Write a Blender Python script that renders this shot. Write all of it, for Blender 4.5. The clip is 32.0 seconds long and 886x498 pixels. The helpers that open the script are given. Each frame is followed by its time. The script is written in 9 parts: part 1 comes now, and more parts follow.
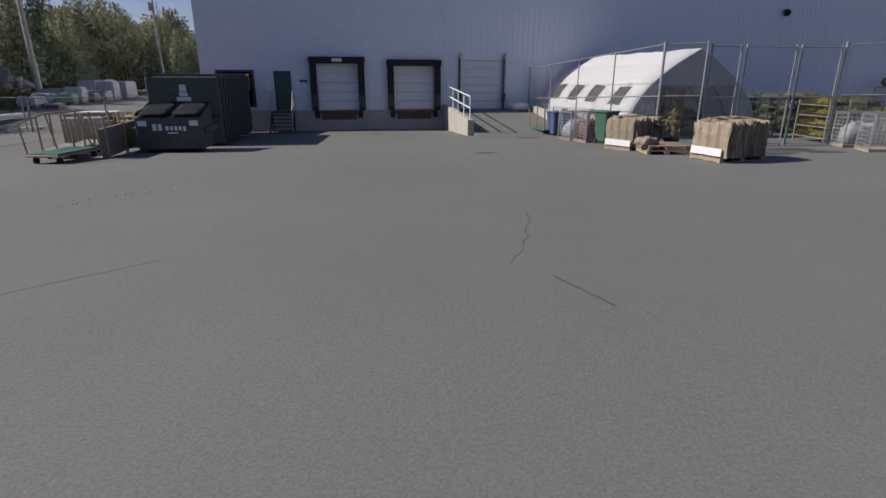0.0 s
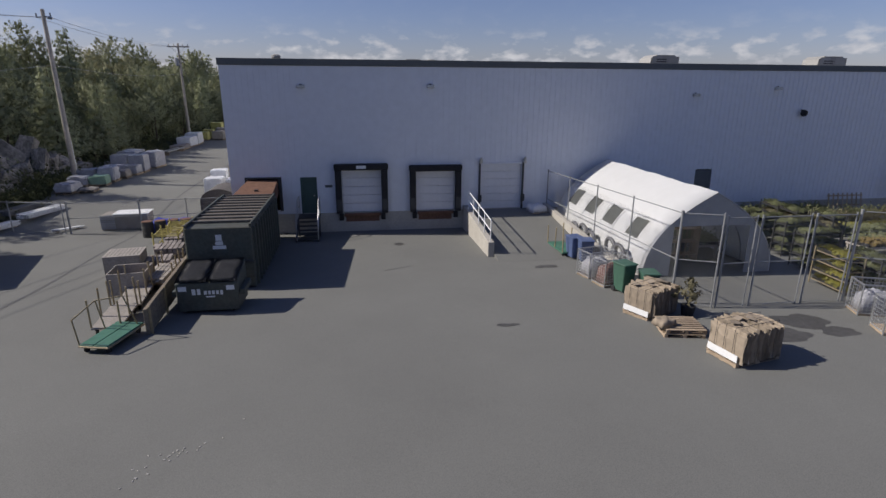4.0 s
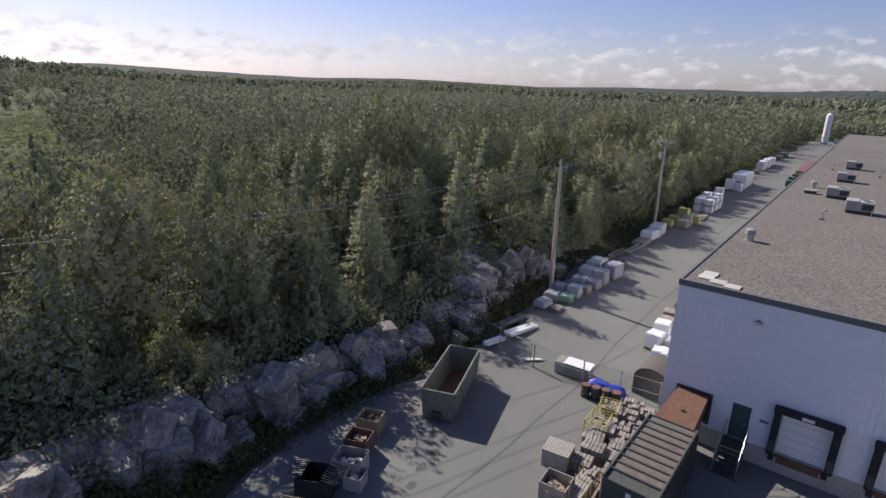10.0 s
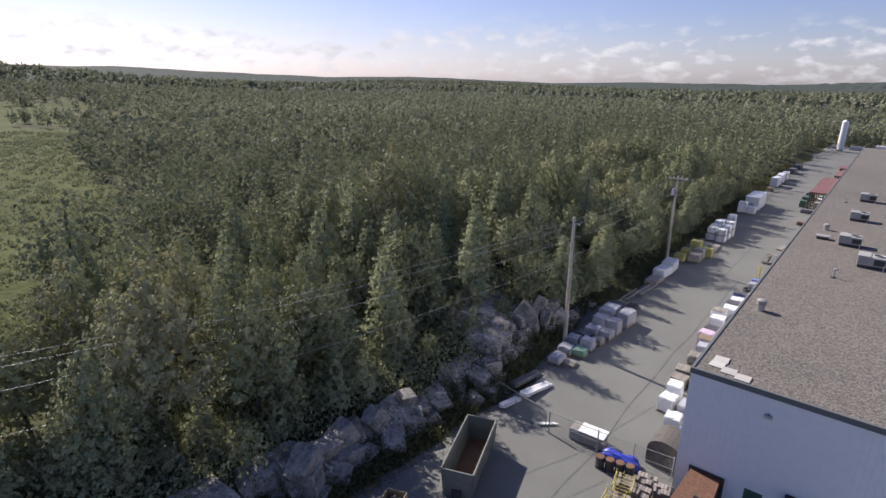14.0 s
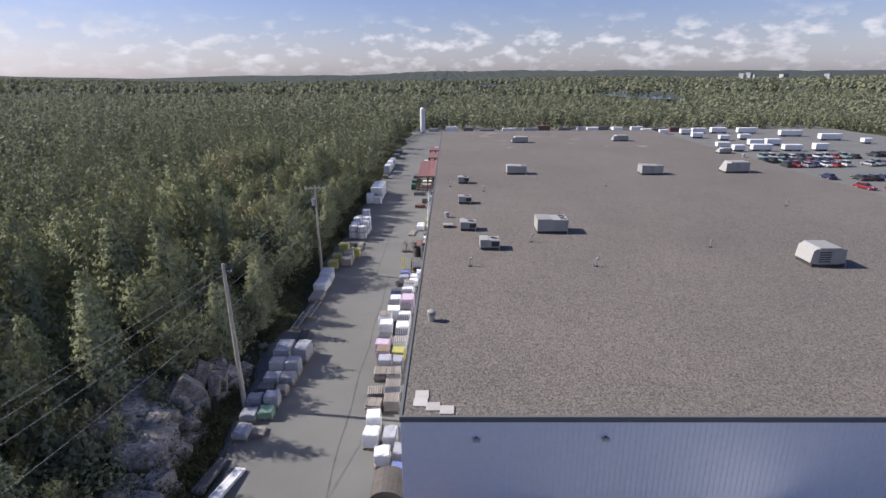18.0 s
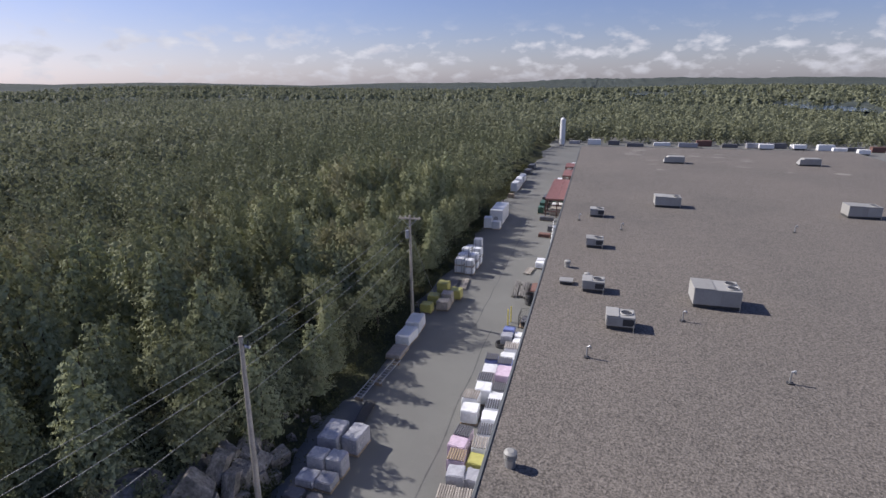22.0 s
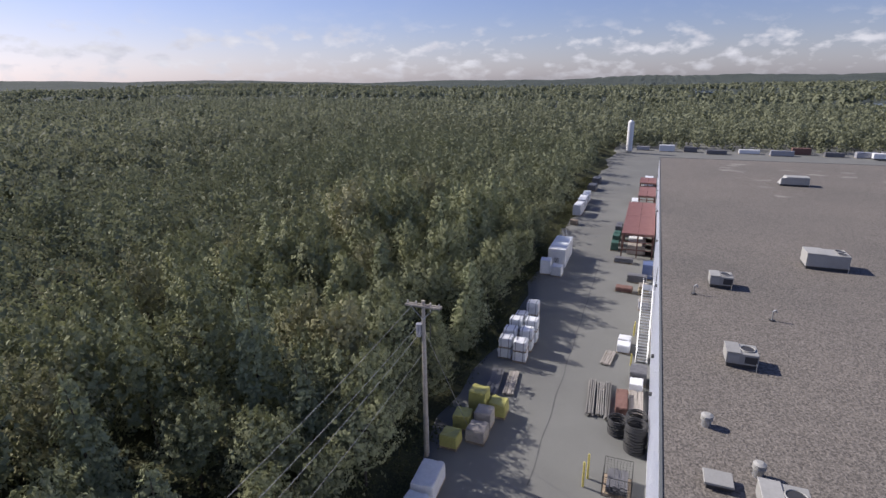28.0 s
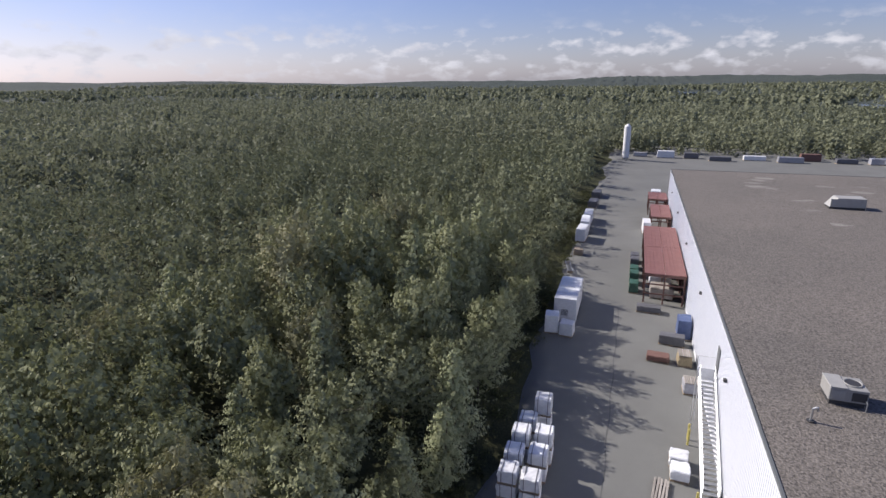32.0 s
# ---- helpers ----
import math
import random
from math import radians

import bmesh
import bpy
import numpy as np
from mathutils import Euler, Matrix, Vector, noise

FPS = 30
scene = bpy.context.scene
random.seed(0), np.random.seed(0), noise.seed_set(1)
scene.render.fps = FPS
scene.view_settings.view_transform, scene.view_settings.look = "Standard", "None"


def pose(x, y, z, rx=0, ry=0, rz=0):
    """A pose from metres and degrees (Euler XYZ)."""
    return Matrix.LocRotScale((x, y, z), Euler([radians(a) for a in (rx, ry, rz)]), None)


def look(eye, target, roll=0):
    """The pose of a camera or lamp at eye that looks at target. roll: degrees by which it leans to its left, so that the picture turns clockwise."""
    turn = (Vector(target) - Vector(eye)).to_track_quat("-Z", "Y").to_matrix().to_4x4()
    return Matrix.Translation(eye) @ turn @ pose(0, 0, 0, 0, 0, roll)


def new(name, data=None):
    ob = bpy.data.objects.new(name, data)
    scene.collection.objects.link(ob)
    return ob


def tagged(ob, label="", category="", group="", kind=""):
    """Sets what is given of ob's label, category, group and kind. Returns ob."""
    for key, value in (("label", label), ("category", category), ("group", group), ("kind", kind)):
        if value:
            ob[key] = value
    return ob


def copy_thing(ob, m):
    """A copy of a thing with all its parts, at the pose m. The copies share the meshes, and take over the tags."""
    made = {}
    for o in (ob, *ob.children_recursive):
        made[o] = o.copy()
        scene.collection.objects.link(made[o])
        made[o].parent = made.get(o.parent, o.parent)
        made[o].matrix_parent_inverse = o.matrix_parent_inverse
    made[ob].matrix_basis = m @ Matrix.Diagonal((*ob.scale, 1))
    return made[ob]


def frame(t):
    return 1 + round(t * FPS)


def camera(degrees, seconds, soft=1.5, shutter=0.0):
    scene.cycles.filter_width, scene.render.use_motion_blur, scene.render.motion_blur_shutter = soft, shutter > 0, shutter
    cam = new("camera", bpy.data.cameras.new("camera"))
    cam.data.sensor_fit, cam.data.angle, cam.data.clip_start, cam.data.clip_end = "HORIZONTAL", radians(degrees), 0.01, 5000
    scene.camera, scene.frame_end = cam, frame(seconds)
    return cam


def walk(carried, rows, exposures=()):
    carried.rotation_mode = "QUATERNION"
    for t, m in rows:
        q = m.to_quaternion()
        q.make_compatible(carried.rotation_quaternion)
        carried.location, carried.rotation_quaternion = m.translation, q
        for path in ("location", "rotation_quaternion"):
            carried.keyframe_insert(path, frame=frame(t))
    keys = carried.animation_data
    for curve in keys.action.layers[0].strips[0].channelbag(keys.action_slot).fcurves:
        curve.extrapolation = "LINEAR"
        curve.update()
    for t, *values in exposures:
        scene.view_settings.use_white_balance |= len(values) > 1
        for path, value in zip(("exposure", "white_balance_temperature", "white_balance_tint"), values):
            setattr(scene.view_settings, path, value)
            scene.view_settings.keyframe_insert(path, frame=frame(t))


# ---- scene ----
cam = camera(78.9, 32.0)
PATH = [
    (0, (0.117, 0.883, 2.571), (0.445, 2.758, 1.957), 0.1),
    (0.5, (0.108, 1.397, 3.0), (0.42, 3.276, 2.391), 0.2),
    (1, (0.14, 1.728, 3.517), (0.448, 3.608, 2.909), 0.1),
    (1.5, (0.159, 1.849, 4.049), (0.463, 3.732, 3.447), 0.2),
    (2, (0.124, 1.788, 4.582), (0.423, 3.672, 3.982), 0.3),
    (2.5, (0.048, 1.733, 5.293), (0.343, 3.619, 4.695), 0.3),
    (3, (0.003, 1.764, 6.029), (0.293, 3.651, 5.434), 0.2),
    (3.5, (-0.058, 1.761, 6.743), (0.227, 3.653, 6.159), 0.3),
    (5.5, (-0.34, 1.605, 10.149), (-0.068, 3.503, 9.579), 0.2),
    (6, (-0.472, 1.568, 10.946), (-0.203, 3.467, 10.381), 0.3),
    (6.5, (-0.543, 1.488, 11.846), (-0.276, 3.388, 11.282), 0.3),
    (7, (-0.663, 1.37, 12.815), (-0.389, 3.27, 12.254), 0.3),
    (7.5, (-0.825, 1.439, 13.811), (-0.649, 3.35, 13.249), 0.5),
    (8, (-0.852, 1.801, 14.794), (-1.2, 3.688, 14.228), 1.2),
    (8.5, (-0.366, 2.086, 15.788), (-1.326, 3.743, 15.212), 1.8),
    (9, (-0.144, 2.177, 16.747), (-1.273, 3.722, 16.165), 1.9),
    (9.5, (-0.181, 2.238, 17.667), (-1.351, 3.752, 17.084), 1.8),
    (10, (-0.291, 2.301, 18.615), (-1.476, 3.8, 18.027), 1.6),
    (10.5, (-0.468, 2.34, 19.585), (-1.666, 3.829, 18.996), 1.5),
    (11, (-0.721, 2.419, 20.607), (-1.923, 3.904, 20.016), 1.4),
    (11.5, (-0.888, 2.437, 21.557), (-2.096, 3.917, 20.965), 1.3),
    (12, (-0.882, 2.417, 22.433), (-2.097, 3.89, 21.839), 1.0),
    (12.5, (-0.916, 2.369, 23.074), (-2.133, 3.84, 22.481), 1.0),
    (13, (-0.971, 2.295, 23.466), (-2.188, 3.765, 22.868), 1.0),
    (13.5, (-0.949, 2.296, 23.705), (-2.165, 3.766, 23.104), 0.9),
    (14, (-0.949, 2.29, 23.995), (-2.164, 3.76, 23.395), 0.8),
    (14.5, (-0.894, 2.382, 24.315), (-2.111, 3.852, 23.717), 0.7),
    (16.5, (-2.288, 4.489, 25.677), (-3.507, 5.953, 25.068), 0.3),
    (17, (-2.904, 5.493, 25.786), (-4.013, 7.041, 25.175), 0.0),
    (17.5, (-3.703, 6.534, 25.829), (-4.329, 8.329, 25.209), 0.2),
    (18, (-4.519, 7.755, 25.933), (-4.548, 9.657, 25.313), -0.5),
    (18.5, (-5.059, 9.186, 26.049), (-4.978, 11.086, 25.431), -0.7),
    (19, (-5.231, 10.711, 26.092), (-5.143, 12.611, 25.476), -0.7),
    (19.5, (-5.146, 12.339, 26.139), (-5.058, 14.24, 25.525), -1.1),
    (20, (-4.811, 14.159, 26.178), (-4.722, 16.06, 25.566), -1.1),
    (20.5, (-4.426, 15.988, 26.207), (-4.333, 17.89, 25.597), -1.4),
    (21, (-3.917, 17.98, 26.174), (-3.823, 19.884, 25.567), -1.4),
    (21.5, (-3.603, 20.151, 26.093), (-3.74, 22.055, 25.495), -1.2),
    (22, (-3.147, 22.258, 26.059), (-3.667, 24.096, 25.467), -0.5),
    (22.5, (-2.864, 24.225, 26.013), (-3.455, 26.042, 25.423), -0.4),
    (23, (-2.825, 26.221, 26.024), (-3.527, 27.998, 25.434), -0.4),
    (23.5, (-3.002, 28.081, 26.0), (-3.74, 29.842, 25.407), -0.2),
    (24, (-3.358, 30.009, 26.03), (-4.12, 31.76, 25.438), -0.4),
    (24.5, (-3.908, 31.865, 26.027), (-4.691, 33.608, 25.435), -0.4),
    (26.5, (-6.681, 39.619, 26.014), (-7.403, 41.386, 25.417), -0.6),
    (27, (-7.432, 41.696, 26.007), (-8.139, 43.469, 25.41), -0.7),
    (27.5, (-8.215, 43.772, 26.005), (-8.914, 45.548, 25.407), -0.6),
    (28, (-9.002, 45.855, 26.075), (-9.691, 47.634, 25.476), -0.6),
    (28.5, (-9.759, 47.874, 26.15), (-10.44, 49.656, 25.548), -0.4),
    (29, (-10.516, 49.871, 26.204), (-11.188, 51.657, 25.605), -0.6),
    (29.5, (-11.35, 51.912, 26.214), (-12.011, 53.701, 25.611), -0.5),
    (30, (-12.025, 53.996, 26.204), (-12.681, 55.787, 25.604), -0.7),
    (30.5, (-12.697, 56.153, 26.185), (-13.347, 57.947, 25.586), -0.7),
    (31, (-13.355, 58.48, 26.082), (-14.001, 60.276, 25.484), -0.7),
    (31.5, (-13.986, 60.809, 25.984), (-14.627, 62.607, 25.387), -0.7),
    (32, (-14.577, 63.226, 25.957), (-15.211, 65.027, 25.36), -0.6),
]
EXPOSURES = [(0, 0.12, 6800, 10), (6, 0.12, 6750, 10), (8, 0.2, 6800, 11), (10, 0.53, 6800, 12.5), (13, 0.69, 6800, 12.5), (17, 0.66, 6700, 12.5), (18, 0.62, 6600, 12.5), (19, 0.4, 6500, 12.5), (24, 0.45, 6550, 12.5), (32, 0.5, 6600, 12.5)]
walk(cam, [(t, look(eye, target, roll)) for t, eye, target, roll in PATH], EXPOSURES)

# ---- world, sun ----
SUN_EL, SUN_AZ = radians(36.5), radians(171.0)   # azimuth counted from +x towards +y
sun_dir = Vector((math.cos(SUN_EL) * math.cos(SUN_AZ), math.cos(SUN_EL) * math.sin(SUN_AZ), math.sin(SUN_EL)))
sun = new("sun", bpy.data.lights.new("sun", "SUN"))
sun.data.energy, sun.data.angle, sun.data.color = 4.4, radians(0.55), (1.0, 0.95, 0.89)
sun.matrix_world = Matrix.Translation((-60, 0, 60)) @ (-sun_dir).to_track_quat("-Z", "Y").to_matrix().to_4x4()

world = bpy.data.worlds.new("sky")
world.use_nodes = True
scene.world = world


def build_sky(w):
    nt = w.node_tree
    n, l = nt.nodes, nt.links
    n.clear()
    out = n.new("ShaderNodeOutputWorld")
    bg = n.new("ShaderNodeBackground")
    bg.inputs["Strength"].default_value = 0.068
    sky = n.new("ShaderNodeTexSky")
    sky.sky_type, sky.sun_disc = "NISHITA", False
    sky.sun_elevation, sky.sun_rotation = SUN_EL, radians(90) - SUN_AZ
    sky.altitude, sky.air_density, sky.dust_density, sky.ozone_density = 60, 1.0, 0.6, 3.0
    tc = n.new("ShaderNodeTexCoord")
    sep = n.new("ShaderNodeSeparateXYZ")
    l.new(tc.outputs["Generated"], sep.inputs[0])
    # cumulus band low over the horizon
    mp = n.new("ShaderNodeMapping")
    mp.inputs["Scale"].default_value = (1.0, 1.0, 2.1)
    l.new(tc.outputs["Generated"], mp.inputs[0])
    big = n.new("ShaderNodeTexNoise")
    big.inputs["Scale"].default_value, big.inputs["Detail"].default_value, big.inputs["Roughness"].default_value = 25.0, 6.0, 0.52
    l.new(mp.outputs[0], big.inputs["Vector"])
    ramp = n.new("ShaderNodeValToRGB")
    ramp.color_ramp.elements[0].position, ramp.color_ramp.elements[1].position = 0.50, 0.66
    l.new(big.outputs["Fac"], ramp.inputs[0])
    band = n.new("ShaderNodeValToRGB")
    cr = band.color_ramp
    cr.elements[0].position, cr.elements[0].color = 0.0, (0.25, 0.25, 0.25, 1)
    cr.elements[1].position, cr.elements[1].color = 0.118, (0.02, 0.02, 0.02, 1)
    e = cr.elements.new(0.035)
    e.color = (1, 1, 1, 1)
    e = cr.elements.new(0.065)
    e.color = (0.8, 0.8, 0.8, 1)
    e = cr.elements.new(0.092)
    e.color = (0.12, 0.12, 0.12, 1)
    l.new(sep.outputs["Z"], band.inputs[0])
    mul = n.new("ShaderNodeMath")
    mul.operation = "MULTIPLY"
    l.new(ramp.outputs["Color"], mul.inputs[0])
    l.new(band.outputs["Color"], mul.inputs[1])
    shade = n.new("ShaderNodeTexNoise")
    shade.inputs["Scale"].default_value, shade.inputs["Detail"].default_value = 26.0, 4.0
    l.new(mp.outputs[0], shade.inputs["Vector"])
    cloud = n.new("ShaderNodeMix")
    cloud.data_type = "RGBA"
    cloud.inputs["A"].default_value, cloud.inputs["B"].default_value = (5.0, 5.2, 6.3, 1), (9.6, 9.8, 10.4, 1)
    l.new(shade.outputs["Fac"], cloud.inputs["Factor"])
    mix = n.new("ShaderNodeMix")
    mix.data_type = "RGBA"
    l.new(mul.outputs[0], mix.inputs["Factor"])
    # pale haze near the horizon, a slightly violet blue above
    haze = n.new("ShaderNodeMapRange")
    haze.interpolation_type = "SMOOTHSTEP"
    haze.inputs["From Min"].default_value, haze.inputs["From Max"].default_value = -0.02, 0.12
    haze.inputs["To Min"].default_value, haze.inputs["To Max"].default_value = 0.5, 0.0
    l.new(sep.outputs["Z"], haze.inputs["Value"])
    bw = n.new("ShaderNodeRGBToBW")
    l.new(sky.outputs[0], bw.inputs[0])
    pale = n.new("ShaderNodeVectorMath")
    pale.operation = "SCALE"
    pale.inputs[0].default_value = (0.93, 0.98, 1.16)
    l.new(bw.outputs[0], pale.inputs["Scale"])
    violet = n.new("ShaderNodeVectorMath")
    violet.operation = "MULTIPLY"
    violet.inputs[1].default_value = (0.92, 0.87, 1.14)
    l.new(sky.outputs[0], violet.inputs[0])
    hz = n.new("ShaderNodeMix")
    hz.data_type = "RGBA"
    l.new(haze.outputs[0], hz.inputs["Factor"])
    l.new(violet.outputs[0], hz.inputs["A"])
    l.new(pale.outputs[0], hz.inputs["B"])
    l.new(hz.outputs["Result"], mix.inputs["A"])
    l.new(cloud.outputs["Result"], mix.inputs["B"])
    l.new(mix.outputs["Result"], bg.inputs["Color"])
    l.new(bg.outputs[0], out.inputs["Surface"])


build_sky(world)

# ---- materials ----
def surface(name, color, rough=0.8, metal=0.0, var=0.25, grain=40.0, stain=1.2, bump=0.15, tint=None, spread=0.0, spec=0.5, coat=0.0, dist=0.01):
    """Base colour with grain, stains (two scales), roughness variation and fine relief. spread: brightness change from object to object."""
    m = bpy.data.materials.new(name)
    m.use_nodes = True
    n, l = m.node_tree.nodes, m.node_tree.links
    b = n["Principled BSDF"]
    tc = n.new("ShaderNodeTexCoord")
    n1, n2 = n.new("ShaderNodeTexNoise"), n.new("ShaderNodeTexNoise")
    n1.inputs["Scale"].default_value, n1.inputs["Detail"].default_value = grain, 4.0
    n2.inputs["Scale"].default_value, n2.inputs["Detail"].default_value, n2.inputs["Roughness"].default_value = stain, 6.0, 0.65
    l.new(tc.outputs["Object"], n1.inputs["Vector"])
    l.new(tc.outputs["Object"], n2.inputs["Vector"])
    t = tint or tuple(c * 0.55 for c in color)
    r = n.new("ShaderNodeMapRange")
    r.inputs["From Min"].default_value, r.inputs["From Max"].default_value = 0.38, 0.72
    l.new(n2.outputs["Fac"], r.inputs["Value"])
    mx = n.new("ShaderNodeMix")
    mx.data_type = "RGBA"
    mx.inputs["A"].default_value, mx.inputs["B"].default_value = (*color, 1), (*t, 1)
    mf = n.new("ShaderNodeMath")
    mf.operation = "MULTIPLY"
    mf.inputs[1].default_value = min(1.0, var * 2)
    l.new(r.outputs[0], mf.inputs[0])
    l.new(mf.outputs[0], mx.inputs["Factor"])
    g = n.new("ShaderNodeMapRange")
    g.inputs["From Min"].default_value, g.inputs["From Max"].default_value = 0.3, 0.7
    g.inputs["To Min"].default_value, g.inputs["To Max"].default_value = 1 - var * 0.6, 1 + var * 0.6
    l.new(n1.outputs["Fac"], g.inputs["Value"])
    last = g.outputs[0]
    if spread:
        oi = n.new("ShaderNodeObjectInfo")
        s = n.new("ShaderNodeMapRange")
        s.inputs["To Min"].default_value, s.inputs["To Max"].default_value = 1 - spread, 1 + spread
        l.new(oi.outputs["Random"], s.inputs["Value"])
        p = n.new("ShaderNodeMath")
        p.operation = "MULTIPLY"
        l.new(last, p.inputs[0])
        l.new(s.outputs[0], p.inputs[1])
        last = p.outputs[0]
    sc = n.new("ShaderNodeVectorMath")
    sc.operation = "SCALE"
    l.new(mx.outputs["Result"], sc.inputs[0])
    l.new(last, sc.inputs["Scale"])
    l.new(sc.outputs[0], b.inputs["Base Color"])
    rr = n.new("ShaderNodeMapRange")
    rr.inputs["To Min"].default_value, rr.inputs["To Max"].default_value = max(0.03, rough - 0.12), min(1.0, rough + 0.12)
    l.new(n2.outputs["Fac"], rr.inputs["Value"])
    l.new(rr.outputs[0], b.inputs["Roughness"])
    b.inputs["Metallic"].default_value = metal
    b.inputs["Specular IOR Level"].default_value = spec
    b.inputs["Coat Weight"].default_value = coat
    if bump:
        bp = n.new("ShaderNodeBump")
        bp.inputs["Strength"].default_value, bp.inputs["Distance"].default_value = bump, dist
        l.new(n1.outputs["Fac"], bp.inputs["Height"])
        l.new(bp.outputs[0], b.inputs["Normal"])
    return m


def leafy(name, dark, light, scale=0.35, trans=0.25):
    """Foliage: colour differs leaf by leaf and from clump to clump, with light shining through."""
    m = bpy.data.materials.new(name)
    m.use_nodes = True
    n, l = m.node_tree.nodes, m.node_tree.links
    b = n["Principled BSDF"]
    geo, tc, oi = n.new("ShaderNodeNewGeometry"), n.new("ShaderNodeTexCoord"), n.new("ShaderNodeObjectInfo")
    ns = n.new("ShaderNodeTexNoise")
    ns.inputs["Scale"].default_value, ns.inputs["Detail"].default_value = scale, 3.0
    l.new(tc.outputs["Object"], ns.inputs["Vector"])
    a = n.new("ShaderNodeMath")
    a.operation = "MULTIPLY_ADD"
    a.inputs[1].default_value = 0.2
    l.new(geo.outputs["Random Per Island"], a.inputs[0])
    s = n.new("ShaderNodeMath")
    s.operation = "MULTIPLY_ADD"
    s.inputs[1].default_value, s.inputs[2].default_value = 0.45, -0.26
    l.new(oi.outputs["Random"], s.inputs[0])
    a2 = n.new("ShaderNodeMath")
    a2.operation = "ADD"
    l.new(s.outputs[0], a2.inputs[0])
    h = n.new("ShaderNodeMath")
    h.operation = "MULTIPLY"
    h.inputs[1].default_value = 0.62
    l.new(ns.outputs["Fac"], h.inputs[0])
    l.new(h.outputs[0], a2.inputs[1])
    l.new(a2.outputs[0], a.inputs[2])
    mx = n.new("ShaderNodeMix")
    mx.data_type = "RGBA"
    mx.inputs["A"].default_value, mx.inputs["B"].default_value = (*dark, 1), (*light, 1)
    l.new(a.outputs[0], mx.inputs["Factor"])
    l.new(mx.outputs["Result"], b.inputs["Base Color"])
    b.inputs["Roughness"].default_value = 0.7
    b.inputs["Specular IOR Level"].default_value = 0.15
    tr = n.new("ShaderNodeBsdfTranslucent")
    l.new(mx.outputs["Result"], tr.inputs["Color"])
    ms = n.new("ShaderNodeMixShader")
    ms.inputs[0].default_value = trans
    l.new(b.outputs[0], ms.inputs[1])
    l.new(tr.outputs[0], ms.inputs[2])
    l.new(ms.outputs[0], n["Material Output"].inputs["Surface"])
    return m


ASPHALT = surface("worn_asphalt", (0.160, 0.162, 0.152), 0.9, var=0.3, grain=45, stain=0.11, bump=0.12, tint=(0.116, 0.117, 0.112))
FOREST_FLOOR = surface("forest_floor", (0.085, 0.09, 0.05), 0.95, var=0.4, grain=6, stain=0.08, bump=0.6, tint=(0.035, 0.032, 0.02), dist=0.1)
# distant treetops, aerial haze painted into the blue-grey base colour
HAZY_CANOPY = surface("far_woods", (0.064, 0.077, 0.072), 0.95, var=0.5, grain=0.16, stain=0.006, bump=1.0, tint=(0.085, 0.096, 0.085), dist=3.0)
MARSH = surface("marsh_grass", (0.088, 0.10, 0.036), 0.95, var=0.5, grain=1.2, stain=0.035, bump=0.7, tint=(0.06, 0.072, 0.03), dist=0.2)
LAKE = surface("lake_water", (0.03, 0.05, 0.08), 0.12, var=0.1, grain=0.3, stain=0.02, bump=0.05)
for mm in (FOREST_FLOOR, HAZY_CANOPY, MARSH):
    mm.node_tree.nodes["Principled BSDF"].inputs["Specular IOR Level"].default_value = 0.05
ROCK = surface("granite_rock", (0.37, 0.34, 0.305), 0.95, var=0.5, grain=5, stain=0.9, bump=1.0, tint=(0.07, 0.068, 0.058), dist=0.08)
SIDING = surface("painted_steel_siding", (0.70, 0.72, 0.77), 0.5, var=0.05, grain=3, stain=0.25, bump=0.03, tint=(0.66, 0.68, 0.73))
FLASHING = surface("roof_flashing", (0.12, 0.13, 0.135), 0.85, 0.0, var=0.12, grain=8, stain=0.5, bump=0.05)
GRAVEL = surface("roof_gravel", (0.160, 0.142, 0.124), 0.95, var=1.0, grain=9.0, stain=0.05, bump=1.0, tint=(0.125, 0.114, 0.102), dist=0.06)
CONCRETE = surface("concrete", (0.42, 0.40, 0.36), 0.9, var=0.2, grain=14, stain=0.8, bump=0.25, tint=(0.25, 0.22, 0.19))
PALECONCRETE = surface("pale_concrete_pavers", (0.48, 0.46, 0.43), 0.9, var=0.15, grain=14, stain=2, bump=0.2, spread=0.15)
POLEWOOD = surface("weathered_pole_wood", (0.40, 0.36, 0.31), 0.9, var=0.3, grain=18, stain=2.0, bump=0.4)
BARK = surface("bark", (0.11, 0.09, 0.07), 0.95, var=0.4, grain=12, stain=2, bump=0.5)
LEAF_A = leafy("birch_and_maple_leaves", (0.175, 0.190, 0.109), (0.370, 0.385, 0.222), 0.6, 0.18)
LEAF_B = leafy("spruce_needles", (0.216, 0.236, 0.139), (0.408, 0.434, 0.255), 0.5, 0.18)
LEAF_C = leafy("alder_leaves", (0.188, 0.201, 0.112), (0.390, 0.402, 0.224), 0.6, 0.18)
LEAF_FAR = leafy("distant_foliage", (0.165, 0.182, 0.112), (0.385, 0.402, 0.245), 0.17, 0.26)
LEAF_D = leafy("pale_willow_leaves", (0.216, 0.216, 0.127), (0.433, 0.415, 0.242), 0.7, 0.18)
# far trees: haze is painted in as greyer leaf colours with less contrast
LEAF_HAZE = leafy("hazed_spruce_and_birch", (0.165, 0.178, 0.115), (0.32, 0.335, 0.215), 0.06, 0.32)
WEED = leafy("weeds", (0.07, 0.08, 0.037), (0.20, 0.195, 0.09), 1.5)
STEEL = surface("galvanised_steel", (0.52, 0.53, 0.54), 0.42, 0.8, var=0.15, grain=20, stain=3, bump=0.05)
DARKSTEEL = surface("dark_steel", (0.07, 0.07, 0.072), 0.6, 0.4, var=0.25, grain=20, stain=2, bump=0.1)
WIREBLACK = surface("cable_sheath", (0.32, 0.32, 0.32), 0.5, 0.3)
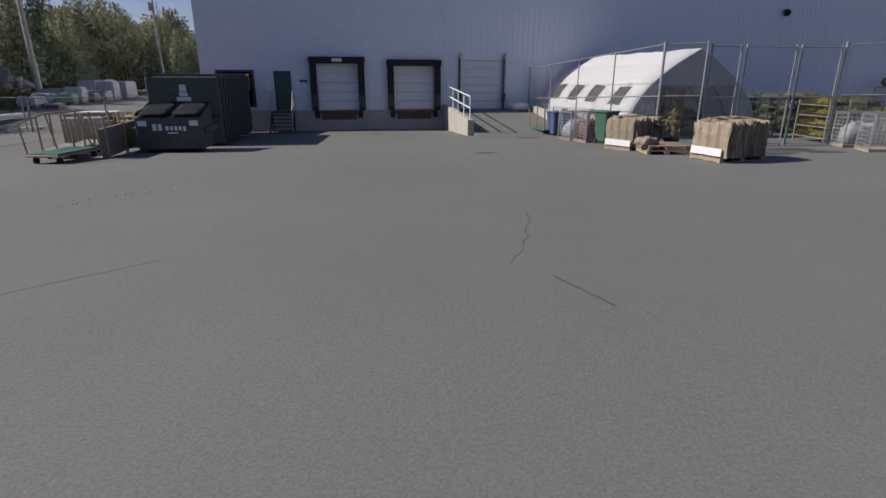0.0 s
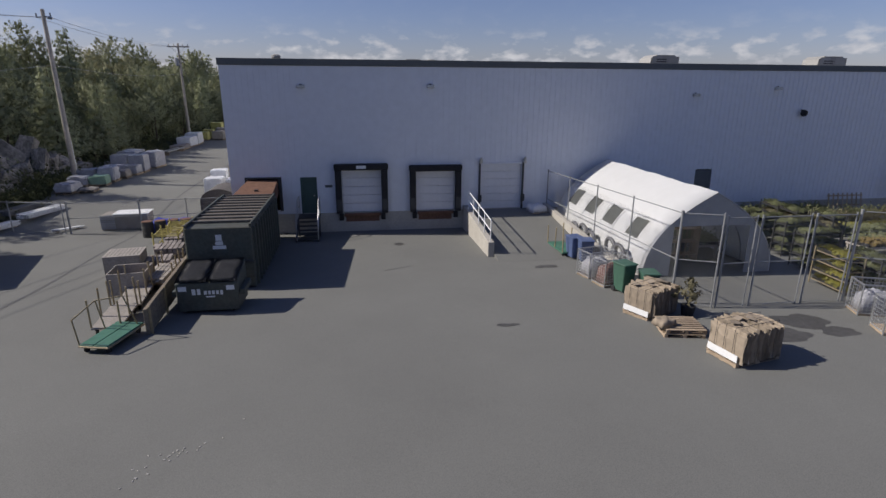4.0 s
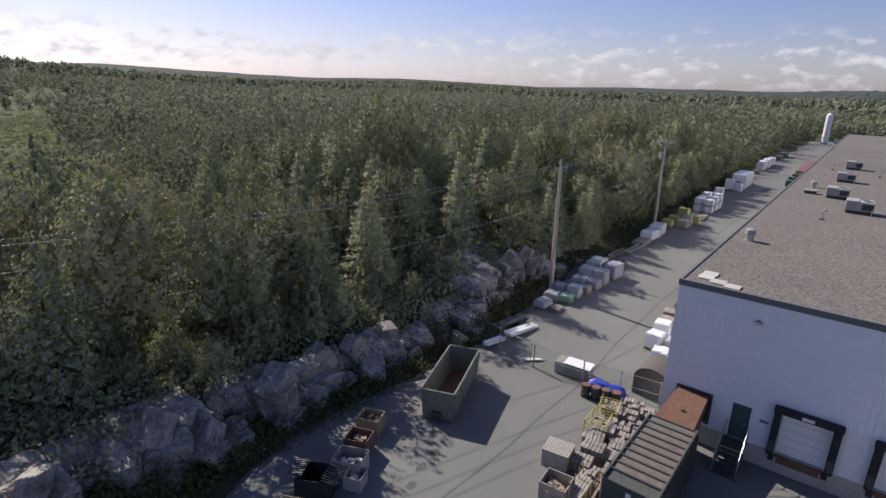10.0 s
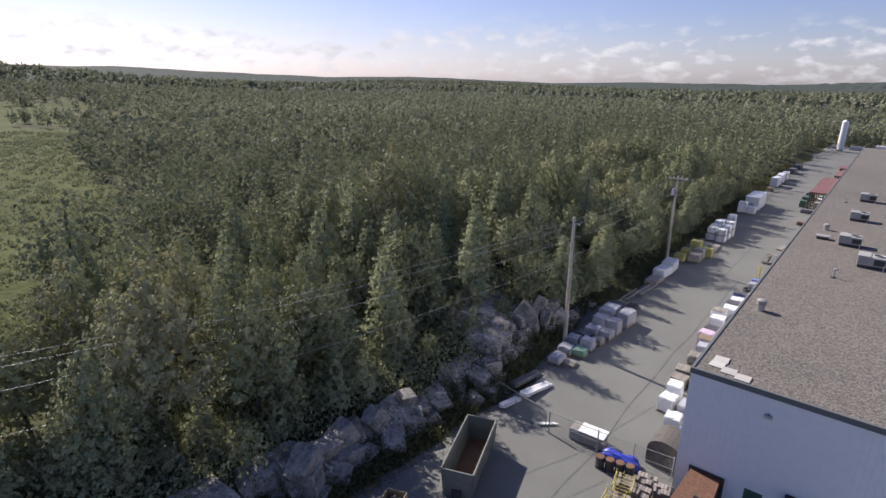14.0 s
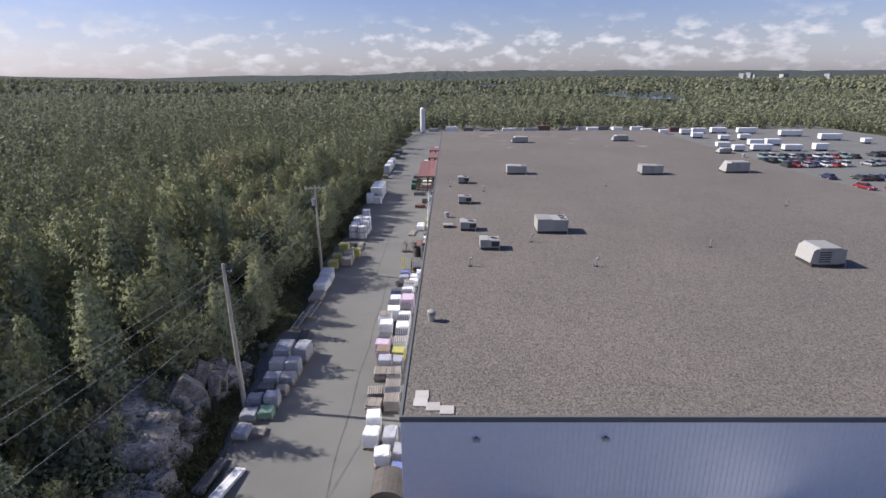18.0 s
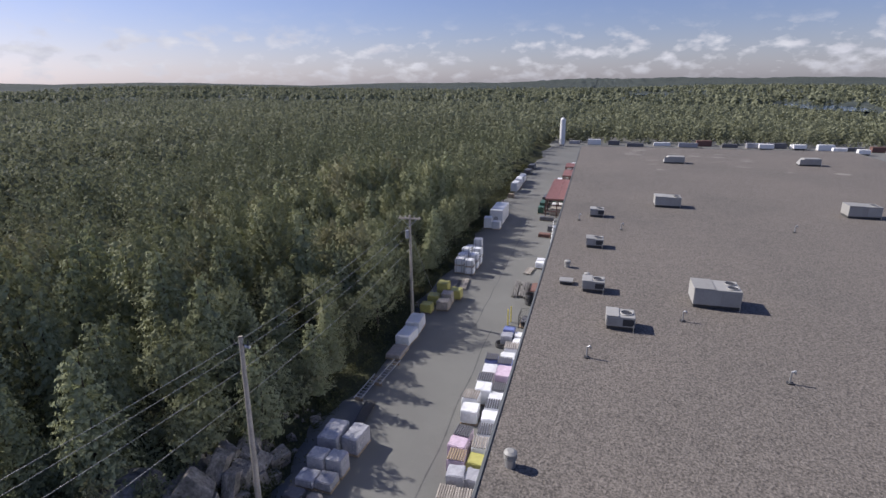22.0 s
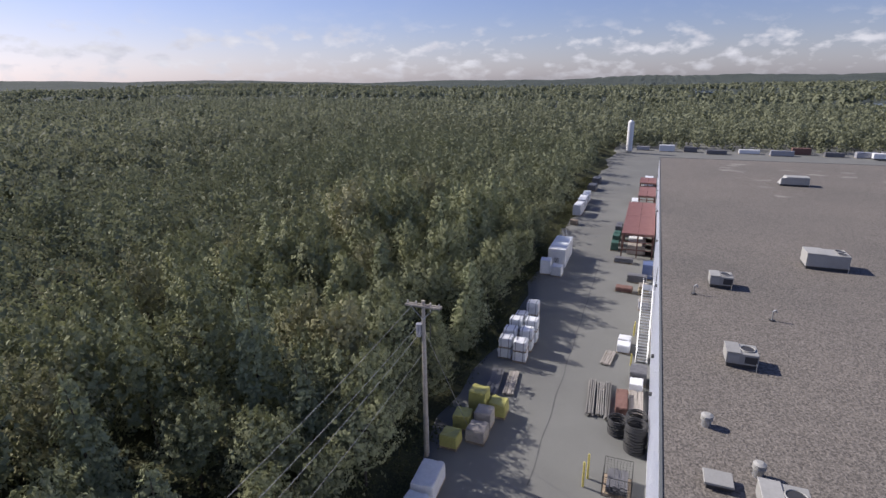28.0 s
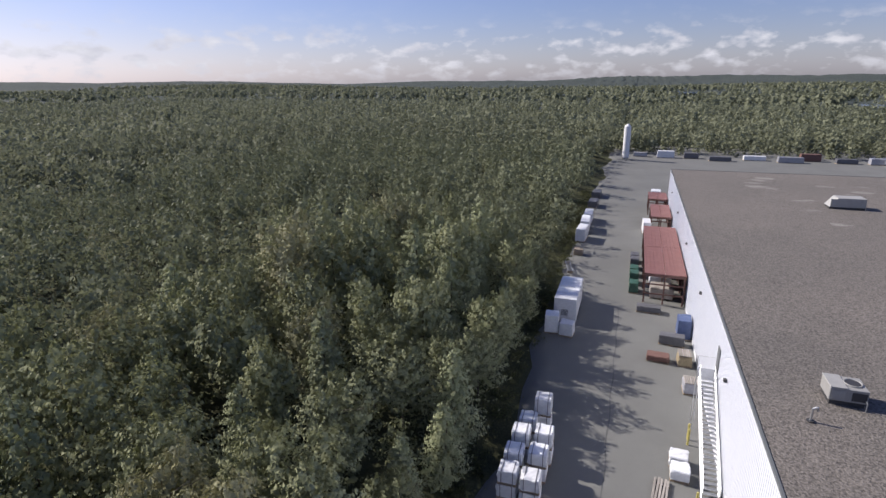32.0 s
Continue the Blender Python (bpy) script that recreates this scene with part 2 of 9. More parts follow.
RTU = surface("rooftop_unit_enamel", (0.36, 0.355, 0.335), 0.55, 0.1, var=0.12, grain=10, stain=1.2, bump=0.04, spread=0.12)
GRILLE = surface("dark_grille", (0.06, 0.06, 0.065), 0.6, 0.3, var=0.2)
BLACK = surface("black_rubber", (0.02, 0.02, 0.022), 0.85, var=0.3, grain=15, stain=2, bump=0.15)
DOORWHITE = surface("white_door_panel", (0.72, 0.72, 0.74), 0.55, var=0.06, grain=6, stain=1, bump=0.03)
DOORGREEN = surface("dark_green_door", (0.045, 0.085, 0.075), 0.5, var=0.12, grain=8, stain=1.5, bump=0.04)
BINGREEN = surface("container_green", (0.07, 0.084, 0.076), 0.6, 0.1, var=0.3, grain=10, stain=1.2, bump=0.1, tint=(0.09, 0.075, 0.055))
RUST = surface("rusty_steel", (0.175, 0.092, 0.06), 0.85, 0.2, var=0.4, grain=9, stain=1.5, bump=0.2, tint=(0.14, 0.07, 0.05))
FABRIC = surface("white_tent_fabric", (0.76, 0.77, 0.78), 0.7, var=0.05, grain=2, stain=0.6, bump=0.08, dist=0.05)
# the tent's white cloth, darkened in colour for the shade on its ends
GABLE = surface("shaded_white_gable_fabric", (0.36, 0.36, 0.36), 0.8, var=0.1, grain=3, stain=0.8, bump=0.1, dist=0.03)
CLEARVINYL = surface("clear_vinyl_window", (0.19, 0.20, 0.19), 0.2, var=0.2, grain=3, stain=1)
WOOD = surface("pallet_wood", (0.36, 0.28, 0.20), 0.85, var=0.3, grain=16, stain=2.5, bump=0.25, spread=0.25)
GREYWOOD = surface("grey_lumber", (0.34, 0.31, 0.28), 0.85, var=0.25, grain=16, stain=2.5, bump=0.25, spread=0.2)
CARD = surface("cardboard", (0.31, 0.255, 0.195), 0.9, var=0.25, grain=8, stain=2, bump=0.2, spread=0.25)
DUSTYTOP = surface("dusty_brown_steel", (0.155, 0.135, 0.115), 0.8, 0.1, var=0.3, grain=9, stain=1.5, bump=0.1)
HOUSING = surface("dull_brown_steel", (0.10, 0.088, 0.08), 0.7, 0.1, var=0.3, grain=9, stain=1.5, bump=0.1)
WRAPW = surface("white_plastic_wrap", (0.74, 0.75, 0.77), 0.35, var=0.15, grain=5, stain=2.5, bump=0.5, dist=0.03, spread=0.1)
WRAPG = surface("grey_stretch_wrap", (0.38, 0.385, 0.42), 0.25, var=0.25, grain=5, stain=2.5, bump=0.6, dist=0.03, spread=0.15)
WRAPB = surface("blue_plastic_wrap", (0.16, 0.20, 0.42), 0.4, var=0.25, grain=5, stain=2.5, bump=0.5, dist=0.03)
WRAPP = surface("pink_plastic_wrap", (0.58, 0.46, 0.56), 0.4, var=0.2, grain=5, stain=2.5, bump=0.5, dist=0.03)
WRAPY = surface("yellow_plastic_wrap", (0.42, 0.40, 0.13), 0.45, var=0.2, grain=5, stain=2.5, bump=0.5, dist=0.03)
GREENWRAP = surface("green_wrap", (0.20, 0.33, 0.25), 0.45, var=0.2, grain=5, stain=2.5, bump=0.4, dist=0.03)
DARKGREYWRAP = surface("dark_bundle", (0.13, 0.13, 0.14), 0.5, var=0.3, grain=10, stain=2.5, bump=0.3)
FARWALL = surface("distant_wall", (0.45, 0.46, 0.47), 0.7, var=0.1, grain=0.5, stain=0.1)
TARP = surface("blue_tarpaulin", (0.035, 0.06, 0.42), 0.45, var=0.2, grain=6, stain=2, bump=0.5, dist=0.04)
REDROOF = surface("red_steel_roof", (0.235, 0.11, 0.095), 0.55, 0.1, var=0.15, grain=6, stain=1, bump=0.06)
REDBROWN = surface("red_brown_timber", (0.16, 0.085, 0.07), 0.8, var=0.25, grain=12, stain=1.5, bump=0.15)
YELLOW = surface("yellow_paint", (0.50, 0.43, 0.13), 0.55, var=0.2, grain=12, stain=3, bump=0.06)
GREENDECK = surface("green_painted_deck", (0.055, 0.165, 0.115), 0.6, var=0.2, grain=12, stain=2, bump=0.1)
TANSTEEL = surface("tan_painted_steel", (0.33, 0.27, 0.17), 0.65, 0.1, var=0.3, grain=12, stain=2, bump=0.08)
BLUEPLASTIC = surface("blue_plastic", (0.08, 0.115, 0.23), 0.5, var=0.2, grain=8, stain=2, bump=0.05)
GREENPLASTIC = surface("green_plastic", (0.05, 0.12, 0.085), 0.5, var=0.2, grain=8, stain=2, bump=0.05)
SILOWHITE = surface("white_silo_paint", (0.78, 0.78, 0.78), 0.5, var=0.06, grain=4, stain=0.6, bump=0.03)
SIGNWHITE = surface("white_sign_paint", (0.75, 0.76, 0.77), 0.6, var=0.08, grain=10, stain=3, bump=0.0)
BRICKRED = surface("grey_red_paving_stone", (0.265, 0.235, 0.22), 0.9, var=0.3, grain=14, stain=3, bump=0.2, spread=0.3)

PIPEBLACK = surface("black_drain_pipe", (0.035, 0.035, 0.037), 0.5, var=0.3, grain=12, stain=2, bump=0.1)
GREYBARS = surface("weathered_grey_bars", (0.24, 0.23, 0.215), 0.75, 0.2, var=0.3, grain=14, stain=2, bump=0.15, spread=0.3)
FENCESTEEL = surface("weathered_fence_steel", (0.30, 0.31, 0.32), 0.65, 0.4, var=0.15, grain=20, stain=3, bump=0.05)
PANELWOOD = surface("weathered_brown_planks", (0.20, 0.165, 0.125), 0.9, var=0.35, grain=12, stain=1.6, bump=0.3, spread=0.15)
# black lids lifted to dark grey, their sheen put into the base colour
LIDPLASTIC = surface("sheen_grey_black_plastic", (0.055, 0.056, 0.06), 0.55, var=0.3, grain=9, stain=1.6, bump=0.2)


def see_through(m, amount):
    """Thin cloth: lets part of the light shine through."""
    n, l = m.node_tree.nodes, m.node_tree.links
    tr, ms = n.new("ShaderNodeBsdfTranslucent"), n.new("ShaderNodeMixShader")
    tr.inputs["Color"].default_value = (0.8, 0.8, 0.78, 1)
    ms.inputs[0].default_value = amount
    l.new(n["Principled BSDF"].outputs[0], ms.inputs[1])
    l.new(tr.outputs[0], ms.inputs[2])
    l.new(ms.outputs[0], n["Material Output"].inputs["Surface"])


see_through(FABRIC, 0.36)
see_through(CLEARVINYL, 0.3)

# ---- building tools ----
def part(name, bm, material, parent=None, label="", smooth=False):
    """One mesh object from a bmesh, under a thing or a part."""
    me = bpy.data.meshes.new(name)
    bm.normal_update()
    if smooth:
        for f in bm.faces:
            f.smooth = True
    bm.to_mesh(me)
    bm.free()
    for mm in (material if isinstance(material, (list, tuple)) else [material]):
        me.materials.append(mm)
    ob = new(name, me)
    if parent:
        ob.parent = parent
    return tagged(ob, label) if label else ob


def shared(name, like, parent, m):
    """Another object on the mesh of an alike part."""
    ob = new(name, like.data)
    ob.parent = parent
    ob.matrix_basis = m
    return ob


def thing(name, label, category, m=Matrix(), group="", kind=""):
    ob = tagged(new(name), label, category, group, kind)
    ob.empty_display_size = 0.2
    ob.matrix_basis = m
    return ob


def box(bm, x0, x1, y0, y1, z0, z1, bevel=0.0, mi=0, m=None):
    vs = [bm.verts.new((x, y, z)) for x in (x0, x1) for y in (y0, y1) for z in (z0, z1)]
    fs = [bm.faces.new([vs[i] for i in q]) for q in ((0, 1, 3, 2), (4, 6, 7, 5), (0, 4, 5, 1), (2, 3, 7, 6), (0, 2, 6, 4), (1, 5, 7, 3))]
    for f in fs:
        f.material_index = mi
    if bevel:
        r = bmesh.ops.bevel(bm, geom=list({e for f in fs for e in f.edges}), offset=bevel, segments=1, affect="EDGES", material=mi)
        vs = list({v for f in r["faces"] for v in f.verts} | {v for v in vs if v.is_valid})
    if m:
        for v in vs:
            v.co = m @ v.co
    return vs


def bx(*a, **k):
    bm = bmesh.new()
    box(bm, *a, **k)
    return bm


def rod(bm, a, b, r, seg=8, r2=None, mi=0):
    """A bar or tube from a to b."""
    a, b = Vector(a), Vector(b)
    d = b - a
    m = Matrix.Translation((a + b) / 2) @ d.to_track_quat("Z", "Y").to_matrix().to_4x4()
    r = bmesh.ops.create_cone(bm, cap_ends=True, segments=seg, radius1=r, radius2=r if r2 is None else r2, depth=d.length, matrix=m)
    for v in r["verts"]:
        for f in v.link_faces:
            f.material_index = mi
    return r["verts"]


def rods(pairs, r, seg=6):
    bm = bmesh.new()
    for a, b in pairs:
        rod(bm, a, b, r, seg)
    return bm


def torus(bm, r, thick, seg=24, sides=6, z=0.0):
    """A closed ring lying flat."""
    rows = []
    for i in range(seg):
        a = 2 * math.pi * i / seg
        rows.append([bm.verts.new(((r + thick * math.cos(b)) * math.cos(a), (r + thick * math.cos(b)) * math.sin(a), z + thick * math.sin(b))) for b in (2 * math.pi * j / sides for j in range(sides))])
    for i in range(seg):
        for j in range(sides):
            bm.faces.new((rows[i][j], rows[(i + 1) % seg][j], rows[(i + 1) % seg][(j + 1) % sides], rows[i][(j + 1) % sides]))


def smoothstep(a, b, x):
    t = np.clip((x - a) / (b - a), 0, 1)
    return t * t * (3 - 2 * t)


def yard(x, y):
    """Height of the paved ground: it falls to the dock and rises along the lane."""
    x, y = np.asarray(x, float), np.asarray(y, float)
    front = np.clip(0.36 - (y - 16) * 0.044, -0.34, 0.45)
    lane = 0.5 + np.clip(-14 - x, -8, 8) * 0.03
    lane = np.where(x > 58, 0.0, lane)
    s = smoothstep(31, 45, y)
    return front * (1 - s) + lane * s


def gz(x, y):
    return float(yard(x, y))

# ---- ground and woods ----
def hills(x, y):
    """Rolling forested land out to the horizon."""
    d = np.hypot(x, y - 40)
    far = smoothstep(350, 1600, d)
    h = 14 * np.sin(x / 610 + 1.1) * np.cos(y / 740 - 0.4) + 9 * np.sin(x / 290 + y / 350 + 2.0) + 5 * np.sin(y / 170 - x / 230)
    ridge = 36 * smoothstep(1500, 3600, d) * (0.6 + 0.4 * np.sin(np.arctan2(y, x) * 5 + 1.0))
    west = 54 * smoothstep(200, 1100, d) * np.exp(-((np.arctan2(y - 10, -x) + 0.05) / 0.42) ** 2) * (x < 0)
    return far * h * 0.7 + ridge - 6 * smoothstep(230, 420, d) + west


WEST_EDGE = -22.4
LAKES = [(238, 735, 30, 85), (98, 1290, 42, 60)]


def lake_level(x, y):
    return float(hills(np.array(x, float), np.array(y, float))) + 1.5


def land(x, y):
    x, y = np.asarray(x, float), np.asarray(y, float)
    base = yard(x, y) - 0.35
    edge = WEST_EDGE + 0.8 * np.sin(y * 0.21) + 0.5 * np.sin(y * 0.53 + 1) + 4.5 * smoothstep(16, -6, y)
    up = smoothstep(0, 5.0, edge - x)
    rise = 2.4 * up * smoothstep(-30, 10, y) * (1 - 0.55 * smoothstep(48, 70, y)) + 0.02 * np.clip(edge - x, 0, 60)
    und = 0.5 * np.sin(x * 0.13 + 0.7) * np.cos(y * 0.11) * up
    return base + rise + und + hills(x, y)


def axis(lo, hi, step, far, ratio):
    a = list(np.arange(lo, hi + step, step))
    s, v = step, hi
    while v < far:
        s *= ratio
        v += s
        a.append(v)
    s, v, front = step, lo, []
    while v > -far:
        s *= ratio
        v -= s
        front.append(v)
    return np.array(front[::-1] + a)


def grid_object(name, X, Y, Z, material):
    ny, nx = X.shape
    co = np.stack([X, Y, Z], -1).reshape(-1, 3)
    i = np.arange(ny * nx).reshape(ny, nx)
    q = np.stack([i[:-1, :-1], i[:-1, 1:], i[1:, 1:], i[1:, :-1]], -1).reshape(-1, 4)
    me = bpy.data.meshes.new(name)
    me.vertices.add(len(co))
    me.vertices.foreach_set("co", co.ravel())
    me.loops.add(q.size)
    me.loops.foreach_set("vertex_index", q.ravel())
    me.polygons.add(len(q))
    me.polygons.foreach_set("loop_start", np.arange(0, q.size, 4))
    me.polygons.foreach_set("use_smooth", np.ones(len(q), bool))
    me.update()
    for mm in (material if isinstance(material, (list, tuple)) else [material]):
        me.materials.append(mm)
    return new(name, me)


def value_noise(x, y, cell):
    """Smooth bumps of about the given size, 0 to 1."""
    u, v = x / cell, y / cell
    i, j = np.floor(u).astype(np.int64), np.floor(v).astype(np.int64)
    fu, fv = u - i, v - j
    fu, fv = fu * fu * (3 - 2 * fu), fv * fv * (3 - 2 * fv)
    def h(a, b):
        k = (a * 374761393 + b * 668265263) & 0x7fffffff
        k = ((k ^ (k >> 13)) * 1274126177) & 0x7fffffff
        return (k & 0xffff) / 65535.0
    return (h(i, j) * (1 - fu) + h(i + 1, j) * fu) * (1 - fv) + (h(i, j + 1) * (1 - fu) + h(i + 1, j + 1) * fu) * fv


def build_ground():
    ax, ay = axis(-75, 65, 1.6, 4300, 1.055), axis(-40, 190, 1.6, 4300, 1.055)
    X, Y = np.meshgrid(ax, ay)
    Z = land(X, Y)
    d = np.hypot(X, Y - 40)
    shore = np.ones_like(X)
    for lx, ly, rx, ry in LAKES:
        shore *= smoothstep(1.0, 2.2, np.hypot((X - lx) / rx, (Y - ly) / ry))
    Z += smoothstep(600, 900, d) * 8 * value_noise(X, Y, 17.0) * shore
    for lx, ly, rx, ry in LAKES:
        Z = np.where(((X - lx) / rx) ** 2 + ((Y - ly) / ry) ** 2 < 1.0, lake_level(lx, ly) - 4, Z)
    ob = grid_object("ground", X, Y, Z, [FOREST_FLOOR, HAZY_CANOPY, MARSH])
    n = len(ob.data.polygons)
    c = np.zeros(n * 3)
    ob.data.polygons.foreach_get("center", c)
    c = c.reshape(-1, 3)
    # beyond 560 m the ground takes the haze-tinted treetop colour
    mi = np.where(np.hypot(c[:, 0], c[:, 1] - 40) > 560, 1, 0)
    mi[in_marsh(c[:, 0], c[:, 1])] = 2
    ob.data.polygons.foreach_set("material_index", mi.astype(np.int32))
    tagged(ob, "forest floor and rolling wooded hills out to the horizon", "ground", kind="structure")


def in_marsh(x, y):
    """The open grassy clearing to the west."""
    w = 9 * np.sin(y * 0.07) + 6 * np.sin(x * 0.05 + 1) + 34 * (value_noise(x, y, 9.0) - 0.5)
    a = (x < -47 + 0.3 * w) & (y < 0.37 * -x - 6 + 0.4 * w) & (x > -240)
    b = (x < -230) & (x > -490 + 3 * w) & (y < 0.35 * -x + 2 * w)
    return a | b


build_ground()


def build_pavement():
    xs = np.unique(np.concatenate([np.arange(-22, 60, 1.0), np.arange(60, 180, 6.0)]))
    ys = np.unique(np.concatenate([np.arange(-60, 60, 1.0), np.arange(60, 300, 4.0)]))
    X, Y = np.meshgrid(xs, ys)
    jag = 0.8 * np.sin(Y * 0.21) + 0.5 * np.sin(Y * 0.53 + 1) + 0.25 * np.sin(Y * 1.7) + 4.5 * smoothstep(16, -6, Y)
    X = np.where(X <= -18, X + jag * np.clip((-18 - X) / 4, 0, 1), X)
    Z = yard(X, Y)
    Z = np.where(X <= -21.9 + jag, Z - 0.4, Z)
    tagged(grid_object("pavement", X, Y, Z, ASPHALT), "worn grey asphalt yard and lane round the building", "pavement", kind="structure")


build_pavement()


def cards(rng, pts, size, face=None):
    """Pointed leaves at the points, turned outwards and up: arrays of vertices, three for each leaf."""
    n = len(pts)
    out = pts.copy() if face is None else face.copy()
    out[:, 2] = 0
    out /= np.linalg.norm(out, axis=1, keepdims=True) + 1e-6
    nrm = out * 0.85 + np.array([0, 0, 0.5]) + rng.normal(size=(n, 3)) * 0.24
    nrm /= np.linalg.norm(nrm, axis=1, keepdims=True)
    a = np.cross(nrm, rng.normal(size=(n, 3)))
    a /= np.linalg.norm(a, axis=1, keepdims=True)
    b = np.cross(a, nrm)
    b /= np.linalg.norm(b, axis=1, keepdims=True)
    s = size * rng.uniform(0.6, 1.3, (n, 1))
    a, b = a * s, b * s * 0.62
    return np.stack([pts - a, pts + a * 0.6 + b, pts + a * 0.6 - b], 1).reshape(-1, 3)


def leaf_mesh(name, co, material):
    me = bpy.data.meshes.new(name)
    n = len(co) // 3
    me.vertices.add(len(co))
    me.vertices.foreach_set("co", np.ascontiguousarray(co, dtype=np.float32).ravel())
    me.loops.add(n * 3)
    me.loops.foreach_set("vertex_index", np.arange(n * 3, dtype=np.int32))
    me.polygons.add(n)
    me.polygons.foreach_set("loop_start", np.arange(0, n * 3, 3, dtype=np.int32))
    me.update()
    me.materials.append(material)
    return me


def leaf_cloud(rng, h, r, clumps, per, low=0.25):
    """Points of a broad-leaved crown: a few billowing boughs, each of many loose clumps of leaves."""
    boughs = [(np.array([0, 0, z * h]), q * r) for z, q in ((0.52, 0.5), (0.74, 0.36), (0.9, 0.22))]
    for k in range(8):
        an, t = k * 2.4 + rng.uniform(-0.5, 0.5), low + 0.08 + (0.74 - low) * k / 8
        d = r * (0.86 - 0.75 * t) * rng.uniform(0.75, 1.2)
        boughs.append((np.array([d * math.cos(an), d * math.sin(an), h * t]), r * (0.55 - 0.32 * t) * rng.uniform(0.8, 1.2)))
    pts = []
    for i in range(clumps):
        o, size = boughs[i % len(boughs)]
        v = rng.normal(size=3)
        v[2] = abs(v[2]) * 1.1 - 0.35
        c = o + v / np.linalg.norm(v) * size * rng.uniform(0.55, 1.12)
        pts.append(c + rng.normal(size=(per, 3)) * np.array([1, 1, 0.9]) * size * rng.uniform(0.2, 0.36))
    return np.concatenate(pts)


def crown_radius(conifer, u):
    """Width of a crown at the height u, 0 at its foot and 1 at its tip."""
    if conifer:
        return np.clip(1 - u, 0, 1) ** 0.82 * (0.55 + 0.45 * smoothstep(0.0, 0.14, u)) + 0.02
    return np.sin(np.pi * np.clip(u, 0.001, 0.999) ** 0.75) ** 0.6 * 0.97 + 0.03


def boughs(rng, h, r, n, per, conifer, low):
    """Points of leaves along rising boughs (broad-leaved) or level whorls (conifer), and the way that each bough points."""
    u = (np.arange(n) + 0.5) / n
    u = 1 - np.sqrt(1 - u * 0.985) if conifer else 0.98 * u ** 0.92
    if conifer:
        k = 17 + rng.integers(0, 5)
        u = np.clip((np.floor(u * k) + rng.normal(0, 0.16, n) + 0.5) / k, 0.01, 0.985)
    an = np.arange(n) * 2.39996 + rng.normal(0, 0.3, n)
    p1, p2 = rng.uniform(0, 6.28, 2)
    rad = r * crown_radius(conifer, u) * (1 + 0.15 * np.sin(2 * an + p1) + 0.13 * np.sin(3 * an + p2 + 5 * u) + rng.normal(0, 0.13 if conifer else 0.1, n))
    z = h * (low + (1 - low) * u)
    out = np.stack([np.cos(an), np.sin(an), np.zeros(n)], 1)
    s = rng.uniform(0.08, 1.0, (n, per)) ** (0.7 if conifer else 0.55)
    if conifer:
        rise = (-0.10 * s + 0.12 * s * s) * rad[:, None]
        wide, tall = 0.26 * (1.12 - s) * (0.35 + rad[:, None] / r), 0.07 + 0.05 * (1 - s)
    else:
        rise = (0.55 * s * s - 0.30) * (0.35 * r + 0.4 * rad[:, None]) + 0.18 * s
        wide, tall = 0.30 * (1.18 - s) * (0.45 + 0.4 * rad[:, None]), 0.26 * (1.2 - s)
    side = np.stack([-np.sin(an), np.cos(an), np.zeros(n)], 1)
    p = out[:, None, :] * (rad[:, None] * (0.12 + 0.88 * s))[:, :, None] + side[:, None, :] * (rng.normal(size=(n, per)) * wide)[:, :, None]
    p[:, :, 2] += z[:, None] + rise + rng.normal(size=(n, per)) * tall
    return p.reshape(-1, 3), np.repeat(out, per, 0)


def trunk_mesh(name, rng, h, r, limbs):
    bm = bmesh.new()
    x = y = 0.0
    last = Vector((0, 0, -0.5))
    for k in range(4):
        nxt = Vector((x + rng.normal(0, 0.08), y + rng.normal(0, 0.08), h * (k + 1) / 4.4))
        rod(bm, last, nxt, r * (1 - k * 0.22), 6, r * (0.78 - k * 0.22))
        last, x, y = nxt, nxt.x, nxt.y
    for _ in range(limbs):
        z = rng.uniform(0.3, 0.8) * h
        an, ln = rng.uniform(0, 6.28), rng.uniform(0.16, 0.3) * h
        rod(bm, (x * z / h, y * z / h, z), (ln * math.cos(an), ln * math.sin(an), z + ln * 0.6), r * 0.3, 5, r * 0.08)
    me = bpy.data.meshes.new(name)
    bm.to_mesh(me)
    bm.free()
    me.materials.append(BARK)
    return me


def crown(rng, h, r, n, per, size, conifer, low):
    """Leaves of a whole crown: one pointed spire, or a leading dome with lower domes leaning out all round it."""
    if conifer:
        p, out = boughs(rng, h, r, n, per, True, low)
        return cards(rng, p, size, out)
    lobes = [(0.0, 0.0, 0.36 * h, h * 0.6, r * 0.62), (0.0, 0.0, low * h, h * 0.4, r * 0.6)]
    first = rng.uniform(0, 6.28)
    for k in range(7):
        an, d, q = first + k * 2.4 + rng.normal(0, 0.25), r * rng.uniform(0.5, 0.7) * (1.08 - 0.06 * k), r * rng.uniform(0.42, 0.58)
        lobes.append((d * math.cos(an), d * math.sin(an), h * (low + 0.06 + 0.07 * k) + rng.normal(0, 0.2), q * rng.uniform(1.9, 2.5), q))
    total = sum(q[3] * q[4] for q in lobes)
    pts, outs = [], []
    for x, y, z, hh, rr in lobes:
        p, out = boughs(rng, hh, rr, max(4, int(n * hh * rr / total)), per, False, 0.0)
        pts.append(p + np.array([x, y, z]))
        outs.append(out + np.array([x, y, 0]) / r)
    return cards(rng, np.concatenate(pts), size, np.concatenate(outs))


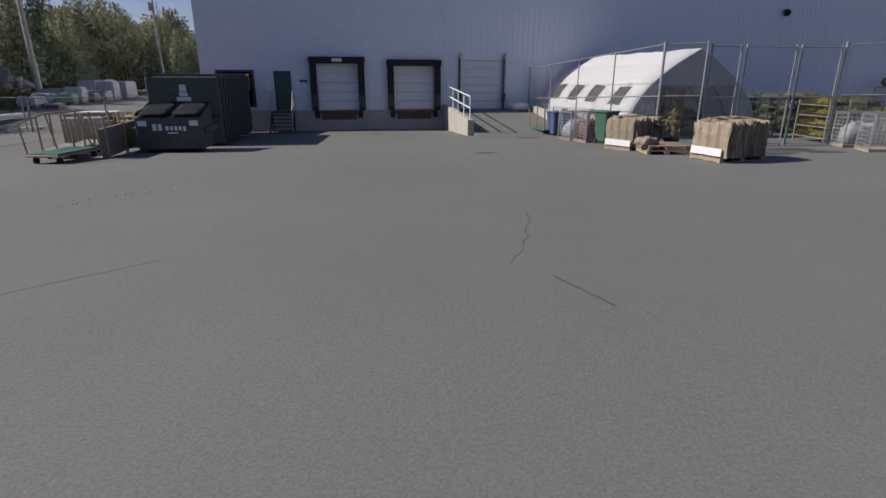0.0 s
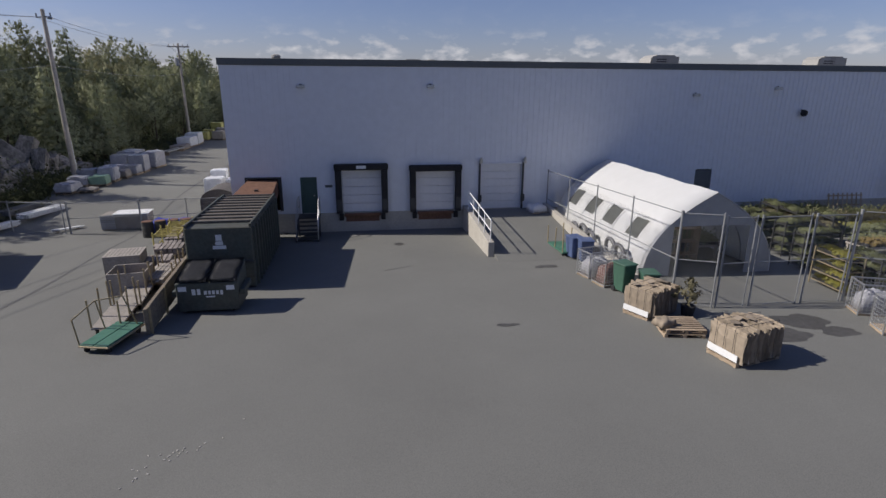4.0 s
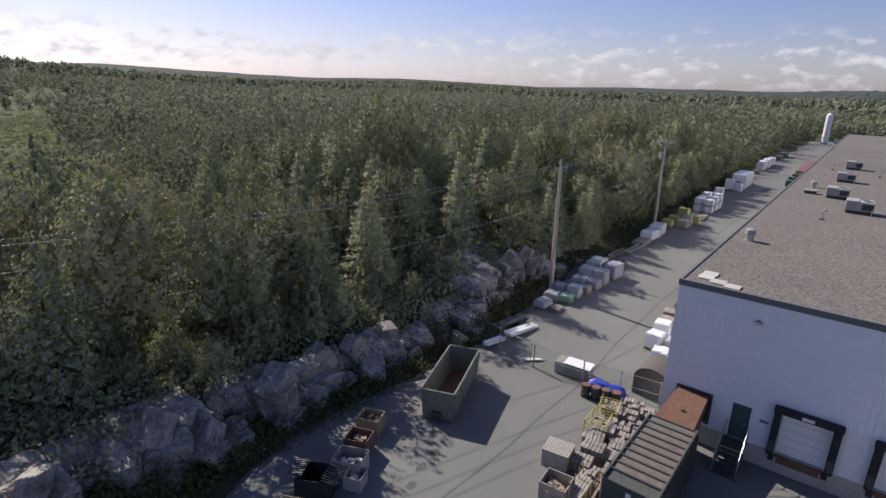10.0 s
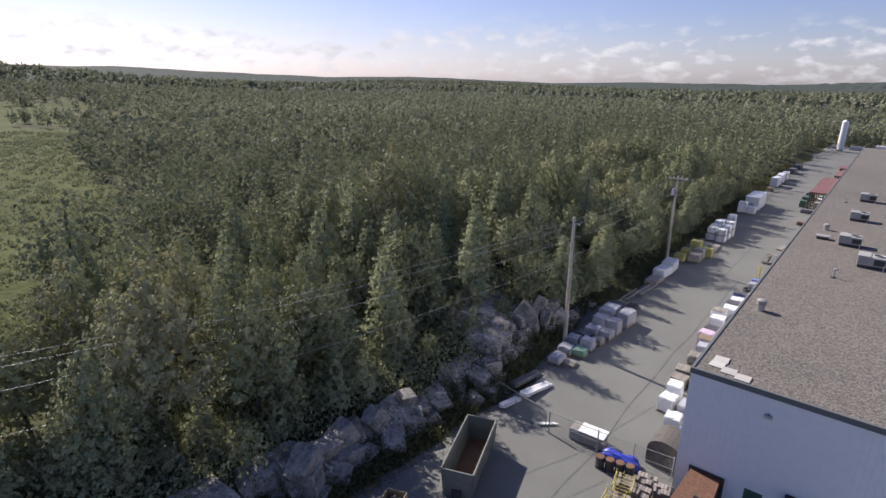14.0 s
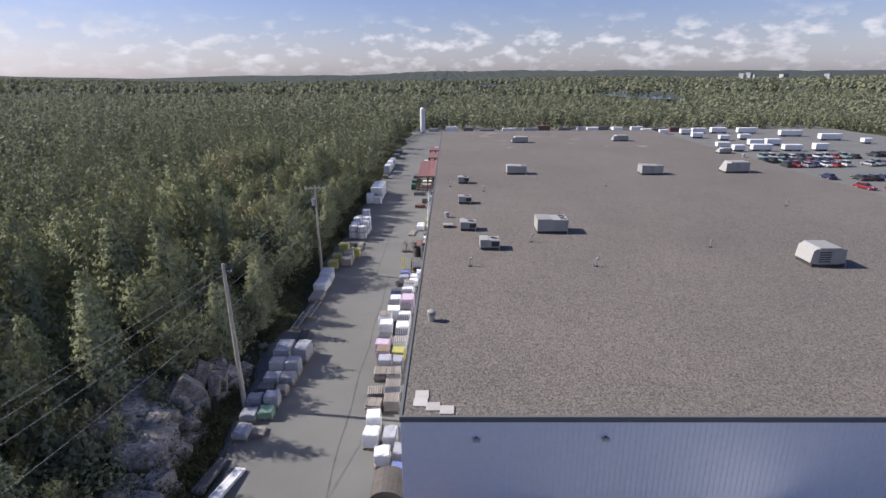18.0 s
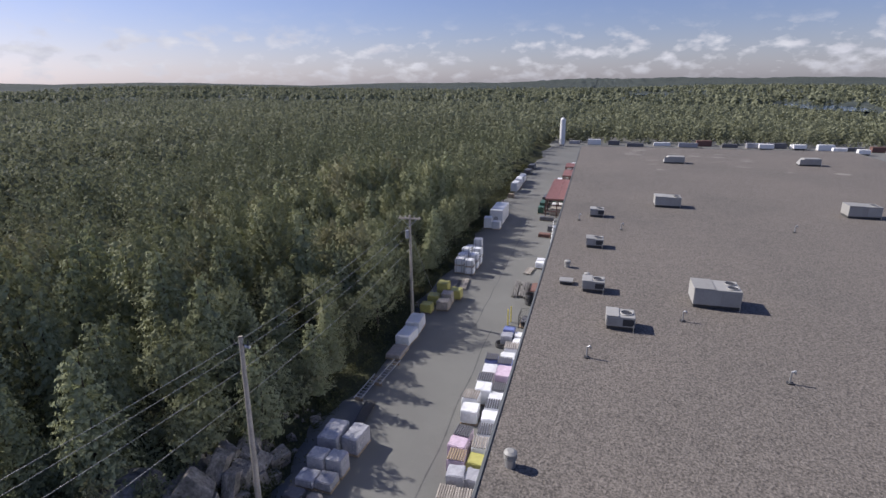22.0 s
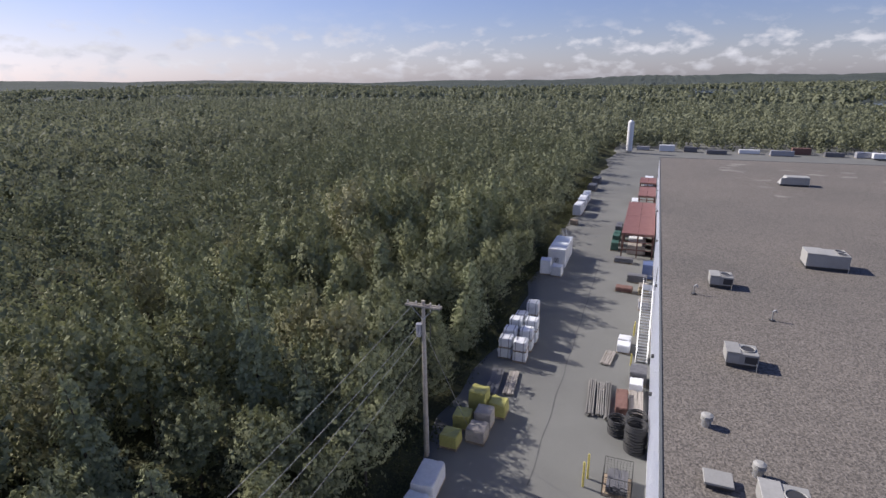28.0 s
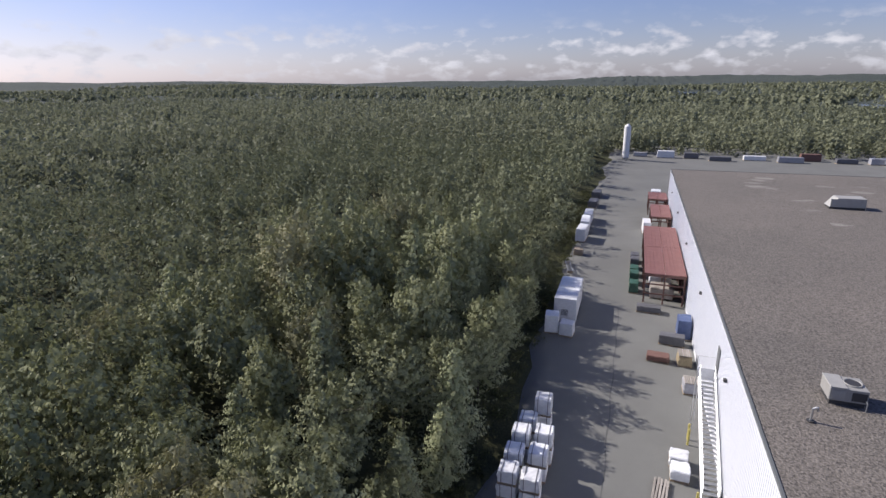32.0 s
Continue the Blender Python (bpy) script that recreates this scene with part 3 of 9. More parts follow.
def make_kinds(n, per, size, seed):
    """Broad-leaved trees first, then conifers, each a shared crown and trunk."""
    rng = np.random.default_rng(seed)
    kinds = []
    for i in range(5):
        h, r = rng.uniform(7.2, 9.4), rng.uniform(2.5, 3.2)
        kinds.append(("broadleaf", leaf_mesh("crown", crown(rng, h, r, n, per, size, False, 0.24), (LEAF_A, LEAF_A, LEAF_D, LEAF_C, LEAF_C)[i]), trunk_mesh("trunk", rng, h, 0.13, 7)))
    for i in range(4):
        h, r = rng.uniform(8.2, 10.2), rng.uniform(2.1, 2.7)
        kinds.append(("conifer", leaf_mesh("crown", crown(rng, h, r, int(n * 1.25), int(per * 0.8), size * 0.95, True, 0.06), LEAF_B), trunk_mesh("trunk", rng, h, 0.14, 0)))
    return kinds


def plant_near():
    rng = np.random.default_rng(3)
    fine, plain = make_kinds(300, 24, 0.13, 11), make_kinds(230, 18, 0.16, 12)
    words = {"broadleaf": "bushy green broad-leaved tree at the edge of the woods", "conifer": "soft grey-green conifer with a pointed crown among broad-leaved trees"}
    spots = [(-25.0 - 0.9 * math.sin(k * 1.9), 51.0 + 3.3 * k) for k in range(23)]
    for k in range(12000):
        x, y = rng.uniform(-52, -23.6), rng.uniform(-2, 128)
        if x > -25.2 - 4.2 * float(smoothstep(46, 30, y)) - 0.8 * math.sin(y * 0.3):
            continue
        if 33 < y < 46 and x > -30.0 - math.sin(y):
            continue
        if x < -41 and y < -0.36 * x - 3:
            continue
        if all((x - a) ** 2 + (y - b) ** 2 > 12.5 for a, b in spots):
            spots.append((x, y))
        if len(spots) >= 290:
            break
    for x, y in spots:
        i = rng.integers(0, 5) if rng.random() < (0.34 if y < 62 else 0.78) else rng.integers(5, 9)
        kind, leaves, trunk = (fine if x > -37 else plain)[i]
        s = rng.uniform(0.78, 1.2) * (0.8 if x > -27.5 else 1.06)
        t = thing("tree", words[kind], "tree", Matrix.LocRotScale((x, y, float(land(x, y))), Euler((rng.normal(0, 0.03), rng.normal(0, 0.03), rng.uniform(0, 6.28))), (s, s, s * rng.uniform(0.88, 1.14))), "trees at the edge of the woods")
        new("trunk", trunk).parent = t
        new("crown", leaves).parent = t
    # saplings and bushes on top of the ledge and along the lane
    low = [(leaf_mesh("crown", crown(rng, 3.0, 1.15, 70, 18, 0.1, k == 3, 0.05), (LEAF_A, LEAF_C, LEAF_D, LEAF_B)[k]), trunk_mesh("trunk", rng, 3.0, 0.05, 4)) for k in range(4)]
    for k in range(105):
        y = rng.uniform(-3, 50) if k < 75 else rng.uniform(50, 126)
        x = rng.uniform(-32.5, -26.2) if k < 75 else rng.uniform(-27, -24.2)
        leaves, trunk = low[int(rng.integers(0, 4))]
        s = rng.uniform(0.45, 1.25)
        t = thing("sapling", "young leafy sapling growing on top of the rock ledge" if k < 75 else "young leafy sapling at the edge of the woods", "sapling", Matrix.LocRotScale((x, y, float(land(x, y))), Euler((0, 0, rng.uniform(0, 6.28))), (s, s, s * rng.uniform(0.8, 1.2))), "saplings along the wood's edge")
        new("trunk", trunk).parent = t
        new("crown", leaves).parent = t


plant_near()


def woods(name, label, spots, rng, n, per, size, material, grow=1.0):
    """A stretch of wood behind the front trees, one object."""
    protos = []
    for i in range(10):
        con = i >= 5
        h, r, low = (rng.uniform(7.5, 10.5), rng.uniform(1.7, 2.4), 0.06) if con else (rng.uniform(6.5, 8.6), rng.uniform(2.4, 3.2), 0.14)
        p = crown(rng, h, r, n, per, size * (0.9 if con else 1.0), con, low)
        protos.append(p)
    pick = np.where(rng.random(len(spots)) < 0.55, rng.integers(0, 5, len(spots)), rng.integers(5, 10, len(spots)))
    zs = land(spots[:, 0], spots[:, 1])
    an, s = rng.uniform(0, 6.28, len(spots)), rng.uniform(0.62, 1.15, len(spots)) * grow
    out = []
    for k, p in enumerate(protos):
        i = pick == k
        c, q = (np.cos(an[i]) * s[i])[:, None], (np.sin(an[i]) * s[i])[:, None]
        x, y, z = p[None, :, 0], p[None, :, 1], p[None, :, 2]
        out.append(np.stack([x * c - y * q + spots[i, 0][:, None], x * q + y * c + spots[i, 1][:, None], z * s[i][:, None] + zs[i][:, None]], 2).reshape(-1, 3))
    tagged(new(name, leaf_mesh(name, np.concatenate(out), material)), label, "woods", kind="stuff")


def scatter(rng, n, x0, x1, y0, y1, keep):
    x, y = rng.uniform(x0, x1, n), rng.uniform(y0, y1, n)
    k = keep(x, y)
    return np.stack([x[k], y[k]], 1)


def clear(x, y):
    """Where woods may stand: off the paved land, the lane, the clearing and the front trees."""
    paved = (x > -24) & (x < 182) & (y < 268) & (y > -70)
    front = (x > -52) & (y > -3) & (y < 128)
    lake = (((x - 226) / 48) ** 2 + ((y - 690) / 150) ** 2 < 1) | (((x - 92) / 55) ** 2 + ((y - 1220) / 160) ** 2 < 1)
    return ~paved & ~(front & (x < -20)) & ~in_marsh(x, y) & ~lake


def plant_woods():
    rng = np.random.default_rng(21)
    mid = scatter(rng, 7200, -190, 0, -90, 330, lambda x, y: clear(x, y) & (np.hypot(x, y - 40) < 330))
    mid = np.concatenate([mid, scatter(rng, 2300, 0, 250, 262, 380, clear)])
    front = (mid[:, 0] > -105) & (mid[:, 0] < 0) & (mid[:, 1] > -20) & (mid[:, 1] < 230)
    woods("mixed_woods", "dense mixed woods of spruce and broad-leaved trees beside the lane", mid[front], rng, 62, 4, 0.30, LEAF_FAR)
    woods("mixed_woods", "dense mixed woods of spruce and broad-leaved trees behind the front trees", mid[~front], rng, 26, 3, 0.55, LEAF_HAZE)
    ring = scatter(rng, 22000, -650, 500, -160, 700, lambda x, y: clear(x, y) & ~((x > -190) & (x < 0) & (y > -90) & (y < 330)) & ~((x >= 0) & (x < 250) & (y < 380)) & (y > -0.1 * np.abs(x) - 60))
    woods("far_woods", "distant mixed woods beyond the yard and the lot", ring, rng, 25, 1, 1.12, LEAF_HAZE)
    last = scatter(rng, 19000, -1500, 1000, -330, 1900, lambda x, y: ((x < -640) | (x > 490) | (y > 690)) & (y > -0.22 * np.abs(x) - 20) & (y > 1.2 * x - 300) & clear(x, y))
    woods("far_woods", "hazy wooded land towards the horizon", last, rng, 18, 1, 1.7, LEAF_HAZE, 1.6)


plant_woods()

# ---- the warehouse ----
BX0, BX1, BY0, BY1, ROOF, FLOOR = -7.2, 57.5, 31.8, 178.0, 8.9, 0.76
# openings of the south wall: x0, x1, z0, z1
OPENINGS = [(-6.35, -4.72, 0.95, 2.72), (-3.52, -2.72, FLOOR, 2.74), (-1.32, 0.86, FLOOR, 3.15), (2.75, 4.98, FLOOR, 3.08), (6.5, 8.9, FLOOR, 3.35), (19.8, 20.9, 0.7, 2.85)]


def build_building():
    # south wall with its openings: vertical ribs of steel siding over a concrete base
    bm = bmesh.new()
    xs = sorted({BX0, BX1, *[v for o in OPENINGS for v in o[:2]]})
    for a, b in zip(xs, xs[1:]):
        hole = [o for o in OPENINGS if o[0] <= a + 1e-4 and o[1] >= b - 1e-4]
        z = FLOOR
        if hole:
            o = hole[0]
            if o[2] > FLOOR:
                box(bm, a, b, BY0, BY0 + 0.25, FLOOR, o[2])
            z = o[3]
        box(bm, a, b, BY0, BY0 + 0.25, z, ROOF - 0.32)
    south = tagged(part("wall_south", bm, SIDING), "pale blue-grey ribbed steel siding wall with dock doors", "wall", kind="structure")
    bm = bmesh.new()
    x = BX0 + 0.15
    while x < BX1:
        o = [o for o in OPENINGS if o[0] - 0.04 < x < o[1] + 0.04]
        for z0, z1 in ([(FLOOR + 0.02, o[0][2]), (o[0][3] + 0.03, ROOF - 0.33)] if o else [(FLOOR + 0.02, ROOF - 0.33)]):
            if z1 - z0 > 0.1:
                box(bm, x - 0.02, x + 0.02, BY0 - 0.022, BY0 + 0.002, z0, z1)
        x += 0.3
    part("siding_rib", bm, SIDING, south)["kind"] = "stuff"
    bm = bmesh.new()
    box(bm, BX0, BX1, BY0 - 0.04, BY0 + 0.25, -0.8, FLOOR)
    tagged(part("dock_base_wall", bm, CONCRETE), "stained concrete foundation wall under the siding", "wall", kind="structure")
    bm = bmesh.new()
    box(bm, BX0, BX0 + 0.1, BY0 + 0.25, BY1 - 0.25, -0.5, ROOF - 0.14)
    west = tagged(part("wall_west", bm, SIDING), "sunlit pale ribbed steel siding wall along the lane", "wall", kind="structure")
    bm = bmesh.new()
    y = BY0 + 0.2
    while y < BY1:
        box(bm, BX0 - 0.022, BX0 + 0.002, y - 0.02, y + 0.02, 0.8, ROOF - 0.33)
        y += 0.3
    part("siding_rib", bm, SIDING, west)["kind"] = "stuff"
    bm = bmesh.new()
    box(bm, BX1 - 0.25, BX1, BY0 + 0.25, BY1 - 0.25, -0.5, ROOF - 0.32)
    tagged(part("wall_east", bm, SIDING), "pale steel siding wall", "wall", kind="structure")
    bm = bmesh.new()
    box(bm, BX0, BX1, BY1 - 0.25, BY1, -0.5, ROOF - 0.32)
    tagged(part("wall_north", bm, SIDING), "pale steel siding wall", "wall", kind="structure")
    bm = bmesh.new()
    box(bm, BX0 + 0.25, BX1 - 0.25, BY0 + 0.25, BY1 - 0.25, FLOOR - 0.2, FLOOR)
    tagged(part("floor", bm, CONCRETE), "concrete warehouse floor", "floor", kind="structure")
    bm = bmesh.new()
    box(bm, BX0 + 0.1, BX1 - 0.1, BY0 + 0.1, BY1 - 0.1, ROOF - 0.32, ROOF - 0.06)
    roof = tagged(part("roof", bm, GRAVEL), "flat roof covered with grey-brown gravel ballast", "roof", kind="structure")
    # edge flashing, butted end to end
    for name, b in (("south", (BX0 - 0.06, BX1 + 0.06, BY0 - 0.06, BY0 + 0.1)), ("north", (BX0 - 0.06, BX1 + 0.06, BY1 - 0.1, BY1 + 0.06)),
                    ("west", (BX0 - 0.06, BX0 + 0.1, BY0 + 0.1, BY1 - 0.1)), ("east", (BX1 - 0.1, BX1 + 0.06, BY0 + 0.1, BY1 - 0.1))):
        part("flashing", bx(*b, ROOF - (0.34 if name in ("south", "north") else 0.14), ROOF, bevel=0.015), FLASHING, roof, "dark grey metal roof edge trim")


build_building()

# ---- docks, doors and the west side of the yard ----
def sectional_door(x0, x1, z0, z1, label, rows=5):
    d = thing("overhead_door", label, "door", pose(0, BY0 + 0.12, 0), "overhead doors")
    h = (z1 - z0) / rows
    first = None
    for i in range(rows):
        if first is None:
            bm = bmesh.new()
            box(bm, 0.02, x1 - x0 - 0.02, 0, 0.06, 0.006, h - 0.006, 0.008)
            for k in range(3):
                z = h * (k + 0.5) / 3
                box(bm, 0.05, x1 - x0 - 0.05, -0.008, 0.002, z - 0.012, z + 0.012)
            first = part("panel", bm, DOORWHITE, d)
            first.matrix_basis = pose(x0, 0, z0)
        else:
            shared("panel", first, d, pose(x0, 0, z0 + i * h))
    return d


def dock(x0, x1, ztop, worn):
    """Foam dock seal with its pads, sign, bumpers and the rusty leveller lip below."""
    s = thing("dock_seal", "black foam dock seal pads framing a loading door", "dock seal", pose(0, BY0 - 0.03, 0), "dock seals")
    for a, b, name in ((x0, x0 + 0.34, "side_pad"), (x1 - 0.34, x1, "side_pad")):
        bm = bmesh.new()
        box(bm, a, b, -0.32, 0, FLOOR - 0.02, ztop - 0.34, 0.04)
        part(name, bm, BLACK, s)
        part("edge_strip", bx(a + 0.02, b - 0.02, -0.335, -0.322, FLOOR + 0.15, FLOOR + 0.8), DARKSTEEL, s)
    part("head_pad", bx(x0 - 0.04, x1 + 0.04, -0.36, 0, ztop - 0.338, ztop, bevel=0.05), BLACK, s)
    if not worn:
        c = (x0 + x1) / 2
        part("dock_sign", bx(c - 0.26, c + 0.26, -0.38, -0.362, ztop - 0.25, ztop - 0.08, bevel=0.005), SIGNWHITE, s, "small white sign on the head pad")
    lv = thing("dock_leveller", "rusty dock leveller lip under a loading door", "dock leveller", pose(0, BY0 - 0.04, 0), "dock levellers")
    part("lip", bx(x0 + 0.42, x1 - 0.42, -0.14, 0, FLOOR - 0.20, FLOOR - 0.03, bevel=0.02), RUST, lv)
    part("pit_plate", bx(x0 + 0.5, x1 - 0.5, -0.02, 0, FLOOR - 0.52, FLOOR - 0.21), RUST, lv)
    for a in (x0 + 0.14, x1 - 0.4):
        part("bumper", bx(a, a + 0.24, -0.16, 0, FLOOR - 0.42, FLOOR - 0.05, bevel=0.03), BLACK, lv, "black rubber bumper")


sectional_door(-1.32, 0.86, FLOOR, 3.15, "white sectional overhead door inside a dock seal")
sectional_door(2.75, 4.98, FLOOR, 3.08, "white sectional overhead door inside a dock seal")
sectional_door(6.5, 8.9, FLOOR, 3.35, "white sectional overhead door at the top of the ramp", 6)
dock(-1.68, 1.18, 3.50, False)
dock(2.42, 5.33, 3.38, True)


def drive_in_frame():
    d = thing("door_frame", "dark steel guide rails and lamps framing a drive-in door", "door frame", pose(0, BY0 - 0.024, 0))
    for x in (6.38, 8.92):
        part("guide_rail", bx(x, x + 0.1, -0.09, 0, FLOOR, 3.6, bevel=0.01), DARKSTEEL, d)
        part("control_box", bx(x - 0.05, x + 0.16, -0.2, -0.092, 1.2, 1.62, bevel=0.02), DARKSTEEL, d)
        bm = bmesh.new()
        rod(bm, (x + 0.05, -0.02, 3.62), (x + 0.05, -0.3, 3.72), 0.03, 8)
        rod(bm, (x + 0.05, -0.26, 3.5), (x + 0.05, -0.42, 3.78), 0.13, 12, 0.05)
        part("dock_lamp", bm, STEEL, d, "steel cone lamp on an arm")
    part("head_rail", bx(6.5, 8.9, -0.06, 0, 3.36, 3.44, bevel=0.01), SIDING, d)


drive_in_frame()


def man_door():
    d = tagged(new("door_1"), "closed dark green steel door with a small frame", "door", kind="structure")
    d.matrix_basis = pose(0, BY0, 0)
    leaf = part("leaf", bx(-3.47, -2.77, 0.03, 0.08, FLOOR + 0.01, 2.69, bevel=0.006), DOORGREEN, d)
    bm = bmesh.new()
    for a in (((-3.56, -3.47), (FLOOR, 2.78)), ((-2.77, -2.68), (FLOOR, 2.78)), ((-3.47, -2.77), (2.69, 2.78))):
        box(bm, *a[0], -0.03, 0.1, *a[1])
    part("frame", bm, DOORGREEN, d)
    bm = bmesh.new()
    rod(bm, (-2.86, 0.03, 1.75), (-2.86, -0.05, 1.75), 0.03, 10)
    part("knob", bm, STEEL, leaf)
    s = thing("steel_stairs", "dark steel stairs and landing with pipe handrails below a door", "stairs", pose(0, BY0 - 0.045, 0))
    z0 = gz(-3, 30)
    part("landing", bx(-3.7, -2.55, -1.0, 0, FLOOR - 0.06, FLOOR - 0.01), DARKSTEEL, s)
    n = 5
    rise = (FLOOR - z0) / (n + 1)
    for i in range(n):
        part("tread", bx(-3.6, -2.65, -1.25 - 0.26 * i, -1.0 - 0.26 * i, FLOOR - rise * (i + 1) - 0.04, FLOOR - rise * (i + 1), bevel=0.006), DARKSTEEL, s)
    for x in (-3.68, -2.57):
        bm = bmesh.new()
        box(bm, x - 0.03, x + 0.03, -0.98, -0.9, gz(x, 31), FLOOR - 0.06)
        rod(bm, (x, -1.0, FLOOR - 0.05), (x, -2.35, z0 + 0.05), 0.05, 4)
        part("stringer", bm, DARKSTEEL, s)
        bm = rods([((x, -0.05, FLOOR), (x, -0.05, FLOOR + 1)), ((x, -1.0, FLOOR), (x, -1.0, FLOOR + 1)), ((x, -2.3, z0 + 0.1), (x, -2.3, z0 + 1.05)),
                   ((x, -0.05, FLOOR + 1), (x, -1.0, FLOOR + 1)), ((x, -1.0, FLOOR + 1), (x, -2.3, z0 + 1.05)), ((x, -0.05, FLOOR + 0.5), (x, -1.0, FLOOR + 0.5)), ((x, -1.0, FLOOR + 0.5), (x, -2.3, z0 + 0.55))], 0.022, 8)
        part("handrail", bm, STEEL, s)
    w = thing("wall_plate", "small blue-grey sign plate on the siding", "sign", pose(0, BY0 - 0.03, 0))
    part("plate", bx(-2.25, -1.85, -0.012, 0, 2.2, 2.34, bevel=0.003), FLASHING, w)


man_door()


def compactor():
    c = thing("compactor_container", "long dark green ribbed waste compactor container with cross bars on top", "container", pose(-5.55, 25.1, gz(-5.5, 25)))
    L, W, H = 3.05, 1.2, 2.55
    part("body", bx(-W, W, -L, L, 0.18, H, bevel=0.03), BINGREEN, c)
    rib = None
    for s in (-1, 1):
        for i in range(11):
            y = -L + 0.3 + i * (2 * L - 0.6) / 10
            if rib is None:
                rib = part("side_rib", bx(-0.045, 0.045, -0.06, 0.06, 0.2, H - 0.06, bevel=0.01), BINGREEN, c)
                rib.matrix_basis = pose(s * (W + 0.045), y, 0)
            else:
                shared("side_rib", rib, c, pose(s * (W + 0.045), y, 0))
    bar = None
    for i in range(10):
        y = -L + 0.75 + i * 0.58
        if bar is None:
            bar = part("cross_bar", bx(-W, W, -0.055, 0.055, H, H + 0.09, bevel=0.012), DARKSTEEL, c)
            bar.matrix_basis = pose(0, y, 0.002)
        else:
            shared("cross_bar", bar, c, pose(0, y, 0.002))
    part("top_plate", bx(-W + 0.05, W - 0.05, -L + 0.68, L - 0.05, H + 0.001, H + 0.03), DUSTYTOP, c, "dusty brown steel top")
    for x in (-W + 0.05, W - 0.05):
        part("top_rail", bx(x - 0.05, x + 0.05, -L + 0.02, L - 0.02, H + 0.003, H + 0.12, bevel=0.015), BINGREEN, c)
    for x in (-0.75, 0.65):
        part("skid", bx(x, x + 0.12, -L, L, 0, 0.179), DARKSTEEL, c)
    bm = bmesh.new()
    box(bm, -0.24, 0.24, -L - 0.012, -L - 0.002, 1.72, 1.86)
    box(bm, -0.14, 0.14, -L - 0.012, -L - 0.002, 1.88, 2.02)
    box(bm, -0.11, 0.11, -L - 0.012, -L - 0.002, 2.04, 2.28)
    part("emblem", bm, SIGNWHITE, c, "white painted emblem")
    part("front_rail", bx(-W, W, -L - 0.08, -L - 0.001, 1.15, 1.25, bevel=0.01), DARKSTEEL, c)
    ch = thing("chute", "rusty sloping steel chute from the wall into the container", "chute", pose(0, 0, 0))
    bm = bmesh.new()
    for pts in (((-6.32, 31.9, 2.66), (-4.76, 31.9, 2.66), (-4.62, 28.05, 2.62), (-6.62, 28.05, 2.62)),):
        v = [bm.verts.new(p) for p in pts]
        w = [bm.verts.new((p[0], p[1], p[2] - 1.05 + (0.35 if p[1] > 30 else 0))) for p in pts]
        # the lid falls towards the container
        v[2].co.z = v[3].co.z = 2.30
        w[2].co.z = w[3].co.z = 1.30
        bm.faces.new(v)
        bm.faces.new(w[::-1])
        for i in range(4):
            bm.faces.new((v[i], w[i], w[(i + 1) % 4], v[(i + 1) % 4]))
    bmesh.ops.recalc_face_normals(bm, faces=bm.faces)
    part("hopper", bm, RUST, ch)
    part("foot", bx(-6.3, -4.8, 28.5, 30.9, gz(-5.5, 30), 1.32, bevel=0.02), DARKSTEEL, ch)
    part("hatch", bx(-5.6, -5.44, 29.6, 29.76, 2.45, 2.53), DARKSTEEL, ch)
    for b in ((-6.45, -6.36, 0.95, 2.82), (-4.71, -4.55, 0.95, 2.82), (-6.36, -4.71, 2.73, 2.82)):
        part("opening_frame", bx(b[0], b[1], BY0 - 0.094, BY0 - 0.024, b[2], b[3], bevel=0.01), DARKSTEEL, ch)


compactor()


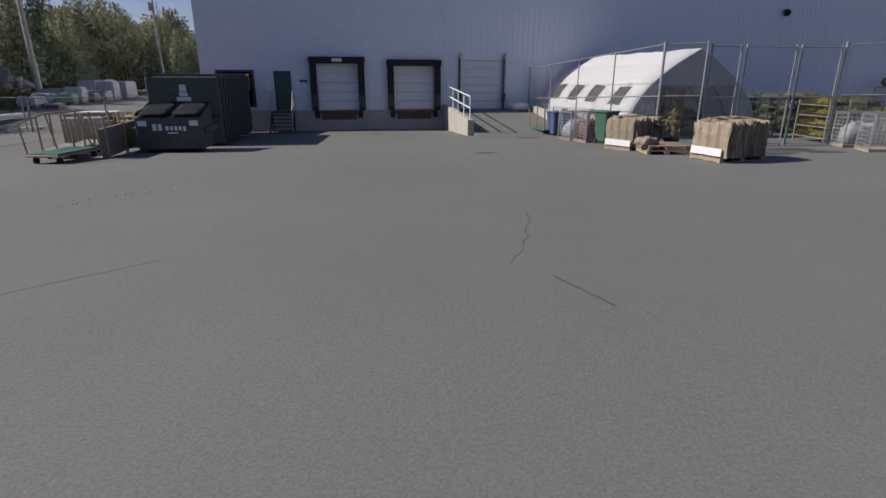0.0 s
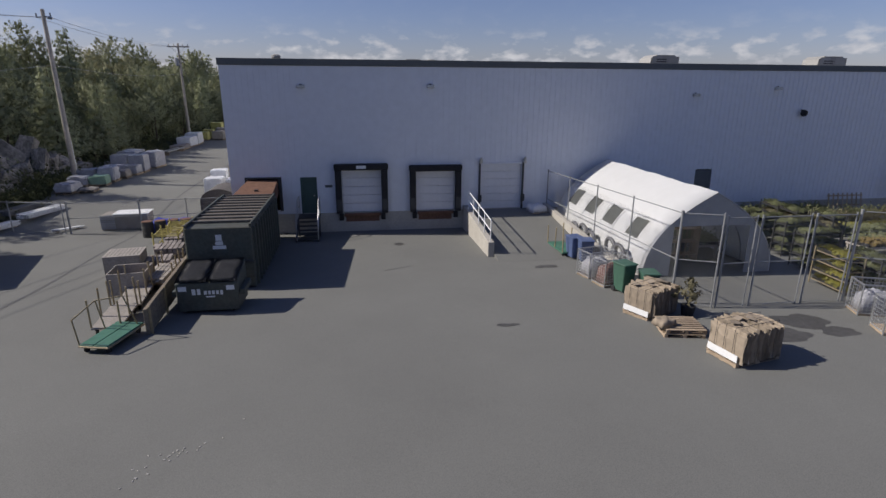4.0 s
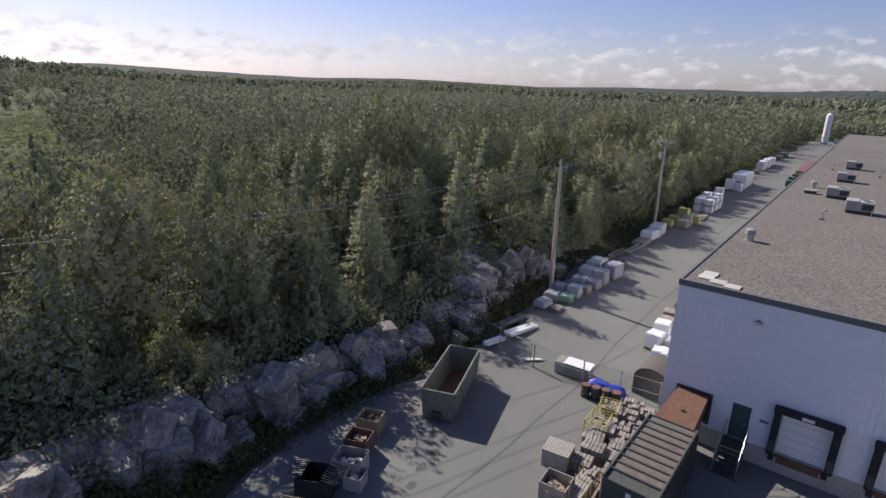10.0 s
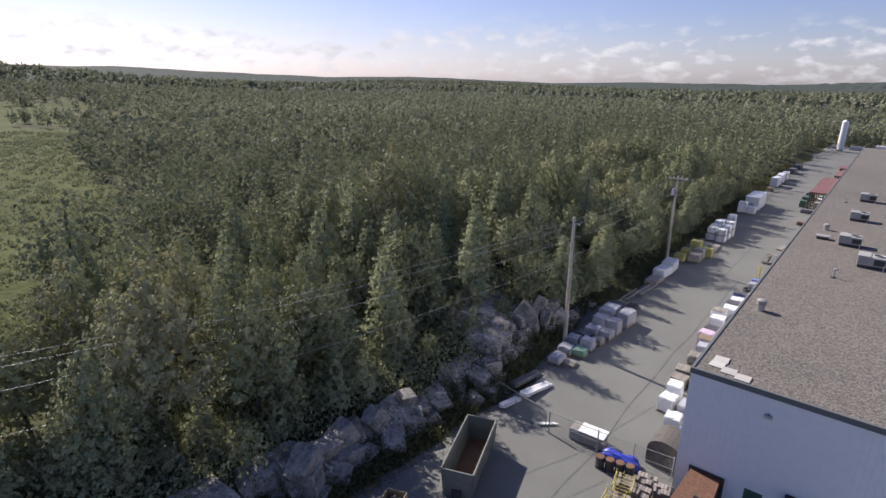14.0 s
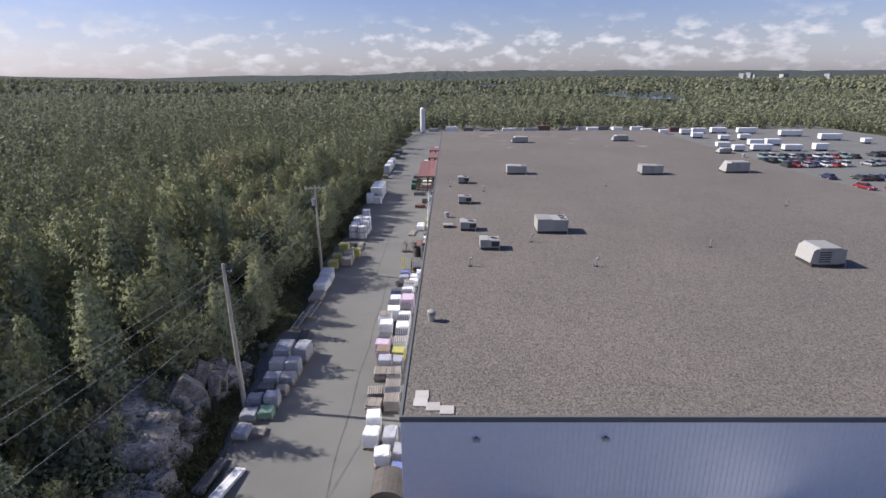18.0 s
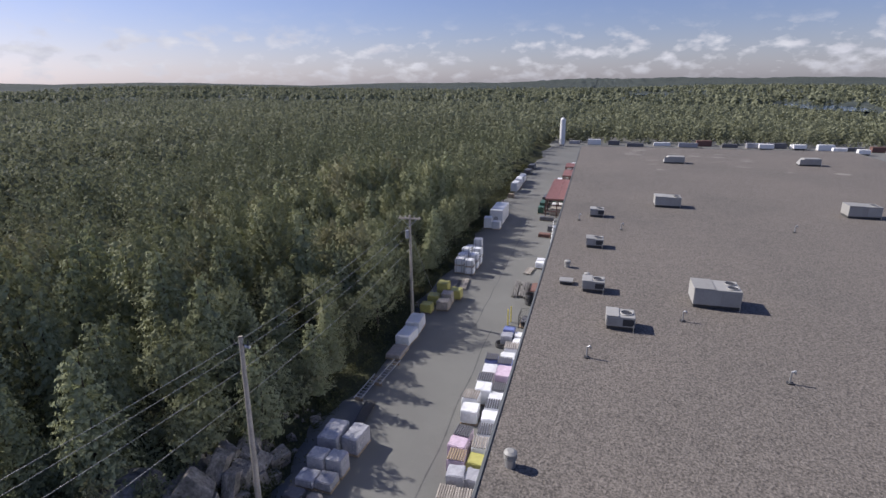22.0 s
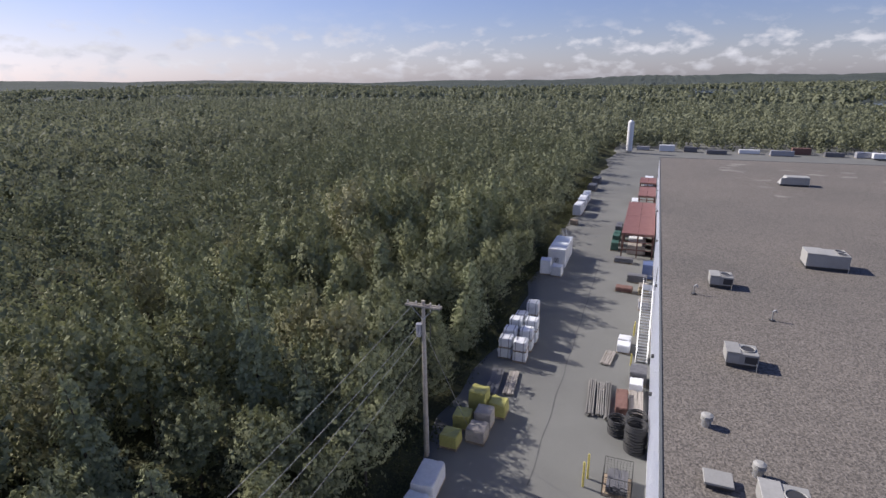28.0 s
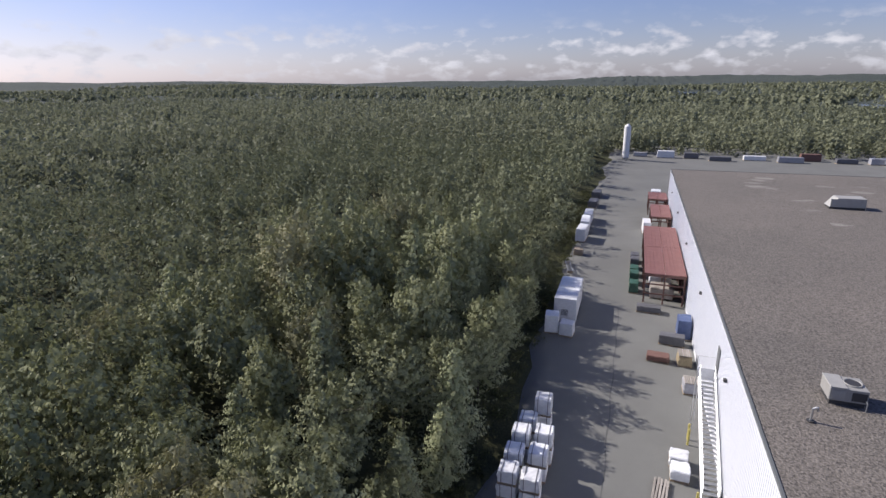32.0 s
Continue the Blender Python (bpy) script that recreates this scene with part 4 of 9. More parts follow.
def dumpster():
    d = thing("dumpster", "dark green front-load dumpster with two black lids and white lettering bars", "dumpster", pose(-5.4, 20.15, gz(-5.4, 20)))
    bm = bmesh.new()
    prof = [(-0.72, 0.12), (0.62, 0.12), (0.72, 1.45), (-0.78, 1.12)]
    a = [bm.verts.new((-0.98, y, z)) for y, z in prof]
    b = [bm.verts.new((0.98, y, z)) for y, z in prof]
    bm.faces.new(a)
    bm.faces.new(b[::-1])
    for i in range(4):
        bm.faces.new((a[i], b[i], b[(i + 1) % 4], a[(i + 1) % 4]))
    bmesh.ops.recalc_face_normals(bm, faces=bm.faces)
    bmesh.ops.bevel(bm, geom=bm.edges[:], offset=0.02, segments=1, affect="EDGES")
    part("body", bm, BINGREEN, d)
    for x in (-0.97, 0.015):
        bm = bmesh.new()
        vs = []
        for i in range(7):
            row = []
            for j in range(5):
                u, w = i / 6, j / 4
                row.append(bm.verts.new((x + 0.955 * w, -0.82 + 1.52 * u, 1.16 + 0.33 * u + 0.012 * math.sin(math.pi * w) + 0.02 * math.sin(2 * math.pi * u) + 0.011 * ((i * 7 + j * 3) % 4))))
            vs.append(row)
        for i in range(6):
            for j in range(4):
                bm.faces.new((vs[i][j], vs[i][j + 1], vs[i + 1][j + 1], vs[i + 1][j]))
        bmesh.ops.solidify(bm, geom=bm.faces[:], thickness=0.03)
        part("lid", bm, LIDPLASTIC, d, "black sagging plastic lid", smooth=True)
    for s in (-1, 1):
        part("fork_pocket", bx(s * 1.08 - 0.08, s * 1.08 + 0.08, -0.6, 0.55, 0.62, 0.8, bevel=0.01), BINGREEN, d)
    for x, w, z, h in ((-0.38, 0.14, 0.72, 0.2), (-0.21, 0.12, 0.72, 0.2), (0.0, 0.11, 0.72, 0.13), (0.14, 0.09, 0.72, 0.13), (0.26, 0.1, 0.72, 0.13), (0.39, 0.1, 0.72, 0.13), (0.52, 0.1, 0.70, 0.15), (0.05, 0.36, 0.62, 0.04)):
        bm = bx(x - 0.1, x - 0.1 + w * 0.8, -0.782, -0.745, z, z + h)
        part("letter_bar", bm, SIGNWHITE, d, "white lettering bar")
    for x in (-0.9, 0.62):
        part("sticker", bx(x, x + 0.26, -0.785, -0.771, 0.86, 1.02), SIGNWHITE, d)
    for x in (-0.8, 0.7):
        bm = bmesh.new()
        rod(bm, (x, -0.5, 0.08), (x + 0.06, -0.5, 0.08), 0.08, 10)
        rod(bm, (x, 0.4, 0.08), (x + 0.06, 0.4, 0.08), 0.08, 10)
        part("caster", bm, BLACK, d)


dumpster()


def pallet_mesh():
    bm = bmesh.new()
    for y in (-0.5, -0.05, 0.4):
        box(bm, -0.6, 0.6, y, y + 0.1, 0.0, 0.018)
    for x in (-0.6, -0.05, 0.5):
        box(bm, x, x + 0.1, -0.5, 0.5, 0.018, 0.115)
    me = bpy.data.meshes.new("pallet")
    bm.to_mesh(me)
    bm.free()
    me.materials.append(WOOD)
    return me


PALLET_BASE = pallet_mesh()


def slat_mesh():
    bm = bmesh.new()
    box(bm, -0.6, 0.6, 0, 0.1, 0, 0.022, 0.004)
    me = bpy.data.meshes.new("slat")
    bm.to_mesh(me)
    bm.free()
    me.materials.append(WOOD)
    return me


SLAT = slat_mesh()


def pallet(parent, m):
    """A pallet as a part, each of its top slats a piece."""
    p = new("pallet", PALLET_BASE)
    p.parent, p.matrix_basis = parent, m
    for i in range(7):
        s = new("slat", SLAT)
        s.parent, s.matrix_basis = p, pose(0.012 * math.sin(i * 5.0), -0.5 + i * 0.155, 0.1155, 0, 0, 0.8 * math.sin(i * 3.0))


def stone_pallet(x, y, rz, layers, label="stacked grey-red paving stones on a wooden pallet", s=1.0):
    """Paving stones in courses on a pallet, some taken from the top."""
    rng = random.Random(int(x * 100 + y * 37))
    t = thing("paver_stack", label, "paving stones", pose(x, y, gz(x, y), 0, 0, rz) @ Matrix.Scale(s, 4), "stacks of paving stones")
    pallet(t, Matrix())
    me = None
    for k in range(layers):
        for i in range(6):
            for j in range(2):
                if k == layers - 1 and rng.random() < 0.3:
                    continue
                m = pose(-0.475 + i * 0.19 + rng.uniform(-0.012, 0.012), -0.245 + j * 0.49 + rng.uniform(-0.015, 0.015), 0.138 + k * 0.115, 0, 0, rng.uniform(-2, 2))
                if me is None:
                    me = part("paving_stone", bx(-0.085, 0.085, -0.235, 0.235, 0, 0.108, bevel=0.012), BRICKRED, t)
                    me.matrix_basis = m
                else:
                    shared("paving_stone", me, t, m)
    return t


for sx, sy, srz, sl in ((-8.9, 25.0, 8, 4), (-9.2, 27.3, 12, 5), (-7.7, 26.4, 5, 4), (-8.0, 28.2, 9, 5), (-9.4, 29.3, 15, 4), (-8.6, 30.6, 4, 6), (-7.7, 30.1, 20, 4), (-9.6, 31.0, 10, 5), (-8.0, 24.6, 3, 4), (-7.6, 31.8, 12, 5), (-8.75, 26.2, 6, 6), (-7.75, 27.4, 8, 5), (-9.0, 28.3, 10, 6), (-8.3, 29.3, 12, 5), (-7.2, 29.0, 6, 4), (-8.7, 31.9, 7, 6), (-7.2, 25.2, 4, 4)):
    stone_pallet(sx, sy, srz, sl)


def crate(x, y, rz, w, d, h, material, label, filled=None, name="wooden_crate", z=None):
    t = thing(name, label, "crate", pose(x, y, gz(x, y) if z is None else z, 0, 0, rz), "crates")
    part("base", bx(-w / 2, w / 2, -d / 2, d / 2, 0.0, 0.1, bevel=0.01), material, t)
    for nm, b in (("side", (-w / 2, -w / 2 + 0.05, -d / 2, d / 2)), ("side", (w / 2 - 0.05, w / 2, -d / 2, d / 2)), ("end", (-w / 2 + 0.05, w / 2 - 0.05, -d / 2, -d / 2 + 0.05)), ("end", (-w / 2 + 0.05, w / 2 - 0.05, d / 2 - 0.05, d / 2))):
        part(nm, bx(*b, 0.101, h, bevel=0.008), material, t)
    if filled:
        bm = bmesh.new()
        rng = random.Random(int(x * 91 + y))
        for i in range(14):
            cx, cy = rng.uniform(-w / 2 + 0.25, w / 2 - 0.25), rng.uniform(-d / 2 + 0.25, d / 2 - 0.25)
            box(bm, -0.16, 0.16, -0.12, 0.12, 0, 0.14, 0.01, 0, pose(cx, cy, 0.102 + h * rng.uniform(0.1, 0.5), rng.uniform(-20, 20), rng.uniform(-20, 20), rng.uniform(0, 180)))
        part("contents", bm, filled, t)
    return t


lidded = crate(-9.95, 24.55, 8, 1.35, 1.2, 0.95, GREYWOOD, "closed grey crate with a pale perforated lid")
part("lid", bx(-0.69, 0.69, -0.61, 0.61, 0.951, 1.0, bevel=0.008), GREYWOOD, lidded, "pale grey lid with rows of holes")
hole = None
for i in range(9):
    for j in range(7):
        at = pose(-0.56 + i * 0.14, -0.46 + j * 0.153, 1.0005)
        if hole is None:
            hole = part("hole", bx(-0.032, 0.032, -0.03, 0.03, 0, 0.003), DARKSTEEL, lidded)
            hole.matrix_basis = at
        else:
            shared("hole", hole, lidded, at)
crate(-8.9, 22.3, 6, 1.3, 1.2, 0.9, GREYWOOD, "open weathered wooden crate in the yard", WOOD)


def stake_cart(x, y, rz, deck, label, n=4):
    """Flat lumber cart with upright stakes on casters."""
    t = thing("lumber_cart", label, "cart", pose(x, y, gz(x, y), 0, 0, rz), "lumber carts")
    part("deck", bx(-0.42, 0.42, -0.95, 0.95, 0.24, 0.3, bevel=0.01), deck, t)
    for a, b in ((-0.32, -0.75), (0.32, -0.75), (-0.32, 0.75), (0.32, 0.75)):
        bm = bmesh.new()
        rod(bm, (a - 0.025, b, 0.08), (a + 0.025, b, 0.08), 0.08, 10)
        box(bm, a - 0.04, a + 0.04, b - 0.04, b + 0.04, 0.14, 0.24)
        part("caster", bm, BLACK, t)
    for i in range(n):
        yy = -0.9 + i * 1.8 / (n - 1)
        for a in (-0.4, 0.4):
            bm = bmesh.new()
            rod(bm, (a, yy, 0.302), (a + 0.02 * math.sin(i * 2.0 + a), yy, 1.15 + 0.1 * math.sin(i * 5.0 + a * 9)), 0.03, 8)
            part("stake", bm, TANSTEEL, t)
    return t


def hoop_cart():
    t = thing("platform_cart", "green-decked platform cart with a bent tan push handle", "cart", pose(-7.55, 17.35, gz(-7.5, 17), 0, 0, -14))
    part("deck", bx(-0.42, -0.01, -0.8, 0.8, 0.24, 0.29, bevel=0.01), GREENDECK, t)
    part("deck", bx(0.01, 0.42, -0.8, 0.8, 0.24, 0.29, bevel=0.01), GREENDECK, t)
    part("frame", rods([((-0.43, -0.8, 0.22), (-0.43, 0.8, 0.22)), ((0.43, -0.8, 0.22), (0.43, 0.8, 0.22)), ((-0.43, -0.8, 0.22), (0.43, -0.8, 0.22)), ((-0.43, 0.8, 0.22), (0.43, 0.8, 0.22))], 0.03), TANSTEEL, t)
    part("handle", rods([((-0.45, -0.75, 0.24), (-0.45, -0.85, 1.05)), ((-0.45, -0.85, 1.05), (-0.45, 0.1, 1.25)), ((-0.45, 0.1, 1.25), (-0.45, 0.3, 0.24)), ((-0.45, 0.1, 1.25), (0.2, 0.4, 1.3)), ((0.2, 0.4, 1.3), (0.3, 0.7, 0.26))], 0.022, 8), TANSTEEL, t)
    for a, b in ((-0.33, -0.65), (0.33, -0.65), (-0.33, 0.65), (0.33, 0.65)):
        bm = bmesh.new()
        rod(bm, (a - 0.03, b, 0.09), (a + 0.03, b, 0.09), 0.09, 10)
        part("caster", bm, BLACK, t)


hoop_cart()
stake_cart(-8.1, 18.9, 6, GREYWOOD, "tan steel lumber cart with upright stakes and a grey deck", 3)
stake_cart(-8.3, 20.9, 8, GREYWOOD, "tan steel lumber cart with upright stakes and a grey deck", 3)
stake_cart(-7.9, 23.2, 4, WOOD, "tan steel lumber cart loaded with short boards")


def lumber(x, y, rz, n, length, w, label, material=GREYWOOD, z=0.0, layers=2, name="lumber_stack", spread=0.02, thick=0.06):
    t = thing(name, label, "lumber", pose(x, y, gz(x, y) + z, 0, 0, rz), "stacks of boards")
    rng = random.Random(int(x * 71 + y * 13))
    me = None
    for k in range(layers):
        for i in range(n):
            m = pose((i - (n - 1) / 2) * (w + spread), rng.uniform(-0.12, 0.12), 0.1 + k * (thick + 0.01), 0, 0, rng.uniform(-1.5, 1.5))
            if me is None:
                me = part("board", bx(-w / 2, w / 2, -length / 2, length / 2, 0, thick, bevel=0.006), material, t)
                me.matrix_basis = m
            else:
                shared("board", me, t, m)
    for s in (-0.35, 0.35):
        part("bearer", bx(-(n * (w + spread)) / 2, (n * (w + spread)) / 2, length * s - 0.05, length * s + 0.05, 0, 0.099), WOOD, t)
    return t


lumber(-8.05, 22.9, 2, 5, 1.9, 0.14, "short grey boards stacked on a cart deck", z=0.3, layers=3)


def long_panel():
    t = thing("trailer_side", "long weathered brown timber side panel standing beside the carts", "panel", pose(-7.0, 21.2, gz(-7, 21), 0, 0, 4))
    me = None
    for i in range(4):
        if me is None:
            me = part("plank", bx(-0.06, 0.06, -3.4, 3.4, 0, 0.203, bevel=0.008), PANELWOOD, t)
            me.matrix_basis = pose(0, 0, 0.15)
        else:
            shared("plank", me, t, pose(0, 0, 0.15 + 0.206 * i))
    for y in (-3.3, -1.6, 0, 1.6, 3.3):
        part("post", bx(0.062, 0.12, y - 0.05, y + 0.05, 0, 1.02, bevel=0.008), TANSTEEL, t)
    for y in (-3.0, 3.0):
        part("foot", bx(-0.4, 0.4, y - 0.05, y + 0.05, 0, 0.1), DARKSTEEL, t)


long_panel()


def yellow_rack(x, y, rz):
    t = thing("yellow_rack", "yellow painted steel stacking rack", "rack", pose(x, y, gz(x, y), 0, 0, rz), "yellow racks")
    for a in (-0.55, 0.55):
        for b in (-0.75, 0.75):
            bm = bmesh.new()
            rod(bm, (a, b, 0), (a, b, 1.15), 0.035, 6)
            part("post", bm, YELLOW, t)
    for i in range(6):
        b = -0.75 + i * 0.3
        bm = bmesh.new()
        rod(bm, (-0.55, b, 0.95), (0.55, b, 0.95), 0.025, 6)
        part("bar", bm, YELLOW, t)
    part("frame", rods([((-0.55, -0.75, 0.4), (-0.55, 0.75, 0.4)), ((0.55, -0.75, 0.4), (0.55, 0.75, 0.4)), ((-0.55, -0.75, 0.98), (-0.55, 0.75, 0.98)), ((0.55, -0.75, 0.98), (0.55, 0.75, 0.98))], 0.03), YELLOW, t)


yellow_rack(-9.6, 30.4, 12)
yellow_rack(-9.5, 28.5, 5)


def barrel(x, y, s=1.0):
    t = thing("drum", "dark rusty steel drum", "drum", pose(x, y, gz(x, y)) @ Matrix.Scale(s, 4), "steel drums")
    bm = bmesh.new()
    rows = []
    for r, z in ((0.0, 0), (0.29, 0), (0.29, 0.27), (0.303, 0.28), (0.29, 0.29), (0.29, 0.56), (0.303, 0.57), (0.29, 0.58), (0.29, 0.85), (0.302, 0.86), (0.28, 0.862), (0.0, 0.862)):
        rows.append([bm.verts.new((r * math.cos(k * math.pi / 8), r * math.sin(k * math.pi / 8), z)) for k in range(16)])
    for a, b in zip(rows, rows[1:]):
        for k in range(16):
            bm.faces.new((a[k], a[(k + 1) % 16], b[(k + 1) % 16], b[k]))
    bmesh.ops.remove_doubles(bm, verts=bm.verts[:], dist=0.0005)
    part("shell", bm, DARKSTEEL, t)
    bm = bmesh.new()
    bmesh.ops.create_cone(bm, cap_ends=True, segments=16, radius1=0.27, radius2=0.27, depth=0.02, matrix=Matrix.Translation((0, 0, 0.872)))
    part("lid", bm, RUST, t)


for i in range(4):
    barrel(-11.75 + i * 0.62, 31.9 + i * 0.12)


def heap(name, label, category, x, y, w, d, h, material, rz=0, z=None, seed=1, kind=""):
    """A soft heap under a cover: a rumpled mound with folds."""
    bm = bmesh.new()
    n = 14
    rng = random.Random(seed)
    ph = [rng.uniform(0, 6.28) for _ in range(6)]
    vs = []
    for i in range(n + 1):
        row = []
        for j in range(n + 1):
            u, v = i / n * 2 - 1, j / n * 2 - 1
            e = max(0.0, 1 - max(abs(u), abs(v)) ** 5)
            zz = h * e ** 0.5 * (0.82 + 0.12 * math.sin(u * 5 + ph[0]) * math.cos(v * 4 + ph[1]) + 0.06 * math.sin(u * 13 + ph[2]) * math.sin(v * 11 + ph[3]))
            row.append(bm.verts.new((u * w / 2 * (1 + 0.05 * math.sin(v * 6 + ph[4])), v * d / 2 * (1 + 0.05 * math.sin(u * 5 + ph[5])), zz)))
        vs.append(row)
    for i in range(n):
        for j in range(n):
            bm.faces.new((vs[i][j], vs[i + 1][j], vs[i + 1][j + 1], vs[i][j + 1]))
    edge = [vs[i][0] for i in range(n + 1)] + [vs[n][j] for j in range(1, n + 1)] + [vs[i][n] for i in range(n - 1, -1, -1)] + [vs[0][j] for j in range(n - 1, 0, -1)]
    bm.faces.new(edge[::-1])
    ob = part(name, bm, material, smooth=True)
    ob.matrix_basis = pose(x, y, gz(x, y) if z is None else z, 0, 0, rz)
    return tagged(ob, label, category)


heap("tarpaulin", "bright blue tarpaulin over a low pile behind drums", "tarpaulin", -10.9, 33.15, 2.6, 1.0, 0.75, TARP, 5, seed=4)


def lane_box():
    t = thing("storage_bin", "grey slatted bin with a flat white lid by the gate", "bin", pose(-13.5, 33.9, gz(-13.5, 34), 0, 0, 4))
    part("body", bx(-1.2, 1.2, -0.55, 0.55, 0, 0.85, bevel=0.02), GREYWOOD, t)
    part("lid", bx(-0.6, 1.25, -0.6, 0.6, 0.852, 0.91, bevel=0.01), SIGNWHITE, t, "flat white lid")
    s = None
    for i in range(6):
        if s is None:
            s = part("slat", bx(-1.23, -0.5, -0.59, -0.552, 0, 0.1), WRAPG, t)
            s.matrix_basis = pose(0, 0, 0.08)
        else:
            shared("slat", s, t, pose(0, 0, 0.08 + 0.13 * i))
    k = thing("steel_tank_housing", "brown rounded steel housing beside the building corner", "housing", pose(-8.55, 35.4, gz(-8.5, 35)))
    bm = bmesh.new()
    ring = [(1.05 * math.cos(a), 1.25 + 0.75 * math.sin(a)) for a in [math.pi * i / 10 for i in range(11)]] + [(-1.05, 0), (1.05, 0)]
    a = [bm.verts.new((p, -1.15, q)) for p, q in ring]
    b = [bm.verts.new((p, 1.15, q)) for p, q in ring]
    bm.faces.new(a[::-1])
    bm.faces.new(b)
    for i in range(len(ring)):
        j = (i + 1) % len(ring)
        bm.faces.new((a[i], a[j], b[j], b[i]))
    bmesh.ops.recalc_face_normals(bm, faces=bm.faces)
    part("shell", bm, HOUSING, k)
    part("hatch", bx(-0.5, 0.5, -1.19, -1.152, 0.3, 1.3, bevel=0.01), HOUSING, k)


lane_box()

# ---- open skip, crates, rocks at the west edge ----
SKIPGREY = surface("faded_grey_green_paint", (0.17, 0.18, 0.155), 0.6, var=0.3, grain=8, stain=1.4, bump=0.1, tint=(0.10, 0.095, 0.08))


def roll_off():
    t = thing("roll_off_skip", "empty grey-green open roll-off skip with a rusty floor", "skip", pose(-18.0, 25.95, gz(-18, 26), 0, 0, 21))
    L, W, H = 2.85, 1.0, 1.95
    f = 0.86
    bm = bmesh.new()
    def slab(p, thick):
        v = [bm.verts.new(q) for q in p]
        fc = bm.faces.new(v)
        n = (v[1].co - v[0].co).cross(v[2].co - v[0].co).normalized() * thick
        r = bmesh.ops.extrude_face_region(bm, geom=[fc])
        for g in r["geom"]:
            if isinstance(g, bmesh.types.BMVert):
                g.co += n
    slab([(-W * f, -L, 0.2), (W * f, -L, 0.2), (W * f, L, 0.2), (-W * f, L, 0.2)], 0.06)
    part("floor_plate", bm, RUST, t)
    for s in (-1, 1):
        bm = bmesh.new()
        slab([(s * W * f, -L, 0.2), (s * W * f, L, 0.2), (s * W, L, H), (s * W, -L, H)], 0.05)
        bmesh.ops.recalc_face_normals(bm, faces=bm.faces)
        part("side", bm, SKIPGREY, t)
    for s in (-1, 1):
        bm = bmesh.new()
        slab([(-W * f, s * L, 0.2), (W * f, s * L, 0.2), (W, s * L, H), (-W, s * L, H)], 0.05)
        bmesh.ops.recalc_face_normals(bm, faces=bm.faces)
        part("end", bm, SKIPGREY, t)
    rail = rods([((-W, -L, H), (W, -L, H)), ((-W, L, H), (W, L, H)), ((-W, -L, H), (-W, L, H)), ((W, -L, H), (W, L, H))], 0.07, 8)
    part("top_rail", rail, SKIPGREY, t)
    for s in (-1, 1):
        for i in range(7):
            y = -L + 0.3 + i * 0.87
            bm = bmesh.new()
            rod(bm, (s * (W * f + 0.06), y, 0.2), (s * (W + 0.06), y, H - 0.06), 0.05, 4)
            part("rib", bm, SKIPGREY, t)
    for x in (-0.5, 0.5):
        part("skid", bx(x - 0.06, x + 0.06, -L, L, 0, 0.199), DARKSTEEL, t)
    part("hook_bar", bx(-0.3, 0.3, -L - 0.25, -L - 0.06, 0.35, 0.75, bevel=0.03), DARKSTEEL, t)


roll_off()
crate(-19.0, 20.0, 22, 1.25, 1.1, 1.0, TANSTEEL, "tan steel crate beside the skip", WOOD, "steel_crate")
crate(-18.1, 18.3, 22, 1.25, 1.1, 1.0, REDBROWN, "worn pinkish-brown crate with scrap", WOOD, "steel_crate")
crate(-17.2, 16.9, 24, 1.5, 1.2, 1.0, GREYWOOD, "grey crate holding white blocks", PALECONCRETE, "steel_crate")
crate(-16.3, 16.4, 24, 0.9, 0.9, 0.75, GREYWOOD, "small low grey crate", PALECONCRETE)
crate(-17.25, 14.9, 28, 1.6, 1.3, 1.15, BLACK, "black steel bin with slatted open lids", None, "steel_crate")


def slat_lids():
    t = thing("slatted_lid", "black slatted grille lids lying over a steel bin", "grille", pose(-17.25, 14.9, gz(-17, 15) + 1.155, 0, 0, 28))
    me = None
    for s in (-1, 1):
        for i in range(9):
            m = pose(s * 0.85, -0.62 + i * 0.15, 0.05, 0, s * 12, 0)
            if me is None:
                me = part("slat", bx(-0.4, 0.4, -0.03, 0.03, 0, 0.03), DARKSTEEL, t)
                me.matrix_basis = m
            else:
                shared("slat", me, t, m)


slat_lids()


